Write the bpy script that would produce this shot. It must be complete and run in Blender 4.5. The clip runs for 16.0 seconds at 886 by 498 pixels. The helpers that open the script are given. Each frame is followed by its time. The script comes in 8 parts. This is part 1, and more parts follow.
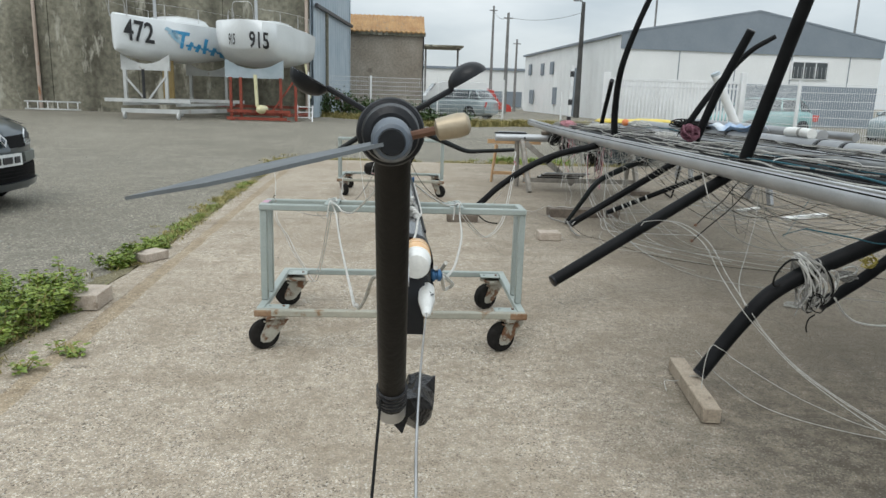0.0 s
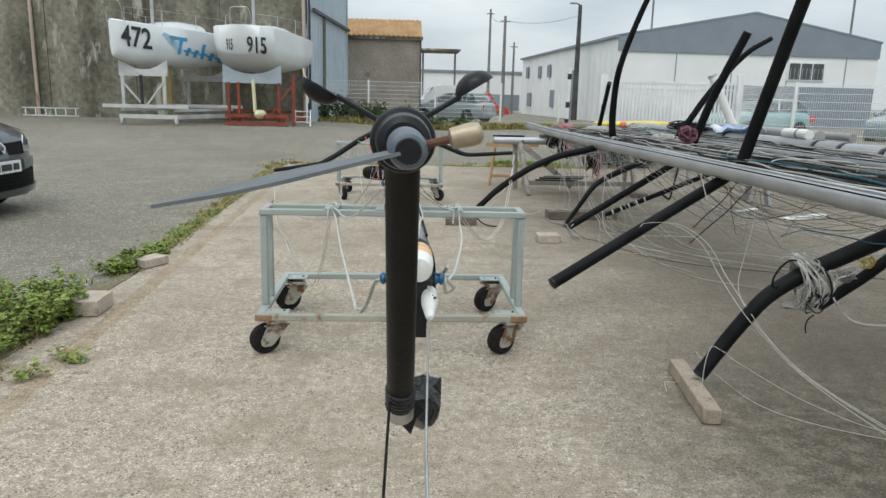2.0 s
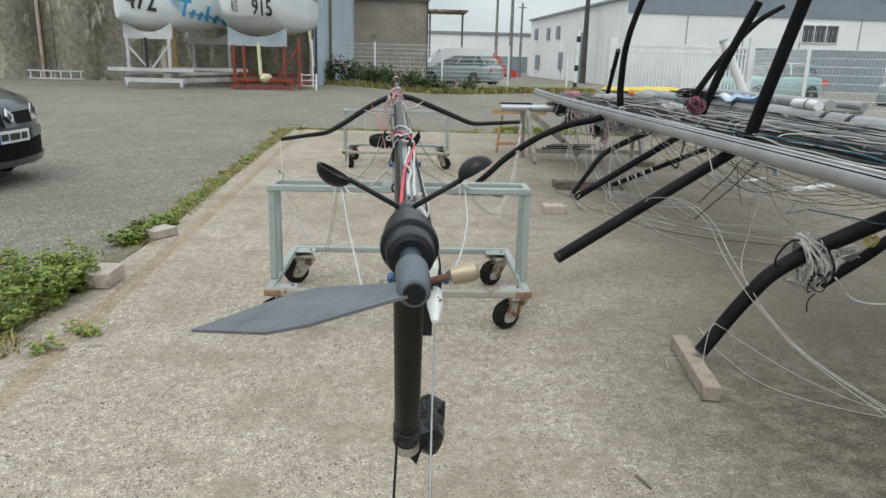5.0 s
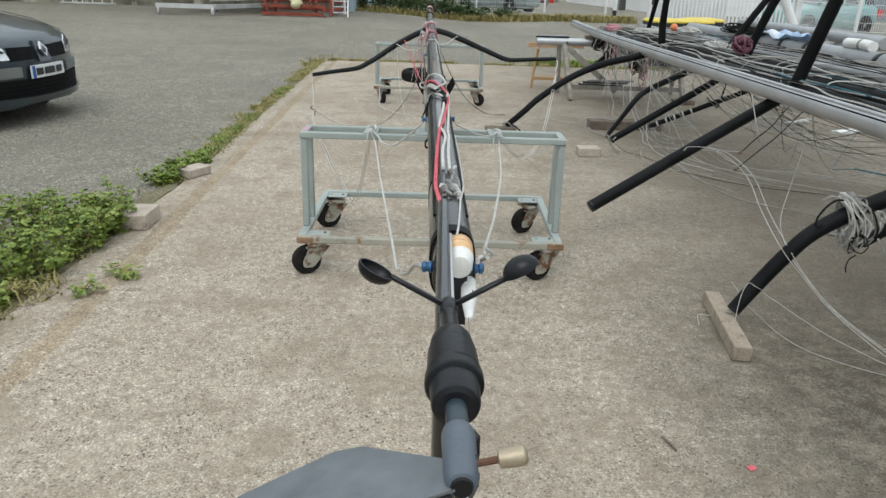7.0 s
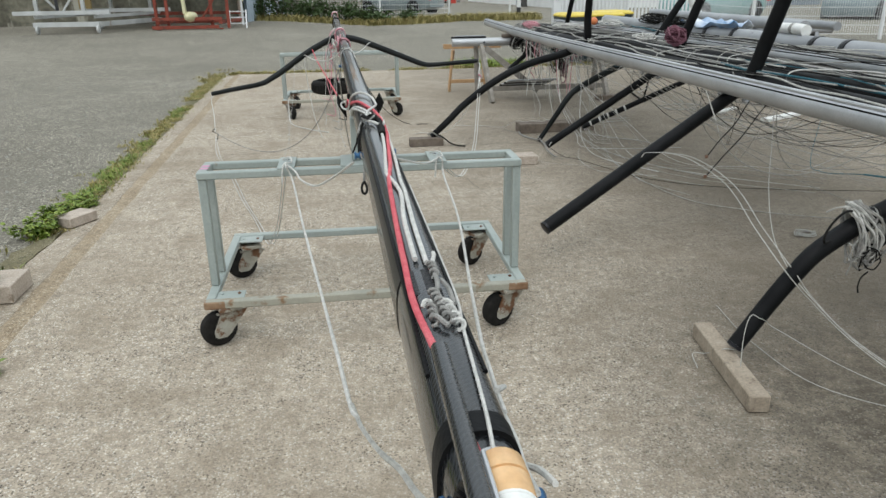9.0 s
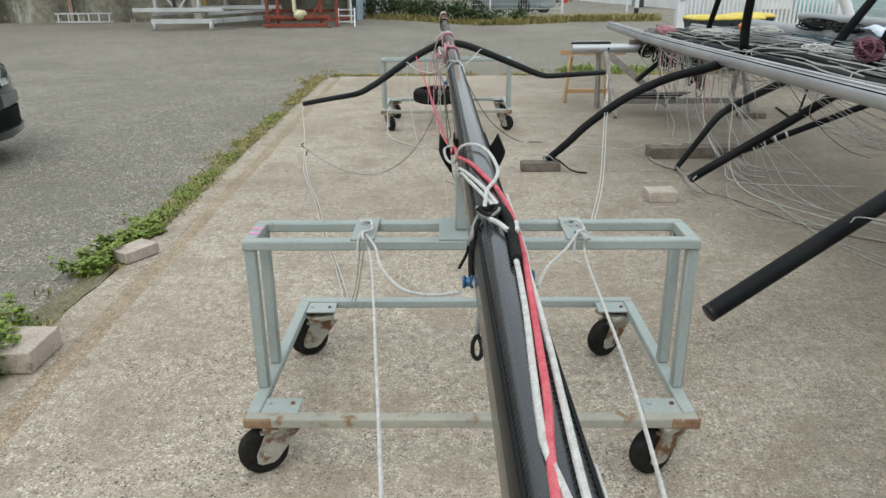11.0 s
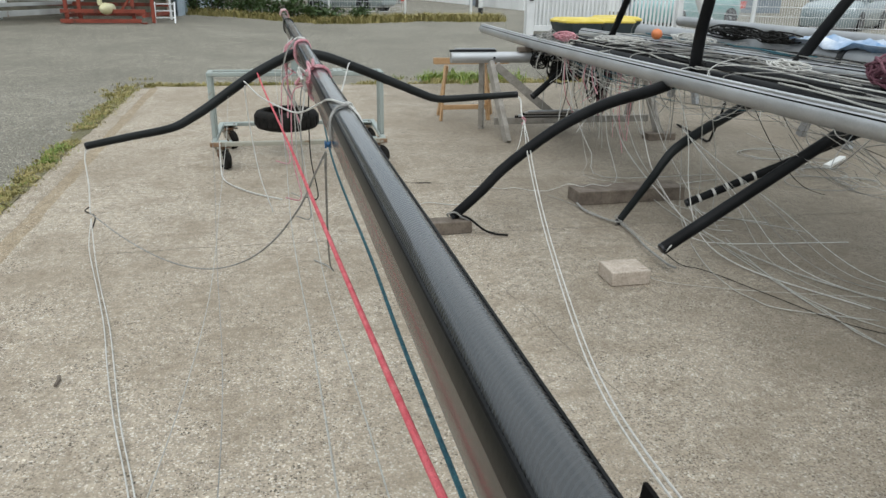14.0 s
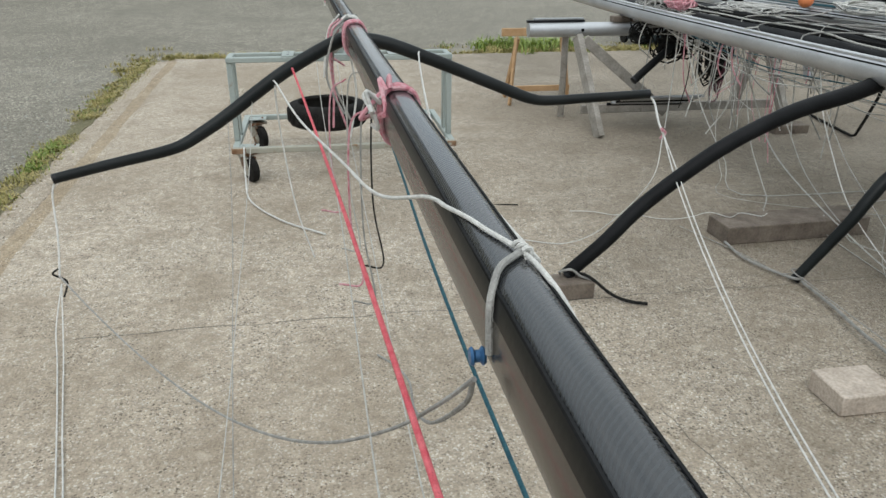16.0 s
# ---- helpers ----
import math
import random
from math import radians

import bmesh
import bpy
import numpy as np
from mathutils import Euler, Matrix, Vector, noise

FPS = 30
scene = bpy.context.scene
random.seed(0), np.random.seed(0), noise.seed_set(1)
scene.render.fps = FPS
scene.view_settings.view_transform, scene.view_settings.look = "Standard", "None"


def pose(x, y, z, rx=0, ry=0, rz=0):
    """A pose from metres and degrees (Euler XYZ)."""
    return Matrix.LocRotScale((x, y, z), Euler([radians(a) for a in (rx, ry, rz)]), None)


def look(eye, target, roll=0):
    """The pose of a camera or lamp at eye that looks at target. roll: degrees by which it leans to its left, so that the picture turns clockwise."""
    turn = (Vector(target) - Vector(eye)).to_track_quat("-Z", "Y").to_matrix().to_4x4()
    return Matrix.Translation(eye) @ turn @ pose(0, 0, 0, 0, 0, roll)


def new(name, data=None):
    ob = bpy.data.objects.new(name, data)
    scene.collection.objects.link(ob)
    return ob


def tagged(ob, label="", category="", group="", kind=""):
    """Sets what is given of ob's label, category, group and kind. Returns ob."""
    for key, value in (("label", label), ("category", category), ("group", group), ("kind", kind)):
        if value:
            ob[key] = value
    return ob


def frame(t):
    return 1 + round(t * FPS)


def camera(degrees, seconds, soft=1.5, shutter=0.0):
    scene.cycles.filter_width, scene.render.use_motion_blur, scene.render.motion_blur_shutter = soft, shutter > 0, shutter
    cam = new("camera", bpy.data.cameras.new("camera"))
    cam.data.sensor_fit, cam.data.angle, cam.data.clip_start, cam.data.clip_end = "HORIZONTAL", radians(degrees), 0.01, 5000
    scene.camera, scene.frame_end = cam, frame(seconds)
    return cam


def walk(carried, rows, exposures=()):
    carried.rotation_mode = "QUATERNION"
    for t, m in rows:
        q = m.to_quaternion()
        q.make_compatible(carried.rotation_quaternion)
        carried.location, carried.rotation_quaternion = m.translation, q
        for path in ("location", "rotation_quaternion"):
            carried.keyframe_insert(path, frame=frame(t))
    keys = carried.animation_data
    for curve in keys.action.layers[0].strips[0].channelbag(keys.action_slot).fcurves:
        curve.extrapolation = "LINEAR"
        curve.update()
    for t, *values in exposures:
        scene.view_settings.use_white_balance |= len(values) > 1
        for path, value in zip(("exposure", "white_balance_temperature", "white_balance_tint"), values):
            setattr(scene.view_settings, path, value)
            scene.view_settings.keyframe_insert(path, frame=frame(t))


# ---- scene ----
cam = camera(64.0, 16.0)
PATH = [
    (0, (0.0424, 0.7605, 1.1605), (0.1562, 2.712, 0.7379), 1.8),
    (0.5, (0.0381, 0.7636, 1.1599), (0.1551, 2.7154, 0.7395), 1.69),
    (1, (0.0351, 0.7585, 1.1617), (0.1573, 2.7114, 0.748), 1.69),
    (1.5, (0.0362, 0.754, 1.162), (0.1572, 2.7052, 0.7402), 1.39),
    (2, (0.0367, 0.752, 1.1626), (0.154, 2.7052, 0.7492), 1.39),
    (2.5, (0.0339, 0.7369, 1.1686), (0.1506, 2.6907, 0.7574), 1.48),
    (3, (0.0324, 0.7487, 1.1637), (0.1461, 2.7028, 0.7533), 1.51),
    (3.5, (0.0274, 0.7434, 1.1686), (0.1369, 2.6964, 0.7516), 1.79),
    (4, (0.0297, 0.7398, 1.1754), (0.1366, 2.6912, 0.7506), 1.57),
    (6.5, (0.0402, 0.7222, 1.3108), (0.1084, 2.6013, 0.6292), 1.47),
    (7, (0.0269, 0.7691, 1.3142), (0.0466, 2.641, 0.6102), 1.83),
    (7.5, (0.0242, 0.8934, 1.3249), (0.169, 2.7538, 0.6053), 2.11),
    (8, (-0.0063, 1.0376, 1.3288), (0.1317, 2.9098, 0.6388), 2.23),
    (8.5, (-0.0441, 1.2369, 1.305), (0.0815, 3.1312, 0.676), -1.33),
    (8.7, (-0.0402, 1.2801, 1.288), (0.1993, 3.1448, 0.6056), -0.8),
    (10.8, (-0.034, 2.104, 1.289), (0.031, 3.971, 0.575), 0.5),
    (11, (-0.045, 2.217, 1.29), (-0.075, 4.092, 0.595), -0.5),
    (11.5, (-0.063, 2.516, 1.305), (-0.036, 4.392, 0.613), -0.8),
    (12, (-0.07, 2.794, 1.287), (0.132, 4.666, 0.613), -0.2),
    (12.5, (-0.091, 3.071, 1.283), (0.104, 4.925, 0.558), 0.3),
    (13, (-0.091, 3.377, 1.27), (0.065, 5.251, 0.59), 0.0),
    (13.5, (-0.109, 3.616, 1.265), (0.045, 5.527, 0.697), 1.2),
    (14, (-0.17, 3.85, 1.249), (0.229, 5.681, 0.55), 1.0),
    (14.5, (-0.218, 4.139, 1.242), (0.163, 5.971, 0.536), -0.2),
    (15, (-0.229, 4.435, 1.271), (0.184, 6.216, 0.459), 0.5),
    (15.5, (-0.241, 4.776, 1.261), (0.164, 6.587, 0.515), -1.0),
    (16, (-0.224, 5.073, 1.262), (0.084, 6.875, 0.451), 0.4),
]
walk(cam, [(t, look(eye, target, roll)) for t, eye, target, roll in PATH])
from mathutils import geometry


# ---- world, sun and sky ----
SUN_EL, SUN_AZ = radians(55), radians(200)
world = bpy.data.worlds.new("overcast_sky")
scene.world = world
world.use_nodes = True
wn, wl = world.node_tree.nodes, world.node_tree.links
wn.clear()
w_out, w_bg = wn.new("ShaderNodeOutputWorld"), wn.new("ShaderNodeBackground")
w_sky = wn.new("ShaderNodeTexSky")
w_sky.sky_type, w_sky.sun_disc = "NISHITA", False
w_sky.sun_elevation, w_sky.sun_rotation = SUN_EL, SUN_AZ
w_tc, w_sep = wn.new("ShaderNodeTexCoord"), wn.new("ShaderNodeSeparateXYZ")
w_map = wn.new("ShaderNodeMapping")
w_map.inputs["Scale"].default_value = (1.0, 1.0, 3.2)
w_noise = wn.new("ShaderNodeTexNoise")
w_noise.inputs["Scale"].default_value, w_noise.inputs["Detail"].default_value = 3.0, 6.0
w_ramp = wn.new("ShaderNodeValToRGB")
w_ramp.color_ramp.elements[0].position, w_ramp.color_ramp.elements[0].color = 0.33, (4.9, 5.6, 6.05, 1)
w_ramp.color_ramp.elements[1].position, w_ramp.color_ramp.elements[1].color = 0.68, (7.9, 8.45, 8.65, 1)
w_grad = wn.new("ShaderNodeMapRange")
w_grad.inputs["From Min"].default_value, w_grad.inputs["From Max"].default_value = 0.0, 0.9
w_grad.inputs["To Min"].default_value, w_grad.inputs["To Max"].default_value = 1.0, 2.2
w_mul, w_mix = wn.new("ShaderNodeVectorMath"), wn.new("ShaderNodeMixRGB")
w_mul.operation = "SCALE"
w_mix.inputs["Fac"].default_value = 0.88
w_bg.inputs["Strength"].default_value = 0.1
wl.new(w_tc.outputs["Generated"], w_sep.inputs[0])
wl.new(w_tc.outputs["Generated"], w_map.inputs["Vector"])
wl.new(w_map.outputs[0], w_noise.inputs["Vector"])
wl.new(w_noise.outputs["Fac"], w_ramp.inputs[0])
wl.new(w_sep.outputs["Z"], w_grad.inputs["Value"])
wl.new(w_ramp.outputs[0], w_mul.inputs[0])
wl.new(w_grad.outputs[0], w_mul.inputs["Scale"])
wl.new(w_sky.outputs[0], w_mix.inputs[1])
wl.new(w_mul.outputs[0], w_mix.inputs[2])
wl.new(w_mix.outputs[0], w_bg.inputs["Color"])
wl.new(w_bg.outputs[0], w_out.inputs["Surface"])

sun = new("sun", bpy.data.lights.new("sun", "SUN"))
sun.data.energy, sun.data.angle, sun.data.color = 1.0, radians(35), (1.0, 0.97, 0.93)
sun.matrix_world = look((-8, -14, 30), (0, 5, 0))


# ---- materials ----
def shade(name, a, b, scale=6.0, rough=0.7, metal=0.0, bump=0.15, bump_scale=60.0, spots=None, spot_scale=14.0, spot_amount=0.35, coat=0.0, fine=0.07, gloss=0.5, streak=1.0):
    """Two-tone surface: broad variation a to b, fine grain, optional spots (rust, dirt) and relief."""
    m = bpy.data.materials.new(name)
    m.use_nodes = True
    nt, ln = m.node_tree.nodes, m.node_tree.links
    bs = nt["Principled BSDF"]
    geo = nt.new("ShaderNodeNewGeometry")
    n1, n2 = nt.new("ShaderNodeTexNoise"), nt.new("ShaderNodeTexNoise")
    n1.inputs["Scale"].default_value, n1.inputs["Detail"].default_value = scale, 5
    n2.inputs["Scale"].default_value, n2.inputs["Detail"].default_value = bump_scale, 3
    mix = nt.new("ShaderNodeMixRGB")
    mix.inputs[1].default_value, mix.inputs[2].default_value = (*a, 1), (*b, 1)
    ramp = nt.new("ShaderNodeMapRange")
    ramp.inputs["From Min"].default_value, ramp.inputs["From Max"].default_value = 0.32, 0.68
    stretch = nt.new("ShaderNodeMapping")
    stretch.inputs["Scale"].default_value = (1, 1, streak)
    ln.new(geo.outputs["Position"], stretch.inputs["Vector"])
    ln.new(stretch.outputs[0], n1.inputs["Vector"])
    ln.new(geo.outputs["Position"], n2.inputs["Vector"])
    ln.new(n1.outputs["Fac"], ramp.inputs["Value"])
    ln.new(ramp.outputs[0], mix.inputs["Fac"])
    col = mix.outputs[0]
    if fine:
        fm, fr = nt.new("ShaderNodeMixRGB"), nt.new("ShaderNodeMapRange")
        fm.blend_type = "MULTIPLY"
        fm.inputs["Fac"].default_value = 1.0
        fr.inputs["From Min"].default_value, fr.inputs["From Max"].default_value = 0.25, 0.75
        fr.inputs["To Min"].default_value, fr.inputs["To Max"].default_value = 1 - fine, 1 + fine
        ln.new(n2.outputs["Fac"], fr.inputs["Value"])
        ln.new(col, fm.inputs[1])
        ln.new(fr.outputs[0], fm.inputs[2])
        col = fm.outputs[0]
    if spots:
        n3, sr, sm = nt.new("ShaderNodeTexNoise"), nt.new("ShaderNodeMapRange"), nt.new("ShaderNodeMixRGB")
        n3.inputs["Scale"].default_value, n3.inputs["Detail"].default_value, n3.inputs["Roughness"].default_value = spot_scale, 8, 0.65
        sr.inputs["From Min"].default_value, sr.inputs["From Max"].default_value = 0.78 - spot_amount * 0.5, 0.86 - spot_amount * 0.5
        sm.inputs[2].default_value = (*spots, 1)
        ln.new(stretch.outputs[0], n3.inputs["Vector"])
        ln.new(n3.outputs["Fac"], sr.inputs["Value"])
        ln.new(sr.outputs[0], sm.inputs["Fac"])
        ln.new(col, sm.inputs[1])
        col = sm.outputs[0]
    ln.new(col, bs.inputs["Base Color"])
    bs.inputs["Roughness"].default_value, bs.inputs["Metallic"].default_value = rough, metal
    bs.inputs["Coat Weight"].default_value = coat
    bs.inputs["Specular IOR Level"].default_value = gloss
    if bump:
        bp = nt.new("ShaderNodeBump")
        bp.inputs["Strength"].default_value, bp.inputs["Distance"].default_value = bump, 0.01
        ln.new(n2.outputs["Fac"], bp.inputs["Height"])
        ln.new(bp.outputs[0], bs.inputs["Normal"])
    return m


def stony(name, low, high, stone_dark, stone_light, stone_scale, dark_share, light_share, broad=0.35, stain=None, strip=False, rough_mid=0.25):
    """Concrete or asphalt with visible aggregate: broad patches, grain and small stones."""
    m = shade(name, low, high, scale=broad, rough=0.92, bump=0.7, bump_scale=120, fine=0.36)
    nt, ln = m.node_tree.nodes, m.node_tree.links
    bs = nt["Principled BSDF"]
    col = bs.inputs["Base Color"].links[0].from_socket
    geo = nt.new("ShaderNodeNewGeometry")

    def layer(col, fac, colour, weight=1.0):
        mx, ml = nt.new("ShaderNodeMixRGB"), nt.new("ShaderNodeMath")
        ml.operation = "MULTIPLY"
        ml.inputs[1].default_value = weight
        mx.inputs[2].default_value = (*colour, 1)
        ln.new(fac, ml.inputs[0])
        ln.new(ml.outputs[0], mx.inputs["Fac"])
        ln.new(col, mx.inputs[1])
        return mx.outputs[0]

    def steps(src, lo, hi):
        r = nt.new("ShaderNodeMapRange")
        r.inputs["From Min"].default_value, r.inputs["From Max"].default_value = lo, hi
        ln.new(src, r.inputs["Value"])
        return r.outputs[0]

    def noisy(scale, detail=5, rough=0.5):
        n = nt.new("ShaderNodeTexNoise")
        n.inputs["Scale"].default_value, n.inputs["Detail"].default_value, n.inputs["Roughness"].default_value = scale, detail, rough
        ln.new(geo.outputs["Position"], n.inputs["Vector"])
        return n.outputs["Fac"]

    def times(a, b):
        ml = nt.new("ShaderNodeMath")
        ml.operation = "MULTIPLY"
        ln.new(a, ml.inputs[0])
        ln.new(b, ml.inputs[1])
        return ml.outputs[0]

    # stones with ragged outlines
    jit, ctr, ragged = nt.new("ShaderNodeTexNoise"), nt.new("ShaderNodeVectorMath"), nt.new("ShaderNodeVectorMath")
    jit.inputs["Scale"].default_value, jit.inputs["Detail"].default_value = stone_scale * 1.6, 2
    ctr.operation, ragged.operation = "SCALE", "ADD"
    ctr.inputs["Scale"].default_value = 1.1 / stone_scale
    ln.new(geo.outputs["Position"], jit.inputs["Vector"])
    ln.new(jit.outputs["Color"], ctr.inputs[0])
    ln.new(geo.outputs["Position"], ragged.inputs[0])
    ln.new(ctr.outputs[0], ragged.inputs[1])

    def stones(scale):
        """Random tone and a firm-edged core for each stone of that size."""
        vo, sp = nt.new("ShaderNodeTexVoronoi"), nt.new("ShaderNodeSeparateColor")
        vo.inputs["Scale"].default_value = scale
        ln.new(ragged.outputs[0], vo.inputs["Vector"])
        ln.new(vo.outputs["Color"], sp.inputs[0])
        return sp, steps(vo.outputs["Distance"], 0.50, 0.40)

    clump = steps(noisy(5.0, 8, 0.72), 0.36, 0.58)
    for sc, share_d, share_l, w in ((stone_scale, dark_share, light_share, 0.92), (stone_scale * 0.58, dark_share * 0.45, light_share * 0.5, 0.85), (stone_scale * 0.30, dark_share * 0.05, light_share * 0.05, 0.65)):
        sp, core = stones(sc)
        dark = times(steps(sp.outputs[0], 1 - share_d, 1 - share_d + 0.02), core)
        col = layer(col, times(dark, clump) if strip else dark, stone_dark, w)
        col = layer(col, times(steps(sp.outputs[1], 1 - share_l, 1 - share_l + 0.02), core), stone_light, w)
    mid = nt.new("ShaderNodeMixRGB")
    mid.blend_type, mid.inputs["Fac"].default_value = "MULTIPLY", 1.0
    mr = nt.new("ShaderNodeMapRange")
    mr.inputs["From Min"].default_value, mr.inputs["From Max"].default_value = 0.36, 0.64
    mr.inputs["To Min"].default_value, mr.inputs["To Max"].default_value = 1 - rough_mid, 1 + rough_mid * 0.9
    ln.new(noisy(24.0, 10, 0.78), mr.inputs["Value"])
    ln.new(col, mid.inputs[1])
    ln.new(mr.outputs[0], mid.inputs[2])
    col = mid.outputs[0]
    if stain:
        col = layer(col, steps(noisy(0.55, 8), 0.46, 0.66), stain, 0.5)
        col = layer(col, steps(noisy(3.2, 9, 0.7), 0.48, 0.62), stain, 0.55)
        col = layer(col, steps(noisy(11.0, 9, 0.75), 0.56, 0.66), tuple(0.62 * c for c in stain), 0.42)
        col = layer(col, steps(noisy(7.0, 9, 0.75), 0.57, 0.68), tuple(1.2 * c for c in high), 0.6)
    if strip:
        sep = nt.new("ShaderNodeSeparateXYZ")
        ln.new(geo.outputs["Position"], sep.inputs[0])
        # browner and darker towards +x and low y, with extra dark and pale grit
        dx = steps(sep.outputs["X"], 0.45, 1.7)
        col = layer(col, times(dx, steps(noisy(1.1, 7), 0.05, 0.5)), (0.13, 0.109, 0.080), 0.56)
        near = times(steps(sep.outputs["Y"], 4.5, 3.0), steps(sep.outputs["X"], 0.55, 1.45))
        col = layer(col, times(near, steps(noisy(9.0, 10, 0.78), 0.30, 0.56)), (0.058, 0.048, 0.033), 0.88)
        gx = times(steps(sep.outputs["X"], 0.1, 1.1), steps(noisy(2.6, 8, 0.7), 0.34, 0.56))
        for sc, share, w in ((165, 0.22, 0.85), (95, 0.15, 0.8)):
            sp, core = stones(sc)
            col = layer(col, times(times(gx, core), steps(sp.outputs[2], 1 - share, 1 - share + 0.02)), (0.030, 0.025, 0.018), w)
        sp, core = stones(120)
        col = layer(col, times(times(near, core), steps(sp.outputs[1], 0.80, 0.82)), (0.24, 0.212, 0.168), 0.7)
    ln.new(col, bs.inputs["Base Color"])
    return m


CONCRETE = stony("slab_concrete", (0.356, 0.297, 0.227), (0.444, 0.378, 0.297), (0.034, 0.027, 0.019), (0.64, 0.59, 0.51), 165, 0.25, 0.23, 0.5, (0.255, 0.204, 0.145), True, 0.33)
ASPHALT = stony("worn_asphalt", (0.174, 0.158, 0.124), (0.248, 0.227, 0.182), (0.030, 0.027, 0.021), (0.54, 0.50, 0.41), 92, 0.30, 0.27, 0.22, (0.155, 0.142, 0.112), False, 0.20)
GREY_PAINT = shade("grey_green_painted_steel", (0.285, 0.325, 0.305), (0.355, 0.392, 0.368), 4, 0.5, 0, 0.12, 90, (0.21, 0.13, 0.07), 9, 0.18)
RUSTY_PAINT = shade("rusting_painted_steel", (0.29, 0.285, 0.235), (0.37, 0.355, 0.29), 7, 0.65, 0, 0.25, 90, (0.22, 0.135, 0.070), 13, 0.40)
RUST_EDGE = shade("rust_streaked_steel", (0.17, 0.085, 0.040), (0.29, 0.19, 0.115), 22, 0.8, 0, 0.35, 90, (0.33, 0.32, 0.27), 15, 0.46)
CASTOR_STEEL = shade("dull_zinc_steel", (0.30, 0.285, 0.235), (0.40, 0.385, 0.33), 20, 0.6, 0.1, 0.2, 90, (0.15, 0.070, 0.032), 17, 0.55)
RUBBER = shade("black_rubber", (0.010, 0.0095, 0.009), (0.024, 0.022, 0.020), 20, 0.8, 0, 0.2, 80, gloss=0.12)
DEEP_BLACK = shade("unlit_black_grille", (0.004, 0.004, 0.0045), (0.007, 0.007, 0.0075), 20, 0.7, 0, 0.05, 90, gloss=0.12)
SAND = stony("pale_sand", (0.285, 0.218, 0.142), (0.385, 0.310, 0.215), (0.16, 0.115, 0.07), (0.58, 0.51, 0.41), 150, 0.2, 0.2, 2.0, (0.24, 0.185, 0.12), False, 0.26)
RUST_HUB = shade("rusted_hub", (0.10, 0.045, 0.025), (0.20, 0.11, 0.07), 40, 0.8, 0, 0.2, 90)
BLACK_PLASTIC = shade("matt_black_plastic", (0.007, 0.0078, 0.0095), (0.013, 0.014, 0.0165), 30, 0.33, 0, 0.05, 300, gloss=0.28)
DARK_BLUE_PLASTIC = shade("dark_blue_black_plastic", (0.02, 0.032, 0.042), (0.032, 0.047, 0.058), 30, 0.35, 0, 0.04, 300)
GREY_PLASTIC = shade("blue_grey_plastic", (0.085, 0.105, 0.13), (0.11, 0.13, 0.155), 30, 0.45, 0, 0.04, 300)
BLACK_SPAR = shade("black_carbon_spar", (0.006, 0.0063, 0.0067), (0.013, 0.0133, 0.014), 6, 0.5, 0, 0.12, 120, (0.05, 0.05, 0.048), 18, 0.14, gloss=0.10)
DARK_SPAR = shade("dark_grey_coated_spar", (0.008, 0.0095, 0.0095), (0.017, 0.0195, 0.0195), 5, 0.42, 0, 0.08, 100, (0.04, 0.038, 0.034), 14, 0.16, gloss=0.16)
# brown base holds the concrete's reflection on the glossy carbon flank
MAST_SIDE = shade("mast_flank_reflection_brown", (0.030, 0.026, 0.020), (0.052, 0.045, 0.035), 5, 0.24, 0, 0.03, 60, (0.10, 0.095, 0.085), 16, 0.16, coat=0.15, gloss=0.45)
ALU = shade("anodised_aluminium", (0.42, 0.43, 0.44), (0.53, 0.54, 0.55), 4, 0.42, 0.55, 0.05, 120, (0.26, 0.26, 0.26), 12, 0.16)
ALU_DULL = shade("dull_grey_aluminium", (0.27, 0.28, 0.29), (0.36, 0.37, 0.38), 4, 0.5, 0.35, 0.06, 120, (0.12, 0.12, 0.12), 12, 0.25)
STEEL = shade("stainless_steel", (0.45, 0.45, 0.45), (0.58, 0.58, 0.58), 30, 0.3, 0.9, 0.03, 200)
BRASS = shade("dull_brass_weight", (0.30, 0.245, 0.165), (0.43, 0.36, 0.26), 60, 0.45, 0.5, 0.05, 300)
WHITE_PLASTIC = shade("off_white_plastic", (0.66, 0.66, 0.63), (0.78, 0.78, 0.75), 30, 0.4, 0, 0.03, 200)
AMBER = shade("amber_lamp_lens", (0.62, 0.37, 0.17), (0.74, 0.48, 0.25), 40, 0.25, 0, 0.03, 200)
BLUE_SHEAVE = shade("blue_anodised_sheave", (0.03, 0.10, 0.22), (0.06, 0.17, 0.33), 60, 0.4, 0.4, 0.05, 200)
ROPE_WHITE = shade("white_braided_rope", (0.50, 0.495, 0.465), (0.68, 0.665, 0.625), 60, 0.85, 0, 0.5, 420, fine=0.16)
ROPE_DULL = shade("dull_pale_cord", (0.34, 0.33, 0.30), (0.48, 0.47, 0.43), 60, 0.9, 0, 0.4, 420, fine=0.16)
ROPE_GREY = shade("grey_weathered_rope", (0.22, 0.215, 0.20), (0.36, 0.35, 0.325), 40, 0.9, 0, 0.5, 420, fine=0.16)
ROPE_RED = shade("faded_red_rope", (0.58, 0.075, 0.10), (0.70, 0.16, 0.18), 50, 0.85, 0, 0.5, 420, fine=0.16)
ROPE_PINK = shade("pale_red_flecked_rope", (0.52, 0.16, 0.20), (0.62, 0.40, 0.42), 90, 0.85, 0, 0.5, 420, fine=0.16)
ROPE_MAROON = shade("maroon_flecked_rope", (0.11, 0.03, 0.05), (0.26, 0.12, 0.15), 110, 0.9, 0, 0.5, 420, fine=0.16)
ROPE_TEAL = shade("dark_teal_rope", (0.012, 0.07, 0.10), (0.03, 0.13, 0.16), 70, 0.85, 0, 0.5, 420, fine=0.16)
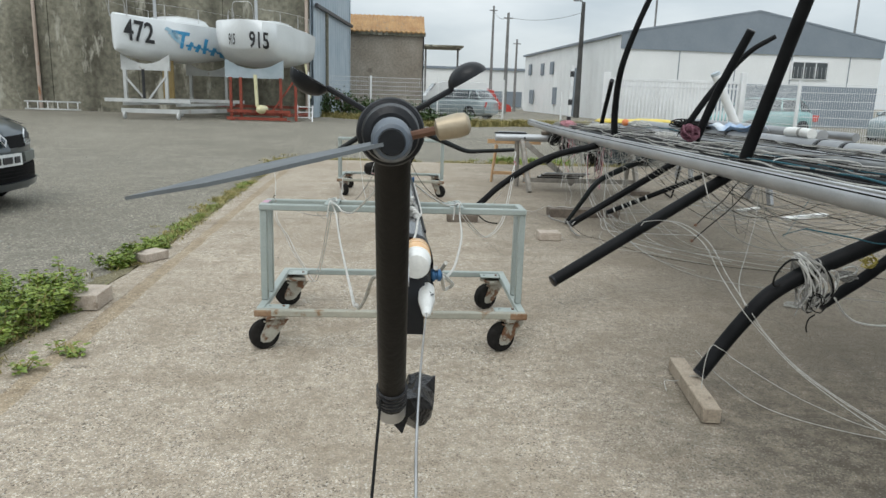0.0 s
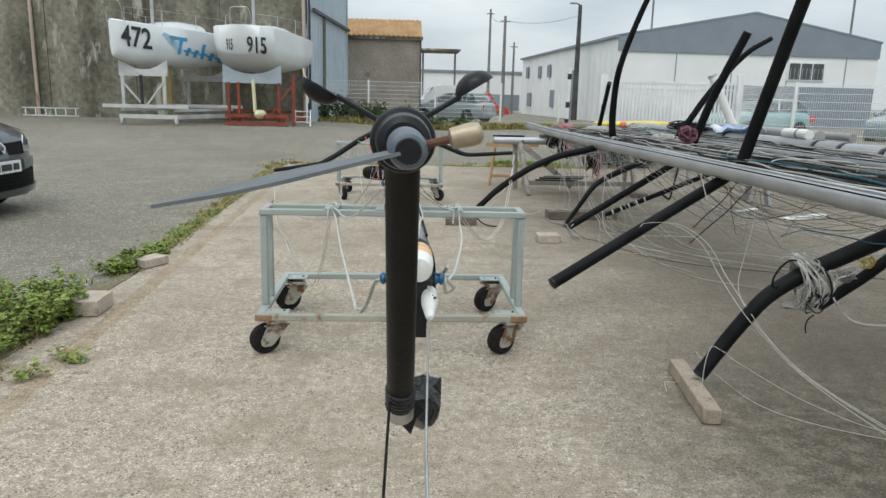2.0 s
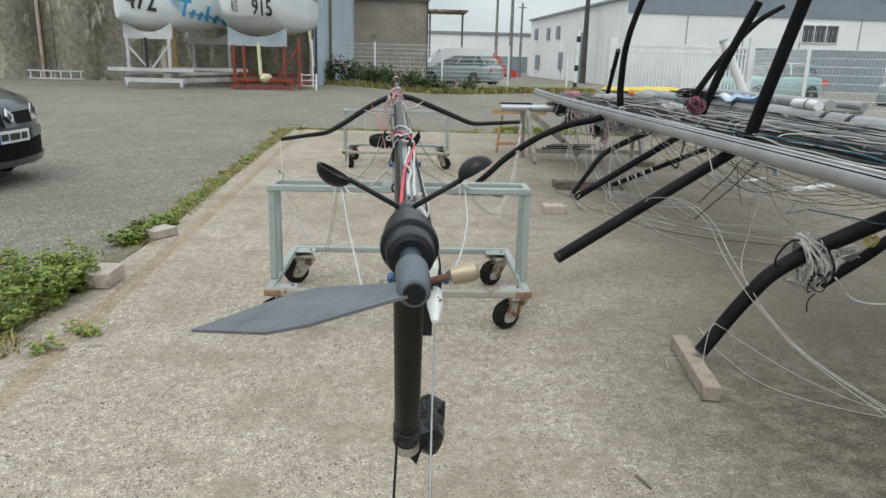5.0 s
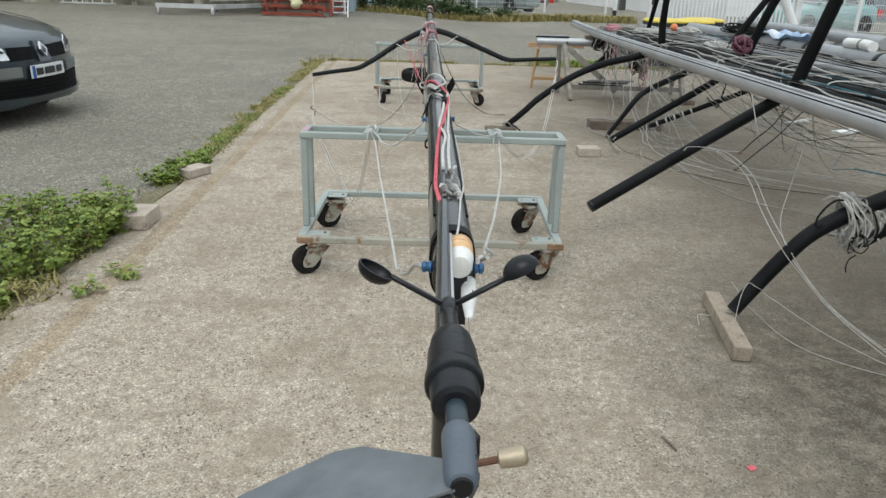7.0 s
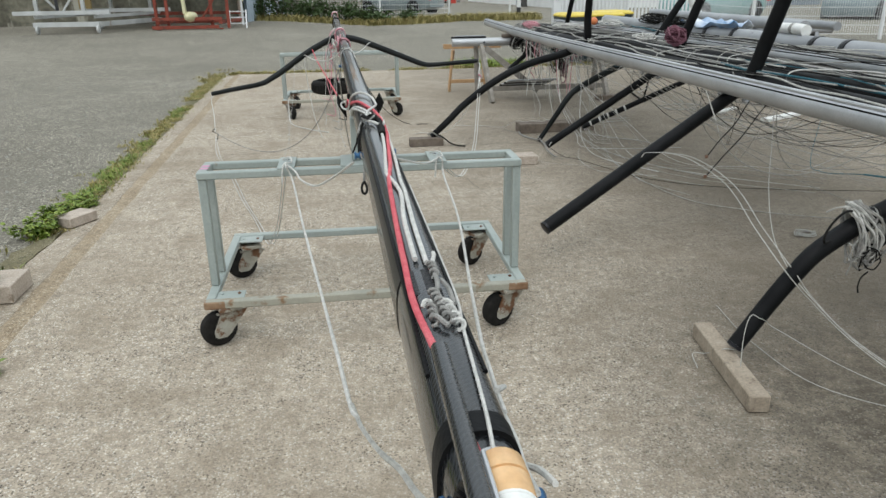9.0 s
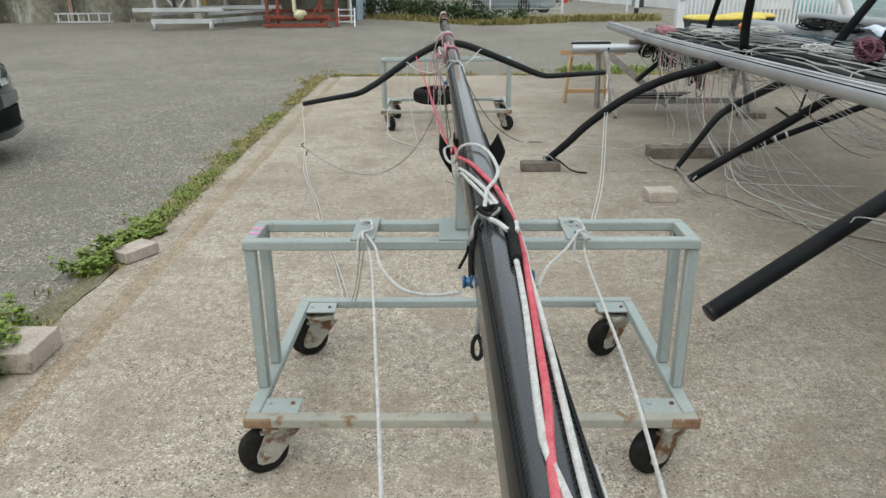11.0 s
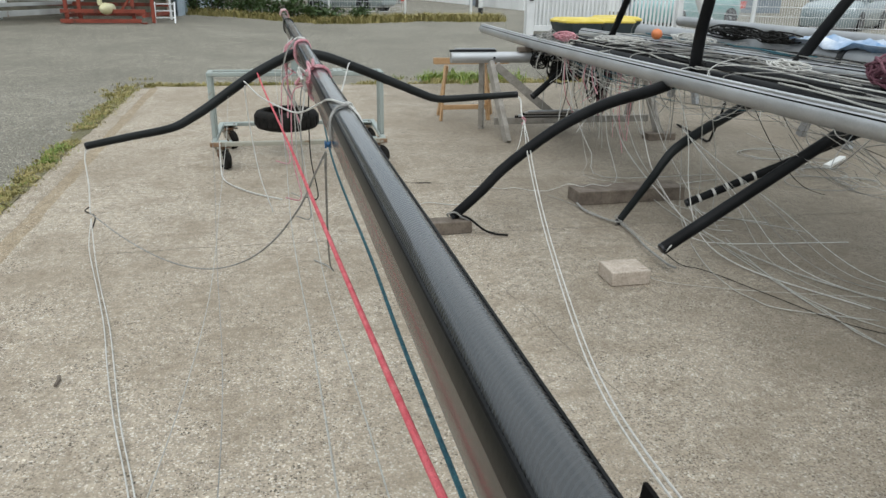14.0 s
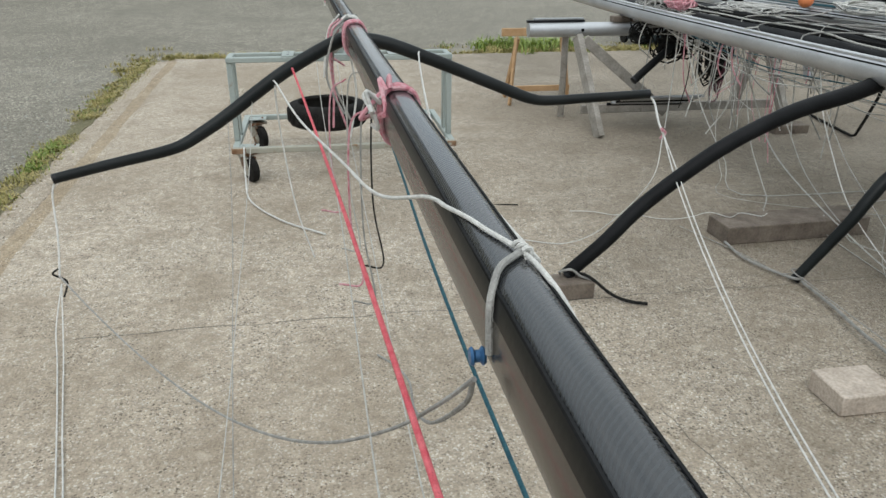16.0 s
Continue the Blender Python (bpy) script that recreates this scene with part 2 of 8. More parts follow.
ROPE_BLACK = shade("black_cord", (0.010, 0.010, 0.010), (0.024, 0.023, 0.021), 60, 0.85, 0, 0.4, 420, gloss=0.12)
WIRE = shade("thin_grey_wire", (0.30, 0.30, 0.29), (0.42, 0.42, 0.40), 30, 0.6, 0.2, 0.1, 200)
TAPE_BLACK = shade("wrinkled_black_tape", (0.01, 0.01, 0.011), (0.02, 0.02, 0.022), 40, 0.3, 0, 0.35, 150, gloss=0.22)
WOOD = shade("weathered_pale_timber", (0.39, 0.325, 0.265), (0.50, 0.43, 0.36), 14, 0.8, 0, 0.3, 110, (0.27, 0.215, 0.165), 16, 0.34, fine=0.24)
WOOD_MID = shade("dirty_brown_timber", (0.27, 0.22, 0.165), (0.37, 0.31, 0.24), 14, 0.85, 0, 0.3, 110, (0.17, 0.135, 0.10), 16, 0.36, fine=0.22)
WOOD_DARK = shade("old_brown_timber", (0.115, 0.09, 0.07), (0.195, 0.16, 0.128), 12, 0.85, 0, 0.35, 90, (0.08, 0.06, 0.045), 14, 0.35, fine=0.22)
WOOD_GREY = shade("grey_old_trestle_timber", (0.24, 0.22, 0.19), (0.36, 0.335, 0.30), 12, 0.85, 0, 0.35, 90, (0.14, 0.12, 0.10), 14, 0.3, fine=0.22)
WOOD_ORANGE = shade("varnished_orange_timber", (0.38, 0.22, 0.10), (0.50, 0.32, 0.17), 12, 0.6, 0, 0.2, 90)
LEAF = shade("weed_leaf", (0.075, 0.140, 0.014), (0.29, 0.355, 0.065), 22, 0.5, 0, 0.1, 120, fine=0.2)
LEAF_DARK = shade("dark_shrub_leaf", (0.03, 0.06, 0.015), (0.07, 0.12, 0.03), 9, 0.6, 0, 0.1, 60)
GRASS = shade("dry_verge_grass", (0.185, 0.175, 0.045), (0.42, 0.345, 0.145), 9, 0.75, 0, 0.1, 60, fine=0.2)
WALL_CONCRETE = shade("stained_old_concrete", (0.062, 0.057, 0.040), (0.245, 0.232, 0.178), 0.75, 0.92, 0, 0.3, 7, (0.40, 0.385, 0.32), 1.7, 0.44, fine=0.40, streak=0.30)
PEBBLE = shade("grey_pebble", (0.20, 0.195, 0.17), (0.36, 0.35, 0.31), 40, 0.9, 0, 0.2, 200)
CRADLE_WHITE = shade("weathered_white_steel", (0.42, 0.43, 0.42), (0.60, 0.61, 0.60), 2, 0.6, 0, 0.1, 40, (0.25, 0.17, 0.11), 5, 0.30)
CLAD_BLUE = shade("blue_grey_cladding", (0.33, 0.40, 0.46), (0.42, 0.48, 0.53), 1.2, 0.55, 0, 0.1, 20, (0.24, 0.27, 0.30), 2.5, 0.25)
CLAD_WHITE = shade("white_profiled_cladding", (0.74, 0.75, 0.74), (0.82, 0.83, 0.82), 0.5, 0.6, 0, 0.05, 20, (0.55, 0.55, 0.53), 1.5, 0.2)
CLAD_GREY = shade("slate_grey_cladding", (0.19, 0.225, 0.26), (0.235, 0.27, 0.305), 0.6, 0.6, 0, 0.05, 20)
RENDER_TAN = shade("tan_cement_render", (0.24, 0.205, 0.165), (0.35, 0.31, 0.26), 0.6, 0.9, 0, 0.2, 12, (0.20, 0.17, 0.14), 1.4, 0.35, fine=0.22)
ROOF_TILE = shade("lichened_orange_roofing", (0.34, 0.19, 0.085), (0.45, 0.28, 0.13), 1.6, 0.9, 0, 0.3, 14, (0.24, 0.20, 0.15), 3, 0.4, fine=0.22)
WHITE_STEEL = shade("white_coated_steel", (0.68, 0.69, 0.69), (0.78, 0.79, 0.79), 3, 0.45, 0, 0.05, 60, (0.50, 0.48, 0.44), 8, 0.12)
RED_STEEL = shade("rusty_red_steel", (0.20, 0.036, 0.02), (0.29, 0.062, 0.034), 4, 0.7, 0, 0.15, 40, (0.10, 0.035, 0.022), 6, 0.45)
GELCOAT = shade("white_gelcoat", (0.66, 0.69, 0.70), (0.74, 0.77, 0.78), 1.2, 0.25, 0, 0.02, 40, (0.55, 0.57, 0.56), 2.5, 0.2)
GELCOAT_GREY = shade("pale_blue_grey_board", (0.34, 0.41, 0.45), (0.43, 0.49, 0.53), 3, 0.6, 0, 0.05, 40)
INK_BLACK = shade("black_lettering", (0.015, 0.016, 0.018), (0.03, 0.03, 0.033), 5, 0.5, 0, 0.0, 50)
INK_BLUE = shade("sky_blue_lettering", (0.04, 0.26, 0.50), (0.07, 0.34, 0.58), 5, 0.5, 0, 0.0, 50)
CREAM = shade("cream_yellow_paint", (0.62, 0.58, 0.34), (0.72, 0.68, 0.45), 6, 0.5, 0, 0.03, 40)
OCHRE = shade("ochre_keel_board", (0.30, 0.21, 0.08), (0.38, 0.28, 0.13), 3, 0.7, 0, 0.1, 40)
CAR_PAINT = shade("dark_blue_grey_car_paint", (0.028, 0.043, 0.054), (0.034, 0.051, 0.064), 2, 0.28, 0.35, 0.0, 60, coat=0.7, fine=0.03)
CAR_TRIM = shade("grey_bumper_trim", (0.13, 0.14, 0.13), (0.17, 0.18, 0.165), 6, 0.6, 0, 0.05, 200)
CAR_SILVER = shade("dark_silver_green_car_paint", (0.22, 0.27, 0.28), (0.26, 0.31, 0.32), 1, 0.3, 0.3, 0.0, 40, coat=0.6, fine=0.03)
CAR_TEAL = shade("pale_teal_car_paint", (0.22, 0.42, 0.42), (0.27, 0.47, 0.46), 1, 0.3, 0.2, 0.0, 40, coat=0.6, fine=0.03)
CAR_WHITE = shade("white_car_paint", (0.72, 0.73, 0.73), (0.78, 0.79, 0.79), 1, 0.3, 0, 0.0, 40, coat=0.6, fine=0.03)
CAR_RED = shade("bright_red_paint", (0.50, 0.04, 0.03), (0.58, 0.07, 0.05), 1, 0.35, 0, 0.0, 40, coat=0.4, fine=0.03)
GLASS_DARK = shade("dark_window_glass", (0.03, 0.04, 0.045), (0.05, 0.06, 0.065), 2, 0.08, 0, 0.0, 40, coat=0.5, fine=0.02)
LAMP_CLEAR = shade("clear_headlamp_lens", (0.62, 0.66, 0.68), (0.75, 0.78, 0.80), 12, 0.12, 0.2, 0.0, 40, coat=0.8, fine=0.05)
PLATE_WHITE = shade("white_reflective_plate", (0.70, 0.72, 0.72), (0.76, 0.78, 0.78), 12, 0.4, 0, 0.0, 40, fine=0.03)
PLATE_BLUE = shade("blue_plate_band", (0.02, 0.09, 0.32), (0.03, 0.12, 0.38), 12, 0.4, 0, 0.0, 40, fine=0.03)
BIN_DARK = shade("dark_green_blue_bin", (0.018, 0.032, 0.04), (0.03, 0.045, 0.052), 6, 0.5, 0, 0.05, 40)
BIN_YELLOW = shade("yellow_bin_lid", (0.60, 0.45, 0.05), (0.70, 0.55, 0.10), 6, 0.5, 0, 0.03, 40)
ORANGE = shade("orange_plastic_float", (0.62, 0.16, 0.05), (0.72, 0.24, 0.09), 12, 0.5, 0, 0.05, 60)
POLE_DARK = shade("dark_weathered_pole", (0.05, 0.05, 0.048), (0.085, 0.083, 0.078), 1.5, 0.85, 0, 0.2, 20)
POLE_GREY = shade("weathered_utility_pole", (0.16, 0.16, 0.155), (0.24, 0.235, 0.225), 1.5, 0.85, 0, 0.2, 20)
PINK_MARK = shade("pink_marker_paint", (0.60, 0.25, 0.40), (0.66, 0.33, 0.46), 60, 0.7, 0, 0.1, 200)


# ---- mesh tools ----
class Mesh:
    """Gathers vertices and faces in world metres."""

    def __init__(self):
        self.v, self.f = [], []

    def add(self, vs, fs):
        n = len(self.v)
        self.v += [tuple(p) for p in vs]
        self.f += [tuple(i + n for i in f) for f in fs]
        return self

    def box(self, c, s, m=None, bev=0.004):
        """A chamfered box with centre c and size s, turned by m."""
        hx, hy, hz = (a / 2 for a in s)
        b = min(bev, hx * 0.6, hy * 0.6, hz * 0.6)
        vs, idx = [], {}
        for sx in (-1, 1):
            for sy in (-1, 1):
                for sz in (-1, 1):
                    for k, (ox, oy, oz) in enumerate(((0, b, b), (b, 0, b), (b, b, 0))):
                        idx[sx, sy, sz, k] = len(vs)
                        vs.append(Vector((sx * (hx - ox), sy * (hy - oy), sz * (hz - oz))))
        fs = []
        for s_ in (-1, 1):
            fs.append([idx[s_, a, d, 0] for a, d in ((-1, -1), (1, -1), (1, 1), (-1, 1))][::s_])
            fs.append([idx[a, s_, d, 1] for a, d in ((-1, -1), (-1, 1), (1, 1), (1, -1))][::s_])
            fs.append([idx[a, d, s_, 2] for a, d in ((-1, -1), (1, -1), (1, 1), (-1, 1))][::s_])
        for p in (-1, 1):
            for q in (-1, 1):
                fs.append([idx[p, q, -1, 0], idx[p, q, -1, 1], idx[p, q, 1, 1], idx[p, q, 1, 0]][::-p * q])
                fs.append([idx[p, -1, q, 0], idx[p, -1, q, 2], idx[p, 1, q, 2], idx[p, 1, q, 0]][::p * q])
                fs.append([idx[-1, p, q, 1], idx[-1, p, q, 2], idx[1, p, q, 2], idx[1, p, q, 1]][::-p * q])
                for r in (-1, 1):
                    fs.append([idx[p, q, r, 0], idx[p, q, r, 1], idx[p, q, r, 2]][::p * q * r])
        t = m or Matrix()
        return self.add([Vector(c) + t.to_3x3() @ v for v in vs], fs)

    def bar(self, a, b, w, h, bev=0.003, up=(0, 0, 1)):
        """A square bar from a to b, w wide and h high."""
        a, b = Vector(a), Vector(b)
        d = (b - a).normalized()
        side = d.cross(Vector(up))
        side = side.normalized() if side.length > 1e-4 else Vector((1, 0, 0))
        m = Matrix((side, d, side.cross(d))).transposed().to_4x4()
        return self.box((a + b) / 2, (w, (b - a).length, h), m, bev)

    def sweep(self, pts, profile, scales=None, up=(0, 0, 1), caps=True):
        """Sweeps a closed 2D profile (side, up) along the points."""
        pts = [Vector(p) for p in pts]
        n, k = len(pts), len(profile)
        vs, fs = [], []
        side0 = None
        for i, p in enumerate(pts):
            d = (pts[min(i + 1, n - 1)] - pts[max(i - 1, 0)]).normalized()
            if side0 is None:
                side0 = d.cross(Vector(up))
                side0 = side0.normalized() if side0.length > 1e-3 else Vector((1, 0, 0))
            side0 = (side0 - d * side0.dot(d)).normalized()
            u = side0.cross(d)
            s = scales[i] if scales else 1
            vs += [p + side0 * (x * s) + u * (y * s) for x, y in profile]
        for i in range(n - 1):
            for j in range(k):
                j2 = (j + 1) % k
                fs.append((i * k + j, i * k + j2, (i + 1) * k + j2, (i + 1) * k + j))
        if caps:
            fs.append(tuple(range(k - 1, -1, -1)))
            fs.append(tuple((n - 1) * k + j for j in range(k)))
        return self.add(vs, fs)

    def tube(self, pts, r, seg=8, scales=None, caps=True):
        return self.sweep(pts, [(r * math.cos(6.28318 * j / seg), r * math.sin(6.28318 * j / seg)) for j in range(seg)], scales, caps=caps)

    def lathe(self, base, axis, profile, seg=16):
        """Turns (distance along, radius) pairs about the axis."""
        base, axis = Vector(base), Vector(axis).normalized()
        pts = [base + axis * a for a, _ in profile]
        s = axis.orthogonal().normalized()
        u = s.cross(axis)
        vs, fs = [], []
        for p, (_, r) in zip(pts, profile):
            vs += [p + (s * math.cos(6.28318 * j / seg) + u * math.sin(6.28318 * j / seg)) * max(r, 1e-5) for j in range(seg)]
        for i in range(len(profile) - 1):
            for j in range(seg):
                j2 = (j + 1) % seg
                fs.append((i * seg + j, i * seg + j2, (i + 1) * seg + j2, (i + 1) * seg + j))
        fs.append(tuple(range(seg - 1, -1, -1)))
        fs.append(tuple((len(profile) - 1) * seg + j for j in range(seg)))
        return self.add(vs, fs)

    def prism(self, poly, depth, m):
        """A flat outline (x, y) with thickness along z, placed by m."""
        k = len(poly)
        vs = [m @ Vector((x, y, z)) for z in (-depth / 2, depth / 2) for x, y in poly]
        fs = [tuple(range(k - 1, -1, -1)), tuple(range(k, 2 * k))] + [(j, (j + 1) % k, k + (j + 1) % k, k + j) for j in range(k)]
        return self.add(vs, fs)

    def loft(self, rings, caps=True):
        k = len(rings[0])
        vs = [p for r in rings for p in r]
        fs = [(i * k + j, i * k + (j + 1) % k, (i + 1) * k + (j + 1) % k, (i + 1) * k + j) for i in range(len(rings) - 1) for j in range(k)]
        if caps:
            fs += [tuple(range(k - 1, -1, -1)), tuple((len(rings) - 1) * k + j for j in range(k))]
        return self.add(vs, fs)


def spline(pts, n=8):
    """A smooth curve through the points, n steps between each two."""
    p = [Vector(q) for q in pts]
    if len(p) < 3:
        return [p[0].lerp(p[-1], i / n) for i in range(n + 1)]
    p = [p[0] * 2 - p[1]] + p + [p[-1] * 2 - p[-2]]
    out = []
    for i in range(1, len(p) - 2):
        a, b, c, d = p[i - 1:i + 3]
        for j in range(n):
            t = j / n
            out.append(0.5 * (2 * b + (c - a) * t + (2 * a - 5 * b + 4 * c - d) * t * t + (3 * b - a - 3 * c + d) * t ** 3))
    return out + [p[-2]]


def build(name, mesh, material, at=(0, 0, 0), smooth=True, angle=40):
    me = bpy.data.meshes.new(name)
    o = Vector(at)
    me.from_pydata([Vector(v) - o for v in mesh.v], [], mesh.f)
    me.materials.append(material)
    bm = bmesh.new()
    bm.from_mesh(me)
    bmesh.ops.recalc_face_normals(bm, faces=bm.faces)
    bm.to_mesh(me)
    bm.free()
    if smooth:
        me.shade_smooth()
        me.set_sharp_from_angle(angle=radians(angle))
    return me


def thing(name, at, label, category, group="", kind=""):
    """An empty at the thing's base, to which its parts are tied."""
    ob = new(name)
    ob.location = at
    ob.empty_display_size = 0.1
    return tagged(ob, label, category, group, kind)


def base_of(ob):
    p = Vector(ob.location)
    return p + base_of(ob.parent) if ob.parent else p


def part(name, mesh, material, parent, label="", smooth=True, angle=40):
    ob = new(name, build(name, mesh, material, base_of(parent), smooth, angle))
    ob.parent = parent
    return tagged(ob, label)


def solid(name, mesh, material, label, category, group="", kind="", smooth=True, at=(0, 0, 0), angle=40):
    """A thing of one single mesh."""
    ob = new(name, build(name, mesh, material, at, smooth, angle))
    ob.location = at
    return tagged(ob, label, category, group, kind)


# ---- ground ----
def rise(x, y):
    """The yard climbs a little towards the old concrete building."""
    def ease(a):
        a = max(0.0, min(1.0, a))
        return a * a * (3 - 2 * a)
    return -0.02 + 0.25 * ease((y - 14) / 8) * ease((1.5 - x) / 4.5) + 0.10 * ease((y - 15) / 12) * ease((x - 1) / 4)


def stations(fine_lo, fine_hi, step, lo, hi):
    out = list(np.arange(fine_lo, fine_hi + 1e-6, step))
    a = step
    while out[0] > lo:
        a *= 1.5
        out.insert(0, max(lo, out[0] - a))
    a = step
    while out[-1] < hi:
        a *= 1.5
        out.append(min(hi, out[-1] + a))
    return [float(v) for v in out]


g = Mesh()
xs, ys = stations(-16, 16, 1.0, -1500, 1500), stations(-4, 40, 1.0, -300, 3000)
for yy_ in ys:
    for xx in xs:
        g.v.append((xx, yy_, rise(xx, yy_)))
for j in range(len(ys) - 1):
    for i in range(len(xs) - 1):
        a = j * len(xs) + i
        g.f.append((a, a + 1, a + 1 + len(xs), a + len(xs)))
solid("ground", g, ASPHALT, "worn grey asphalt yard with loose gravel", "ground", kind="structure")


def kerb_x(y):
    return -1.372 - 0.036 * y


# the slab, with an uneven worn left and far edge
rng = random.Random(4)
def outer_x(y):
    """The outer edge of the narrow kerb strip beside the slab."""
    u = max(0.0, min(1.0, (y - 4.6) / 3.4))
    return -1.72 * (1 - u) + (kerb_x(y) - 0.15) * u


edge = [(kerb_x(y) + 0.105 + rng.uniform(-0.010, 0.010), y) for y in np.arange(-4, 13.3, 0.22)]
far = [(x, 13.35 + rng.uniform(-0.03, 0.03)) for x in np.arange(-1.8, 7.0, 0.3)]
outline = edge + far + [(7.0, -4.0)]
s = Mesh()
n = len(outline)
s.add([(x, y, 0.0) for x, y in outline] + [(x, y, -0.12) for x, y in outline],
      [tuple(range(n - 1, -1, -1)), tuple(range(n, 2 * n))] + [(j, (j + 1) % n, n + (j + 1) % n, n + j) for j in range(n)])
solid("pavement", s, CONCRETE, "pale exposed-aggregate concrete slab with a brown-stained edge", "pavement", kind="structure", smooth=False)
def ribbon(left, right, z, low, y0, y1, step):
    """A long low strip between two edge lines."""
    m, ys_ = Mesh(), list(np.arange(y0, y1, step))
    rows = []
    for y in ys_:
        a, b = left(y) + rng.uniform(-0.014, 0.014), right(y) + rng.uniform(-0.006, 0.006)
        rows.append([Vector((a - 0.008, y, low)), Vector((a, y, z - 0.006)), Vector((a + 0.012, y, z)), Vector(((a + b) / 2, y, z + rng.uniform(-0.002, 0.002))), Vector((b - 0.008, y, z)), Vector((b, y, z - 0.006)), Vector((b, y, low))])
    return m.loft(rows)


solid("kerb", ribbon(outer_x, lambda y: kerb_x(y) + 0.012, -0.004, -0.12, -4, 13.3, 0.2), CONCRETE, "narrow worn concrete kerb strip beside the slab", "kerb", kind="structure", angle=60)
sand, sand_rows = Mesh(), []
for y in np.arange(-4, 13.3, 0.06):
    a, b = kerb_x(y) - 0.03 + 0.045 * noise.noise(Vector((1.0, y * 1.9, 0.0))) + rng.uniform(-0.018, 0.018), kerb_x(y) + 0.135 + 0.04 * noise.noise(Vector((7.0, y * 1.6, 0.0))) + rng.uniform(-0.014, 0.014)
    sand_rows.append([Vector((a, y, -0.012)), Vector((a * 0.7 + b * 0.3, y, -0.006 + rng.uniform(-0.003, 0.003))), Vector((a * 0.4 + b * 0.6, y, -0.003 + rng.uniform(-0.003, 0.003))), Vector((b, y, -0.008)), Vector((b - 0.01, y, -0.10)), Vector((a + 0.01, y, -0.10))])
sand.loft(sand_rows)
solid("sand_joint", sand, SAND, "sand-filled joint between kerb and slab", "sand", kind="structure", angle=60)
SOIL = stony("verge_soil", (0.135, 0.115, 0.062), (0.20, 0.17, 0.10), (0.05, 0.04, 0.025), (0.36, 0.32, 0.24), 120, 0.3, 0.15, 3.0, (0.12, 0.115, 0.05), False, 0.3)
soil, soil_rows = Mesh(), []
for y in np.arange(-4, 13.3, 0.07):
    wide = 0.13 + 0.07 * noise.noise(Vector((0.0, y * 1.7, 5.0))) + rng.uniform(-0.025, 0.025)
    a, b = outer_x(y) - max(0.03, wide), outer_x(y) + 0.012 + rng.uniform(-0.012, 0.012)
    soil_rows.append([Vector((a, y, -0.019)), Vector((a * 0.5 + b * 0.5, y, -0.008 + rng.uniform(-0.003, 0.004))), Vector((b, y, -0.002)), Vector((b - 0.01, y, -0.08)), Vector((a + 0.02, y, -0.08))])
soil.loft(soil_rows)
solid("verge_soil", soil, SOIL, "dark earth along the slab's outer edge", "soil", kind="structure", angle=60)
CRACK = shade("dark_joint_dirt", (0.10, 0.09, 0.07), (0.20, 0.18, 0.15), 20, 0.95, 0, 0.2, 90)
cr = Mesh()
for y0, xa, xb in ((7.33, -1.1, 6.9), (1.6, -1.4, 6.9)):
    pts = [(x, y0 + rng.uniform(-0.012, 0.012), 0.001) for x in np.arange(xa, xb, 0.12)]
    cr.sweep(pts, [(-0.002, 0), (0.002, 0), (0.001, 0.0008), (-0.001, 0.0008)])
pts = [(0.70 + 0.14 * t + rng.uniform(-.008, .008), 6.62 - 0.95 * t + rng.uniform(-.015, .015), 0.001) for t in np.linspace(0.0, 1.0, 26)]
cr.sweep(pts, [(-0.0015, 0), (0.0015, 0), (0.0005, 0.0008), (-0.0005, 0.0008)])
pts = [(2.0 + 0.13 * math.sin((5.9 - y) * 0.62) + rng.uniform(-.012, .012), y, 0.001) for y in np.arange(1.5, 6.2, 0.09)]
cr.sweep(pts, [(-0.002, 0), (0.002, 0), (0.0006, 0.0008), (-0.0006, 0.0008)])
solid("trim", cr, CRACK, "dirt-filled cracks across the concrete slab", "crack", kind="structure", smooth=False)


